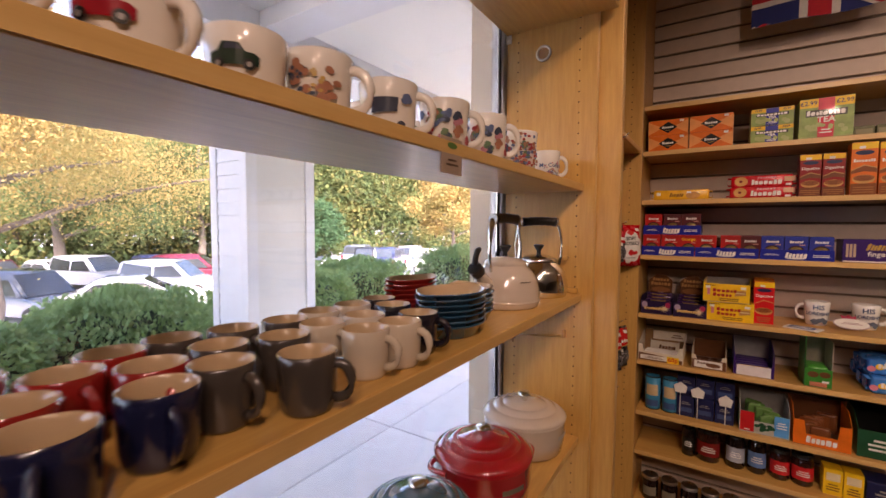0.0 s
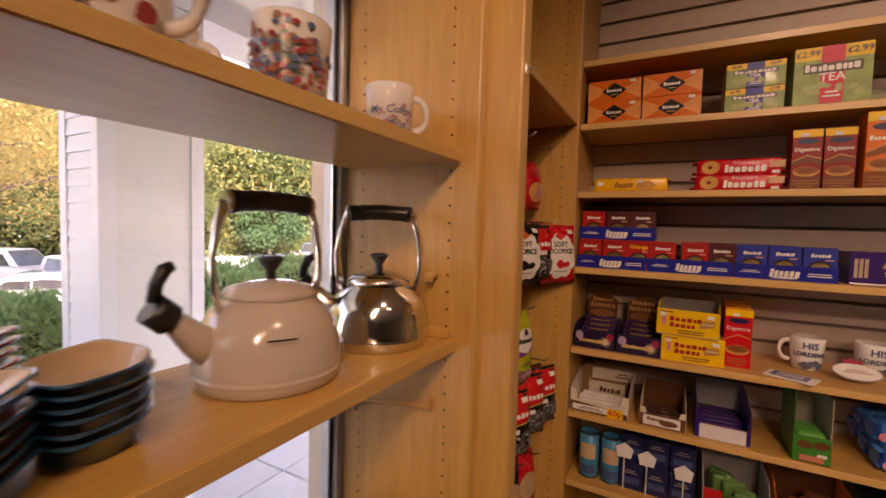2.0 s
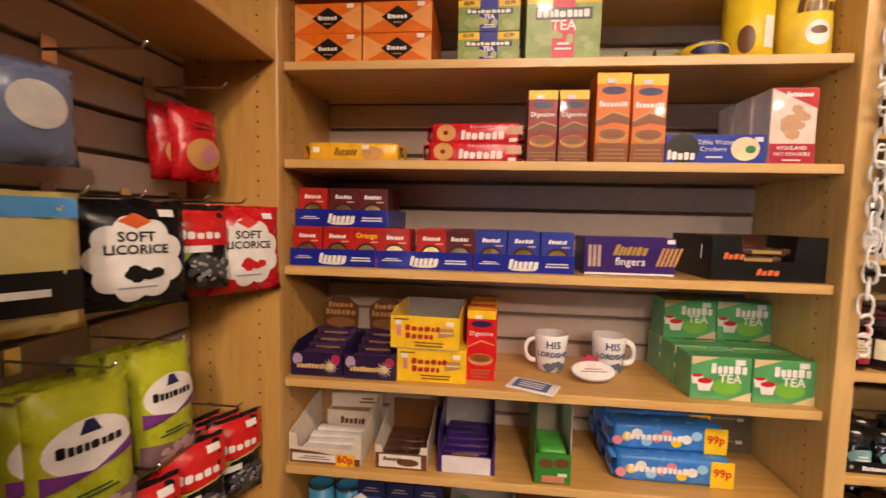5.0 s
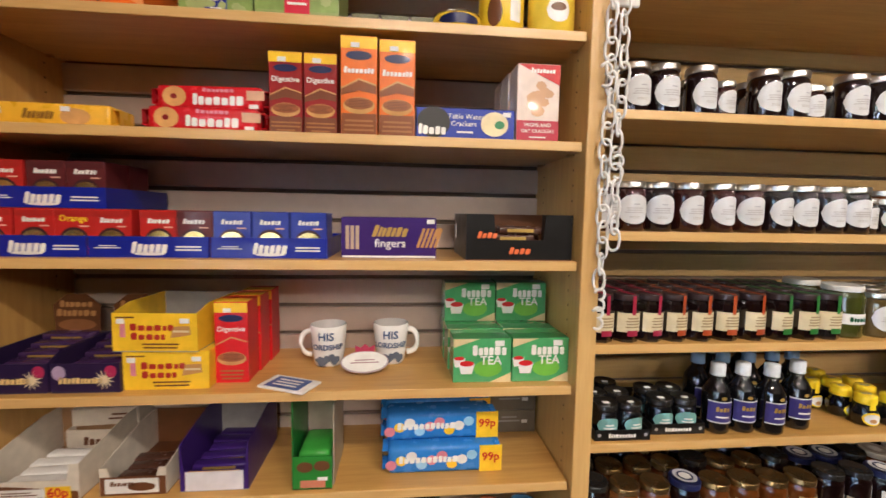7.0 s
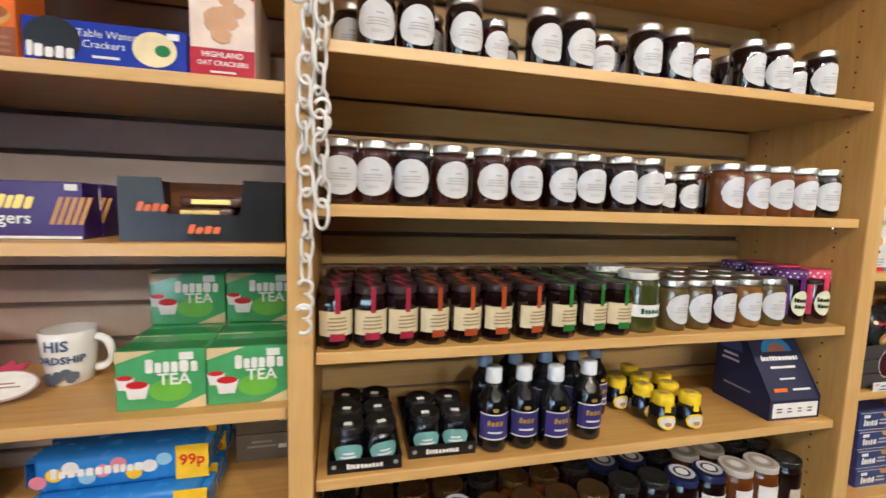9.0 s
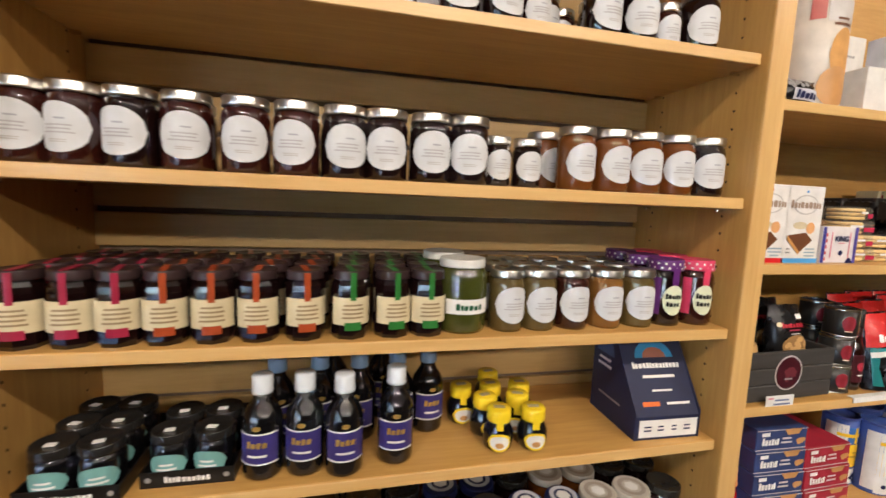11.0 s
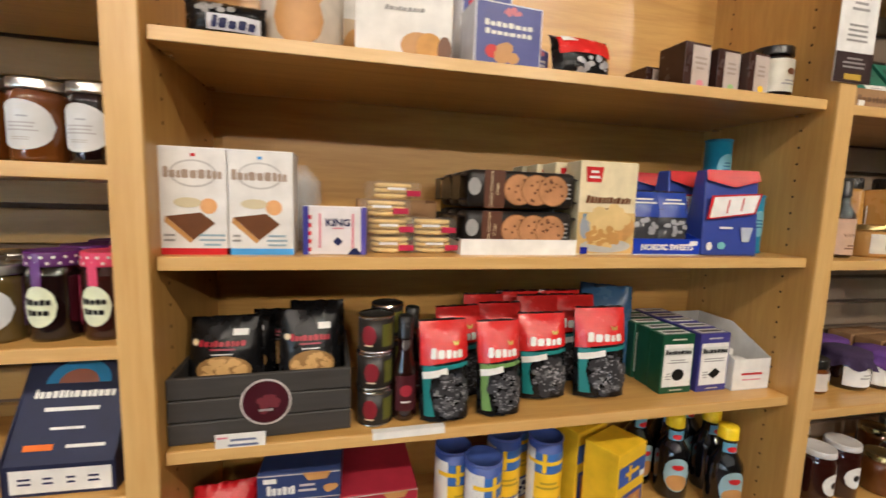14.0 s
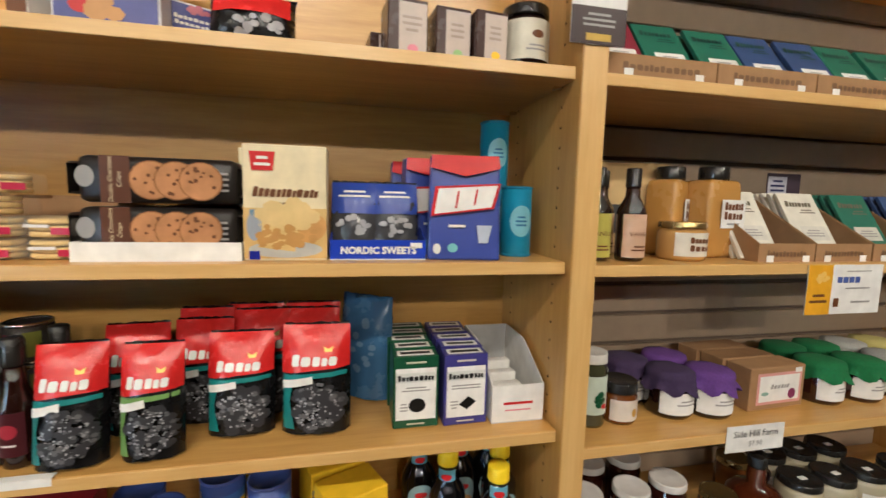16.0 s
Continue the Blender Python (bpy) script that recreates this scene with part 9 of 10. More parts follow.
BLUEG = mat("marine_glaze", (0.018, 0.085, 0.17), 0.16, vary=0.3, scale=10, coat=0.7)
for (cx, cy, a, b, g, lab, n, rz) in ((-0.430, 0.695, 0.078, 0.063, BLUEG, "marine blue oval gratin dish in a stack", 7, 88), (-0.562, 0.740, 0.064, 0.048, GL["red"], "cherry red oval gratin dish in a stack", 8, 84), (-0.462, 0.832, 0.058, 0.047, BLUEG, "small marine blue dish in a stack", 6, 150)):
    d0 = dish("gratin_dish", lab, a, b, 0.028, g, (cx, cy, M), rz, "stacked gratin dishes")
    for k in range(1, n):
        copy_thing(d0, pose(cx + 0.0015 * math.sin(k * 2), cy + 0.0015 * math.cos(k * 3), M + 0.0098 * k, 0, 0, rz + 1.5 * math.sin(k)))

# kettles
ENAMEL = mat("cream_enamel", (0.54, 0.46, 0.385), 0.12, vary=0.03, coat=0.8)


def kettle(name, label, at, rz, r, body, lid, hgt):
    t = thing(name, label, "kettle", "whistling kettles", at, rz)
    prof = [(0, 0), (r * 0.93, 0), (r * 0.97, 0.004), (r, 0.014), (r * 1.0, 0.030), (r * 0.99, 0.034), (r * 0.975, hgt * 0.45), (r * 0.91, hgt * 0.66), (r * 0.79, hgt * 0.83), (r * 0.62, hgt * 0.95), (r * 0.58, hgt)]
    part("kettle_body", lathe(prof, 40), body, t)
    part("base_rim", lathe([(r * 0.98, 0.012), (r * 1.012, 0.015), (r * 1.012, 0.019), (r * 0.99, 0.022)], 40), STEEL if body is STEEL else body, t)
    part("kettle_lid", lathe([(r * 0.61, hgt - 0.002), (r * 0.62, hgt + 0.003), (r * 0.54, hgt + 0.011), (r * 0.26, hgt + 0.019), (0, hgt + 0.021)], 32), lid, t)
    part("lid_knob", lathe([(0.007, hgt + 0.020), (0.006, hgt + 0.030), (0.014, hgt + 0.042), (0.0165, hgt + 0.047), (0.012, hgt + 0.050), (0, hgt + 0.050)], 20), BLACK_PLASTIC, t)
    # handle arms rise from the shoulders and carry a black grip
    hz = hgt + 0.118
    for s in (-1, 1):
        pts = [(s * r * 0.70, 0, hgt * 0.84), (s * r * 0.78, 0, hgt + 0.012), (s * r * 0.82, 0, hgt + 0.050), (s * r * 0.76, 0, hgt + 0.088), (s * r * 0.63, 0, hz)]
        part("handle_arm", tube(pts, 0.0042, 8, flat=1.9), STEEL, t)
        part("handle_collar", tube([(s * r * 0.57, 0, hz), (s * r * 0.65, 0, hz)], 0.0135, 14), STEEL, t)
    n = 13
    gp = [(-r * 0.58 + r * 1.16 * i / (n - 1), 0, hz + 0.003 * math.sin(math.pi * i / (n - 1))) for i in range(n)]
    part("handle_grip", tube(gp, [0.0125 + (0.0012 if i % 2 else 0) + (0.002 if i in (0, n - 1) else 0) for i in range(n)], 14), BLACK_PLASTIC, t)
    sp = [(-r * 0.78, 0, hgt * 0.46), (-r * 1.02, 0, hgt * 0.62), (-r * 1.22, 0, hgt * 0.80), (-r * 1.34, 0, hgt * 0.88)]
    part("spout", tube(sp, [0.024, 0.019, 0.014, 0.012], 16), body, t)
    part("whistle", tube([(-r * 1.30, 0, hgt * 0.855), (-r * 1.50, 0, hgt * 1.0)], 0.018, 14), BLACK_PLASTIC, t)
    part("whistle_lever", tube([(-r * 1.46, 0, hgt * 1.05), (-r * 1.44, 0, hgt * 1.22), (-r * 1.36, 0, hgt * 1.36), (-r * 1.26, 0, hgt * 1.40)], [0.008, 0.007, 0.008, 0.006], 8), BLACK_PLASTIC, t)
    return t


wk_ = kettle("kettle", "cream enamel whistling kettle with black grip", (-0.472, 1.035, M), 82, 0.092, ENAMEL, ENAMEL, 0.110)
lg = shift(bars(0, 0, 0.034, 0.005, 1, 2), 0.0, 0.070)
part("maker_mark", bend(lg, 0.0905, -0.40, 0.0008), BLACK, wk_)
kettle("kettle", "polished steel whistling kettle with black grip", (-0.458, 1.250, M), 35, 0.088, STEEL, STEEL, 0.105)
tr = thing("trivet_block", "small wooden block beside the steel kettle", "wood block", at=(-0.36, PY - 0.012, M))
part("block", box_bm(-0.09, 0.0, -0.006, 0.006, 0, 0.018, 0.002), WOOD_X, tr)
pg = thing("panel_peg", "small wooden peg in the end panel", "peg", at=(-0.398, PY - 0.0005, 1.402))
part("peg_stem", tube([(0, 0, 0), (0, -0.022, 0)], 0.005, 10), WOOD_X, pg)
part("peg_head", smooth(box_bm(-0.009, 0.009, -0.028, -0.021, -0.009, 0.009, 0.003, 2)), WOOD_X, pg)


# cast iron casseroles
def casserole(name, label, at, rz, r, glaze, lidm, h=0.105):
    t = thing(name, label, "casserole", "enamelled casseroles", at, rz)
    part("pot_body", lathe([(0, 0), (r * 0.86, 0), (r * 0.93, 0.006), (r * 0.985, h * 0.5), (r, h - 0.006), (r * 1.015, h), (r * 0.96, h)], 44), glaze, t)
    part("pot_lid", lathe([(r * 1.02, h + 0.001), (r * 1.025, h + 0.006), (r * 0.97, h + 0.012), (r * 0.80, h + 0.024), (r * 0.78, h + 0.0225), (r * 0.76, h + 0.026), (r * 0.56, h + 0.034), (r * 0.54, h + 0.0325), (r * 0.52, h + 0.036), (r * 0.2, h + 0.040), (0, h + 0.040)], 44), lidm, t)
    part("lid_knob", lathe([(0.008, h + 0.039), (0.008, h + 0.048), (0.019, h + 0.055), (0.021, h + 0.060), (0.016, h + 0.065), (0, h + 0.066)], 24), STEEL, t)
    for s in (-1, 1):
        pts = [(s * r * (0.95 + 0.20 * math.sin(math.pi * i / 8)), -0.038 + 0.076 * i / 8, h * 0.84) for i in range(9)]
        part("loop_handle", tube(pts, 0.008, 10, flat=0.8), glaze, t)
    part("name_plate", bend(shift(rect(0, 0, 0.062, 0.012), 0, h * 0.62), r * 0.992, 0.15, 0.0012), STEEL if glaze is not ENAMEL else GREY, t)
    return t


CHERRY = mat("cherry_enamel", (0.36, 0.012, 0.016), 0.12, vary=0.25, scale=7, coat=0.9)
casserole("casserole", "cherry red cast iron casserole with steel knob", (-0.478, 0.930, W_LOW), 55, 0.122, CHERRY, CHERRY)
casserole("casserole", "cream cast iron casserole with steel knob", (-0.480, 1.207, W_LOW), 80, 0.123, ENAMEL, ENAMEL, 0.098)
casserole("casserole", "navy cast iron casserole with steel knob", (-0.480, 0.655, W_LOW), 35, 0.108, GL["navy"], mat("teal_enamel", (0.02, 0.07, 0.10), 0.12, coat=0.9))

# ---- outside: porch, hedge, car park, woods ----
def ground_z(x):
    t = min(1.0, max(0.0, (-5.2 - x) / 9.0))
    return -0.04 - 1.76 * t * t * (3 - 2 * t)


gx = [-0.72, -1.5, -3.0, -4.6, -5.2, -6, -7, -8, -9, -10, -11, -12, -13, -14.2, -16, -20, -30, -45, -70, -120, -300]
gy = [-300, -120, -60, -30, -15, -8, -4, 0, 4, 8, 15, 30, 60, 120, 300]
gb = bmesh.new()
gv = [[gb.verts.new((x, y, ground_z(x) if abs(y) < 200 else ground_z(x))) for y in gy] for x in gx]
for a, b in zip(gv, gv[1:]):
    for k in range(len(gy) - 1):
        f = gb.faces.new((a[k], a[k + 1], b[k + 1], b[k]))
        f.smooth = True
bmesh.ops.recalc_face_normals(gb, faces=gb.faces[:])
# asphalt lifted far above its own tone to carry the daylight glare
ASPH = mat("glare_pale_asphalt", (0.60, 0.60, 0.60), 0.85, vary=0.08, scale=3, bump=0.1)
tagged(part("ground", gb, ASPH), "pale asphalt ground sloping down to the car park", "ground", kind=S)
CONC = mat("porch_concrete", (0.60, 0.595, 0.58), 0.85, vary=0.06, scale=9, bump=0.08, random_tint=0.04)
pv = thing("pavement", "pale concrete porch pavement in large slabs", "pavement", kind=S)
me = bpy.data.meshes.new("slab")
bms = box_bm(0.004, 1.196, 0.004, 1.496, -0.06, 0.0, 0.006)
bms.to_mesh(me)
bms.free()
me.materials.append(CONC)
for i in range(3):
    for k in range(7):
        o = new("slab", me)
        o.parent = pv
        o.location = (-4.42 + 1.2 * i, -3.6 + 1.5 * k, -0.01)

WS = WHITE_PAINT
# cream for the plain pillar faces, darker than the white to hold their shade
SHADE = mat("cream_paint_in_shade", (0.58, 0.57, 0.53), 0.6, vary=0.03, scale=5)


def pillar(x0, x1, y0, y1, z1):
    t = thing("porch_pillar", "square white porch pillar with clapboard siding", "pillar", at=((x0 + x1) / 2, (y0 + y1) / 2, 0))
    w, d = (x1 - x0) / 2, (y1 - y0) / 2
    part("pillar_core", box_bm(-w + 0.02, w - 0.02, -d + 0.02, d - 0.02, 0, z1), SHADE, t)
    for sx in (-1, 1):
        for sy in (-1, 1):
            part("corner_board", box_bm(sx * w - (0.0 if sx < 0 else 0.09), sx * w + (0.09 if sx < 0 else 0.0), sy * d - (0.0 if sy < 0 else 0.09), sy * d + (0.09 if sy < 0 else 0.0), 0, z1, 0.004), WS, t)
    n = int(z1 / 0.105)
    for sy in (-1, 1):
        for i in range(n):
            b = bmesh.new()
            z = i * 0.105
            y_in, y_a, y_b = sy * (d - 0.021), sy * (d - 0.004), sy * (d - 0.016)
            ring = [(y_in, z), (y_a, z), (y_b, z + 0.104), (y_in, z + 0.104)]
            va = [b.verts.new((-w + 0.091, yy, zz)) for yy, zz in ring]
            vb = [b.verts.new((w - 0.091, yy, zz)) for yy, zz in ring]
            b.faces.new(va)
            b.faces.new(vb[::-1])
            for q in range(4):
                b.faces.new((va[q], vb[q], vb[(q + 1) % 4], va[(q + 1) % 4]))
            bmesh.ops.recalc_face_normals(b, faces=b.faces[:])
            part("clapboard", b, WS, t)
    part("pillar_base", box_bm(-w - 0.02, w + 0.02, -d - 0.02, d + 0.02, 0, 0.16, 0.005), WS, t)


pillar(-3.47, -2.97, 1.87, 2.51, 2.9)
pillar(-3.47, -2.97, -2.6, -1.96, 2.9)
pillar(-3.47, -2.97, 6.4, 7.04, 2.9)
SOF = mat("porch_soffit_paint", (0.74, 0.72, 0.66), 0.7, vary=0.02, scale=4)
tagged(part("porch_ceiling", box_bm(-3.75, -0.82, -6, 10, 3.12, 3.3), SOF), "cream painted porch ceiling", "porch ceiling", kind=S)
bmx = bmesh.new()
box_bm(-3.47, -2.97, -6, 10, 2.9, 3.118, bm=bmx)
tagged(part("porch_beam", bmx, WS), "white boxed porch beam on pillars", "beam", kind=S)
for y in (2.0, 5.2):
    tagged(part("porch_cross_beam", box_bm(-2.965, -0.82, y, y + 0.3, 2.98, 3.118, 0.004), WS), "white boxed beam across the porch ceiling", "beam", kind=S)
tagged(part("outer_wall", box_bm(-0.818, -0.80, -6, 10, 2.4, 3.118), WS), "white outer wall over the shop window", "wall", kind=S)


def leaf_mat(name, cols):
    m = bpy.data.materials.new(name)
    m.use_nodes = True
    nt = m.node_tree
    b = nt.nodes["Principled BSDF"]
    g = nt.nodes.new("ShaderNodeNewGeometry")
    tc = nt.nodes.new("ShaderNodeTexCoord")
    no = nt.nodes.new("ShaderNodeTexNoise")
    no.inputs["Scale"].default_value = 0.5
    no.inputs["Detail"].default_value = 3
    nt.links.new(tc.outputs["Object"], no.inputs["Vector"])
    mx = nt.nodes.new("ShaderNodeMath")
    mx.operation = "MULTIPLY_ADD"
    mx.inputs[1].default_value = 0.34
    nt.links.new(g.outputs["Random Per Island"], mx.inputs[0])
    sc = nt.nodes.new("ShaderNodeMapRange")
    sc.inputs["From Min"].default_value, sc.inputs["From Max"].default_value = 0.3, 0.7
    sc.inputs["To Min"].default_value, sc.inputs["To Max"].default_value = 0.0, 0.6
    nt.links.new(no.outputs["Fac"], sc.inputs["Value"])
    nt.links.new(sc.outputs[0], mx.inputs[2])
    r = nt.nodes.new("ShaderNodeValToRGB")
    r.color_ramp.elements[0].color = (*cols[0], 1)
    r.color_ramp.elements[1].color = (*cols[-1], 1)
    for i, c in enumerate(cols[1:-1]):
        e = r.color_ramp.elements.new((i + 1) / (len(cols) - 1))
        e.color = (*c, 1)
    nt.links.new(mx.outputs[0], r.inputs[0])
    nt.links.new(r.outputs[0], b.inputs["Base Color"])
    b.inputs["Roughness"].default_value = 0.75
    b.inputs["Specular IOR Level"].default_value = 0.15
    tl = nt.nodes.new("ShaderNodeBsdfTranslucent")
    nt.links.new(r.outputs[0], tl.inputs["Color"])
    ad = nt.nodes.new("ShaderNodeMixShader")
    ad.inputs[0].default_value = 0.5
    nt.links.new(b.outputs[0], ad.inputs[1])
    nt.links.new(tl.outputs[0], ad.inputs[2])
    nt.links.new(ad.outputs[0], nt.nodes["Material Output"].inputs["Surface"])
    return m


WOODS = leaf_mat("mixed_autumn_leaves", ((0.045, 0.075, 0.035), (0.07, 0.11, 0.045), (0.11, 0.14, 0.05), (0.19, 0.17, 0.06), (0.25, 0.165, 0.05)))
GOLDLEAF = leaf_mat("golden_maple_leaves", ((0.12, 0.15, 0.055), (0.24, 0.22, 0.08), (0.34, 0.26, 0.10), (0.38, 0.24, 0.085), (0.30, 0.15, 0.055)))
GREENLEAF = leaf_mat("dark_evergreen_leaves", ((0.03, 0.07, 0.03), (0.05, 0.11, 0.05), (0.07, 0.13, 0.06)))
HEDGE = leaf_mat("hedge_leaves", ((0.18, 0.28, 0.10), (0.27, 0.39, 0.16), (0.36, 0.47, 0.23)))
BARK = mat("grey_bark", (0.10, 0.08, 0.065), 0.9, vary=0.25, scale=12, bump=0.5)


def leaves(name, centres, sizes, material, parent=None, seed=1):
    """Many small folded leaf clumps as one mesh."""
    rg = np.random.RandomState(seed)
    n = len(centres)
    a = rg.normal(size=(n, 3))
    a /= np.linalg.norm(a, axis=1)[:, None]
    b = rg.normal(size=(n, 3))
    b -= (a * b).sum(1)[:, None] * a
    b /= np.linalg.norm(b, axis=1)[:, None]
    c = np.cross(a, b)
    s = sizes[:, None]
    v = np.stack([centres - a * s, centres + b * s * 0.55 + c * s * 0.15, centres + a * s, centres - b * s * 0.55 + c * s * 0.15], 1).reshape(-1, 3)
    idx = np.arange(n) * 4
    f = np.stack([idx, idx + 1, idx + 2, idx + 3], 1)
    m = bpy.data.meshes.new(name)
    m.from_pydata(v.tolist(), [], f.tolist())
    m.materials.append(material)
    o = new(name, m)
    if parent is not None:
        o.parent = parent
    return o


def tree(x, y, h, spread, material, label, n, leaf, seed, low=0.3):
    rg = np.random.RandomState(seed)
    z0 = ground_z(x) - 0.1
    t = thing("tree", label, "tree", "", (x, y, z0))
    r0 = h * 0.022
    trunk = [(0.15 * math.sin(i + seed), 0.15 * math.cos(i * 1.3 + seed), h * 0.85 * i / 7) for i in range(8)]
    trunk[0] = (0, 0, 0)
    part("trunk", tube(trunk, [r0 * (1 - 0.85 * i / 7) + 0.02 for i in range(8)], 9), BARK, t)
    tips = []
    for i in range(11):
        ang = i * 2.4 + seed
        zb = h * (low + 0.5 * i / 11)
        ln = spread * (0.65 + 0.5 * rg.rand()) * (1.1 - 0.5 * i / 11)
        pts = [(ln * q * math.cos(ang + 0.25 * q), ln * q * math.sin(ang + 0.25 * q), zb + ln * (0.50 * q - 0.16 * q * q)) for q in (0, 0.25, 0.5, 0.75, 1.0)]
        part("limb", tube(pts, [r0 * 0.42 * (1 - 0.8 * q / 4) + 0.012 for q in range(5)], 7), BARK, t)
        tips += [pts[2], pts[3], pts[4]]
    cs = []
    for i in range(n):
        base = np.array(tips[rg.randint(len(tips))])
        cs.append(base + rg.normal(size=3) * np.array([spread * 0.17, spread * 0.17, spread * 0.13]))
    cs = np.array(cs)
    tagged(leaves("crown", cs, rg.uniform(leaf * 0.6, leaf * 1.3, n), material, t, seed))
    return t


tree(-13.5, 1.6, 9.5, 4.6, GOLDLEAF, "golden autumn maple with spreading limbs", 80000, 0.034, 3, 0.32)
tree(-16.8, 2.9, 9.0, 5.2, GOLDLEAF, "yellow autumn maple beside the car park", 60000, 0.039, 5, 0.3)
tree(-30, 8, 13, 4.8, WOODS, "mixed green and yellow tree behind the cars", 45000, 0.08, 7, 0.2)
tree(-31, 26, 8, 3.0, GREENLEAF, "rounded dark green tree behind the cars", 12000, 0.15, 9, 0.12)
tree(-33, 17, 13, 5.0, WOODS, "tall yellow-green tree behind the car park", 45000, 0.085, 11, 0.2)
tree(-24, 39, 11, 4.0, GOLDLEAF, "orange-yellow tree at the car park edge", 12000, 0.16, 13, 0.2)
rg = np.random.RandomState(21)
cs, tr_ = [], bmesh.new()
for i in range(95):
    u = i / 94
    bx = -48 + 10 * rg.rand() + (22 * max(0, u - 0.6))
    by = -22 + 95 * u + rg.uniform(-1.5, 1.5)
    hh = rg.uniform(9, 17)
    z0 = -1.9
    tube([(bx, by, z0), (bx + rg.uniform(-0.5, 0.5), by, z0 + hh * 0.8)], [0.22, 0.06], 6, bm=tr_)
    m = 2600
    p = rg.normal(size=(m, 3)) * np.array([2.1, 2.1, hh * 0.20]) + np.array([bx, by, z0 + hh * 0.55])
    p[:, 2] = np.maximum(p[:, 2], z0 + 0.2)
    cs.append(p)
    q = rg.normal(size=(200, 3)) * np.array([1.2, 1.4, 0.9]) + np.array([bx + 4.5, by, z0 + 1.0])
    q[:, 2] = np.maximum(q[:, 2], z0 + 0.1)
    cs.append(q)
cs = np.concatenate(cs)
woods = thing("woods", "far autumn woods in green, yellow and orange", "woods", kind="stuff")
leaves("foliage", cs, rg.uniform(0.16, 0.34, len(cs)), WOODS, woods, 4)
part("trunks", tr_, BARK, woods)


def bush(x, y, rx, ry, rz_, n, seed, label, leaf=0.035):
    z0 = ground_z(x) - 0.02
    t = thing("hedge_bush", label, "bush", "clipped hedge bushes", (x, y, z0))
    rg = np.random.RandomState(seed)
    d = rg.normal(size=(n, 3))
    d[:, 2] = np.abs(d[:, 2])
    d /= (np.abs(d) ** 3.2).sum(1)[:, None] ** (1 / 3.2)
    rad = (0.86 + 0.16 * rg.rand(n) + 0.07 * np.sin(d[:, 0] * 7 + seed) * np.cos(d[:, 1] * 6))
    c = d * rad[:, None] * np.array([rx, ry, rz_])
    leaves("crown", c, rg.uniform(leaf * 0.6, leaf * 1.25, n), HEDGE, t, seed)
    # solid dark core stands in for the shade inside the bush
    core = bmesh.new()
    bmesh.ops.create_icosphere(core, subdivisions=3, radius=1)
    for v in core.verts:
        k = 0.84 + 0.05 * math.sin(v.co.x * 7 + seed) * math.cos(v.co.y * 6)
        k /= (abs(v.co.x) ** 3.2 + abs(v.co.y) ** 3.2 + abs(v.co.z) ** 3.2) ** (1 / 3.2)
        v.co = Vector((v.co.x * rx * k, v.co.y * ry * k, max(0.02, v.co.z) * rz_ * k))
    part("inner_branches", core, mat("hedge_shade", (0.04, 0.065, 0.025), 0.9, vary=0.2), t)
    for k in range(3):
        part("stem", tube([(0.1 * k - 0.1, 0, 0), (0.25 * (k - 1), 0.1 * k, rz_ * 0.6)], 0.02, 6), BARK, t)


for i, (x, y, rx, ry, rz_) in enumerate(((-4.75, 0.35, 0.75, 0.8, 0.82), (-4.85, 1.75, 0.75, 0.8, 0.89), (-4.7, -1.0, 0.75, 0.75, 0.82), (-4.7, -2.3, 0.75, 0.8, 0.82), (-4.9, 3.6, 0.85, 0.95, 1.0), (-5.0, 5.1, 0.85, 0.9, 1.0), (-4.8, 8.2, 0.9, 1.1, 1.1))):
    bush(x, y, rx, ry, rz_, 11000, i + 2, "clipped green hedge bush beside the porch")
GRASS = mat("bank_grass", (0.09, 0.12, 0.035), 0.9, vary=0.2, scale=3, bump=0.3)
bank = bmesh.new()
rows_ = []
for x in (-4.30, -5.2, -6, -7, -8, -9.0):
    rows_.append([bank.verts.new((x, y, ground_z(x) + 0.012)) for y in range(-10, 13)])
for a, b in zip(rows_, rows_[1:]):
    for k in range(22):
        bank.faces.new((a[k], a[k + 1], b[k + 1], b[k]))
bmesh.ops.recalc_face_normals(bank, faces=bank.faces[:])
tagged(part("bank", bank, GRASS), "grassy bank below the hedge", "grass bank", kind=S)

# parked cars
TYRE = mat("tyre_rubber", (0.02, 0.02, 0.02), 0.8)
CARGLASS = mat("car_glass", (0.03, 0.035, 0.04), 0.08, spec=0.8, coat=0.5)
RIM = mat("alloy_rim", (0.5, 0.5, 0.5), 0.3, 0.9)
LAMP = mat("headlamp_lens", (0.6, 0.6, 0.58), 0.15, coat=0.5)
TAIL = mat("tail_lamp", (0.3, 0.01, 0.01), 0.2)


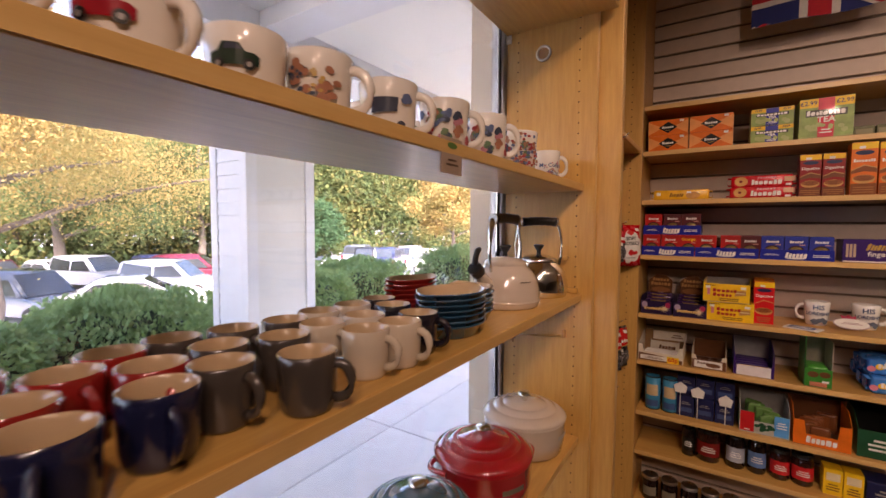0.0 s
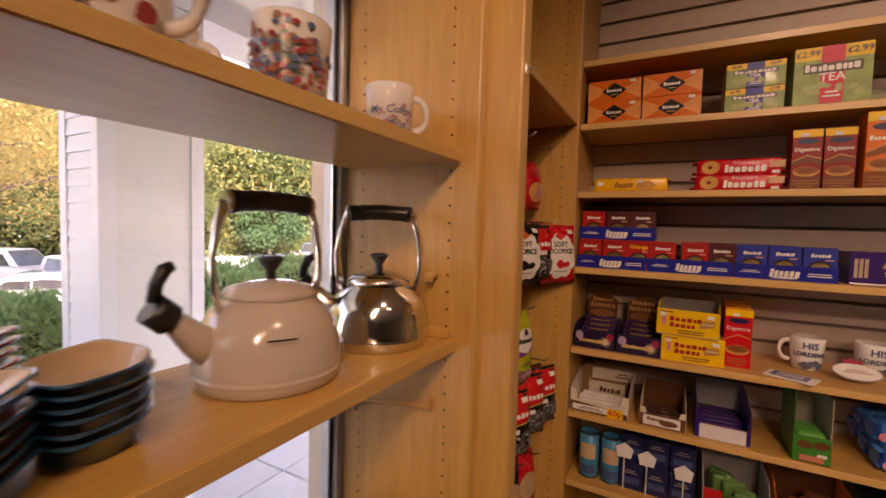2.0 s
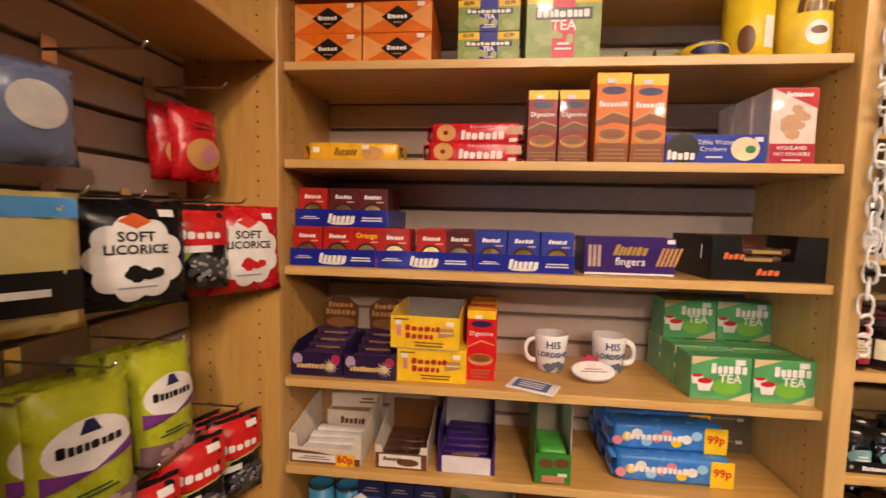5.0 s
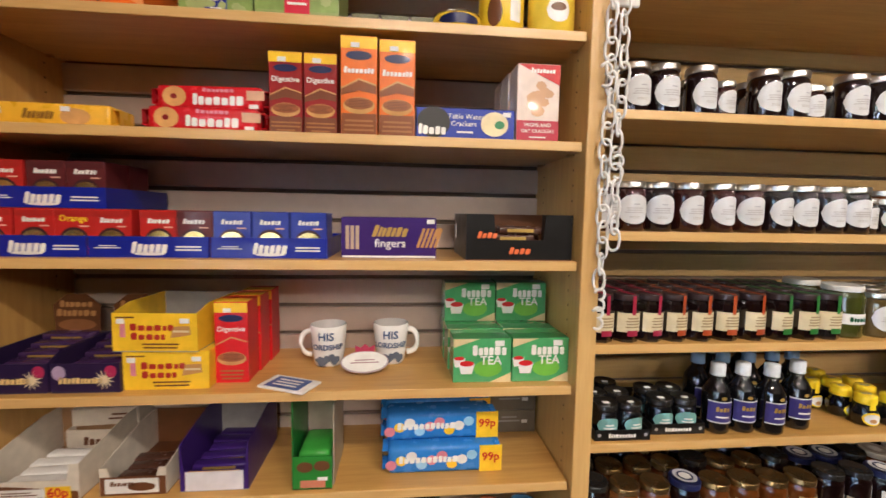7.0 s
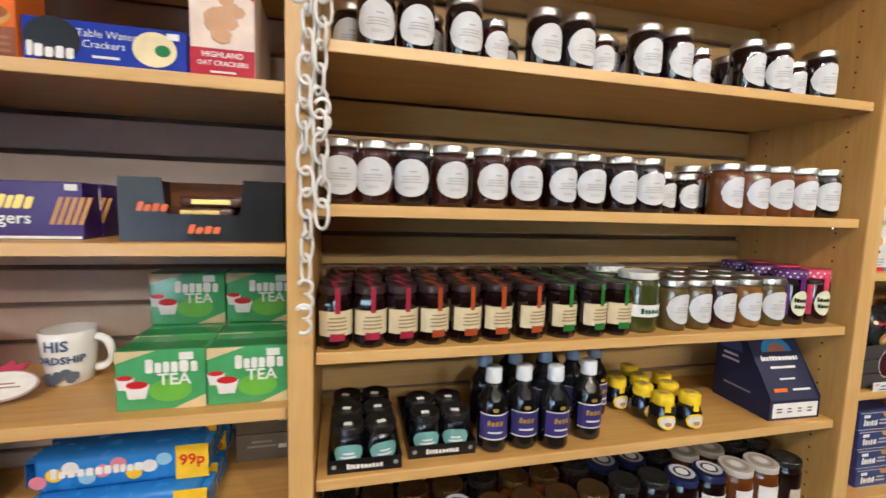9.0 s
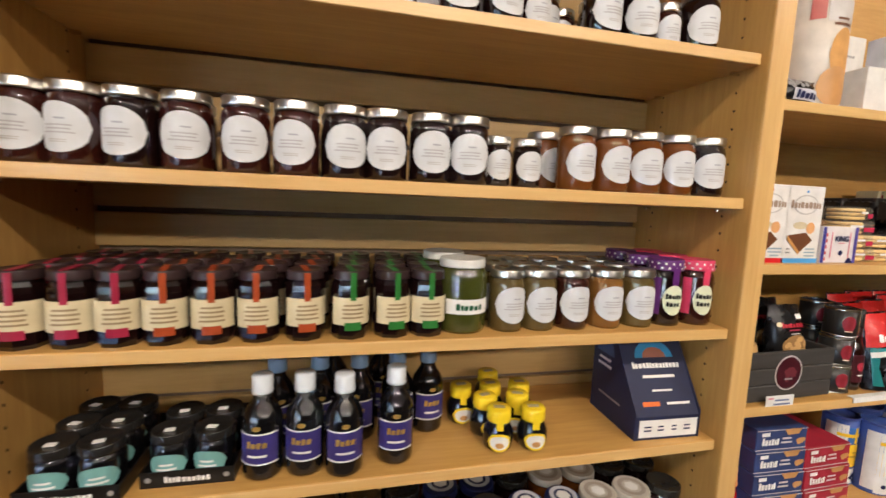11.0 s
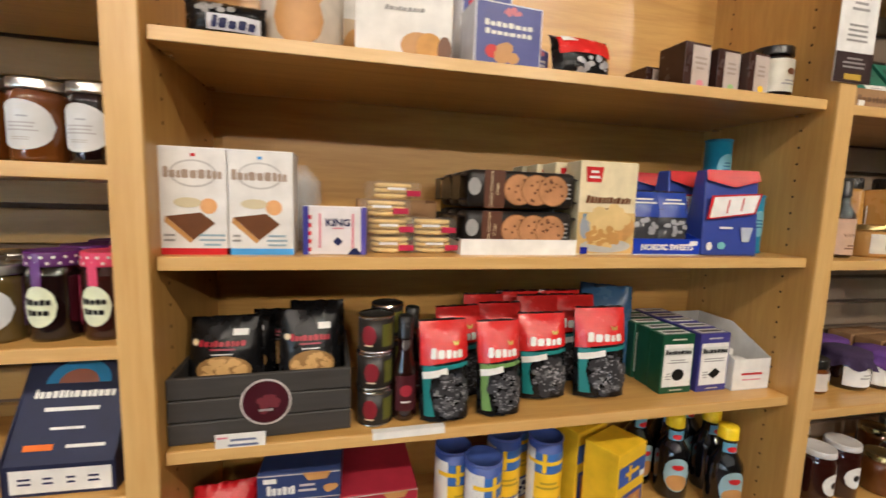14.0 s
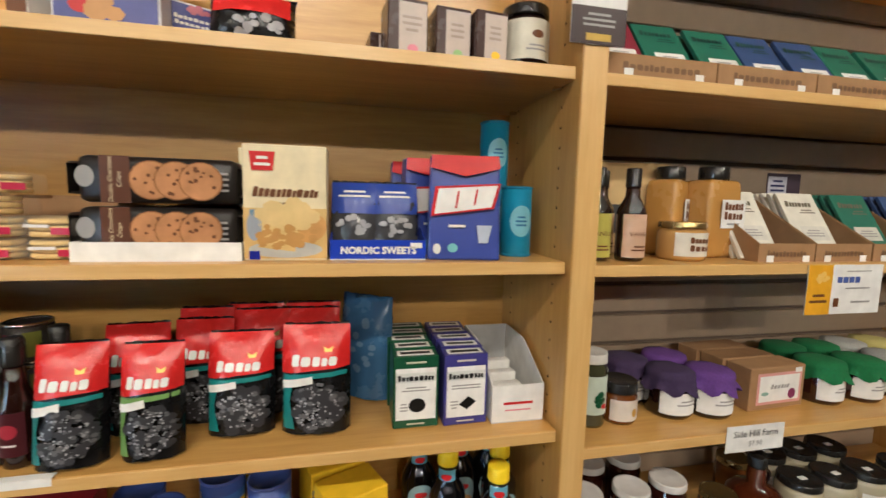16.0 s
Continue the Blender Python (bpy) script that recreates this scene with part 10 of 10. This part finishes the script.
def car(x, y, rz, paintm, label, tall):
    t = thing("parked_car", label, "car", "parked cars", (x, y, ground_z(x)), rz)
    ln, w, h = 4.5, 1.8, (1.72 if tall else 1.45)

    side = [(-2.2, 0.32), (-2.25, 0.62), (-2.1, 0.92), (-1.2 if not tall else -2.1, 0.98), (1.0, 0.95), (1.9, 0.82), (2.22, 0.62), (2.25, 0.34)]
    bm = bmesh.new()
    va = [bm.verts.new((px, -w / 2, pz)) for px, pz in side]
    vb = [bm.verts.new((px, w / 2, pz)) for px, pz in side]
    bm.faces.new(va)
    bm.faces.new(vb[::-1])
    for i in range(len(side)):
        j = (i + 1) % len(side)
        bm.faces.new((va[i], vb[i], vb[j], va[j]))
    bmesh.ops.recalc_face_normals(bm, faces=bm.faces[:])
    bmesh.ops.bevel(bm, geom=bm.edges[:], offset=0.09, segments=3, affect="EDGES", profile=0.6)
    part("car_body", smooth(bm), paintm, t)
    roof = [(-2.05 if tall else -1.65, 0.93), (-1.85 if tall else -1.05, h - 0.05), (-1.2 if tall else -0.75, h), (0.2, h - 0.02), (1.05, 0.93)]
    bm = bmesh.new()
    va = [bm.verts.new((px, -w / 2 + 0.06 + (0.14 if pz > 1.1 else 0), pz)) for px, pz in roof]
    vb = [bm.verts.new((px, w / 2 - 0.06 - (0.14 if pz > 1.1 else 0), pz)) for px, pz in roof]
    bm.faces.new(va)
    bm.faces.new(vb[::-1])
    for i in range(len(roof)):
        j = (i + 1) % len(roof)
        bm.faces.new((va[i], vb[i], vb[j], va[j]))
    bmesh.ops.recalc_face_normals(bm, faces=bm.faces[:])
    bmesh.ops.bevel(bm, geom=bm.edges[:], offset=0.05, segments=2, affect="EDGES")
    part("cabin", smooth(bm), paintm, t)
    for s in (-1, 1):
        for x0, x1, x2, x3 in (((-1.85, -0.55, -0.55, -1.72) if tall else (-1.35, -0.5, -0.5, -0.95)), (-0.45, 0.78, 0.18, -0.45)):
            bm = bmesh.new()
            yb, yt = s * (w / 2 - 0.052), s * (w / 2 - 0.188)
            bm.faces.new([bm.verts.new(p) for p in ((x0, yb - s * 0.0, 1.0), (x1, yb, 1.0), (x2, yt, h - 0.11), (x3, yt, h - 0.11))])
            part("side_window", bm, CARGLASS, t)
    bm = bmesh.new()
    bm.faces.new([bm.verts.new(p) for p in ((1.02, -0.70, 0.98), (1.02, 0.70, 0.98), (0.30, 0.60, h - 0.07), (0.30, -0.60, h - 0.07))])
    part("windscreen", bm, CARGLASS, t)
    bm = bmesh.new()
    bx = -2.06 if tall else -1.66
    bm.faces.new([bm.verts.new(p) for p in ((bx, -0.66, 1.02), (bx, 0.66, 1.02), (bx + (0.17 if tall else 0.50), 0.58, h - 0.11), (bx + (0.17 if tall else 0.50), -0.58, h - 0.11))])
    part("rear_window", bm, CARGLASS, t)
    for sx in (-1.38, 1.38):
        for s in (-1, 1):
            wl = part("wheel", smooth(tube([(sx, s * (w / 2 - 0.2), 0.33), (sx, s * (w / 2 + 0.01), 0.33)], 0.33, 20)), TYRE, t)
            part("rim", tube([(sx, s * (w / 2 + 0.008), 0.33), (sx, s * (w / 2 + 0.02), 0.33)], 0.21, 12), RIM, wl)
    for s in (-1, 1):
        part("headlight", smooth(box_bm(2.05, 2.235, s * 0.66 - 0.18, s * 0.66 + 0.18, 0.62, 0.76, 0.03, 2)), LAMP, t)
        part("tail_light", smooth(box_bm(-2.26, -2.1, s * 0.74 - 0.12, s * 0.74 + 0.12, 0.66, 0.86, 0.03, 2)), TAIL, t)


CP = {n: mat("car_paint_" + n, c, 0.25, vary=0.02, coat=0.8, metal=0.2) for n, c in (("silver", (0.45, 0.46, 0.48)), ("white", (0.75, 0.75, 0.74)), ("blue_grey", (0.12, 0.14, 0.18)), ("maroon", (0.16, 0.02, 0.035)), ("black", (0.02, 0.02, 0.025)), ("navy", (0.03, 0.04, 0.09)))}
CLAB = {"silver": "silver parked car on pale asphalt", "white": "white parked car on pale asphalt", "blue_grey": "blue-grey parked car near the hedge", "maroon": "maroon parked car on pale asphalt", "black": "black parked car in the far row", "navy": "navy parked car in the far row"}
for bearing, dist, rz, col, tall in ((77.5, 20, 20, "blue_grey", True), (80, 27, 15, "maroon", True), (75.5, 30, 15, "silver", False), (72.5, 28, 20, "silver", True), (69, 19, 60, "white", False), (65.5, 23, 40, "white", True), (63.3, 27, 50, "maroon", True), (66.9, 32, 30, "navy", False), (42.2, 33, 110, "black", True), (40.0, 33, 115, "navy", True), (37.0, 35, 110, "silver", True), (33.8, 30, 40, "white", True), (43.8, 37, 110, "blue_grey", True)):
    car(-dist * math.sin(radians(bearing)), dist * math.cos(radians(bearing)), rz, CP[col], CLAB[col], tall)
rl_ = thing("hand_rail", "bent steel hand rail beyond the bush", "rail", at=(-5.2, 7.0, -0.05))
part("rail_tube", tube([(0.3, -0.5, 0.0), (0.3, -0.5, 0.85), (0.25, -0.42, 0.92), (-0.9, 0.6, 0.80), (-0.95, 0.65, 0.7), (-0.95, 0.65, -0.1)], 0.022, 8), STEEL, rl_)

# ---- ceiling track lamps, assumed and out of view, fill lamps included ----
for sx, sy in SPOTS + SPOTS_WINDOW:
    t = thing("track_lamp", "assumed white ceiling spotlight, out of view, aimed at the shelves", "spotlight", "ceiling spotlights", (sx, sy, CEIL))
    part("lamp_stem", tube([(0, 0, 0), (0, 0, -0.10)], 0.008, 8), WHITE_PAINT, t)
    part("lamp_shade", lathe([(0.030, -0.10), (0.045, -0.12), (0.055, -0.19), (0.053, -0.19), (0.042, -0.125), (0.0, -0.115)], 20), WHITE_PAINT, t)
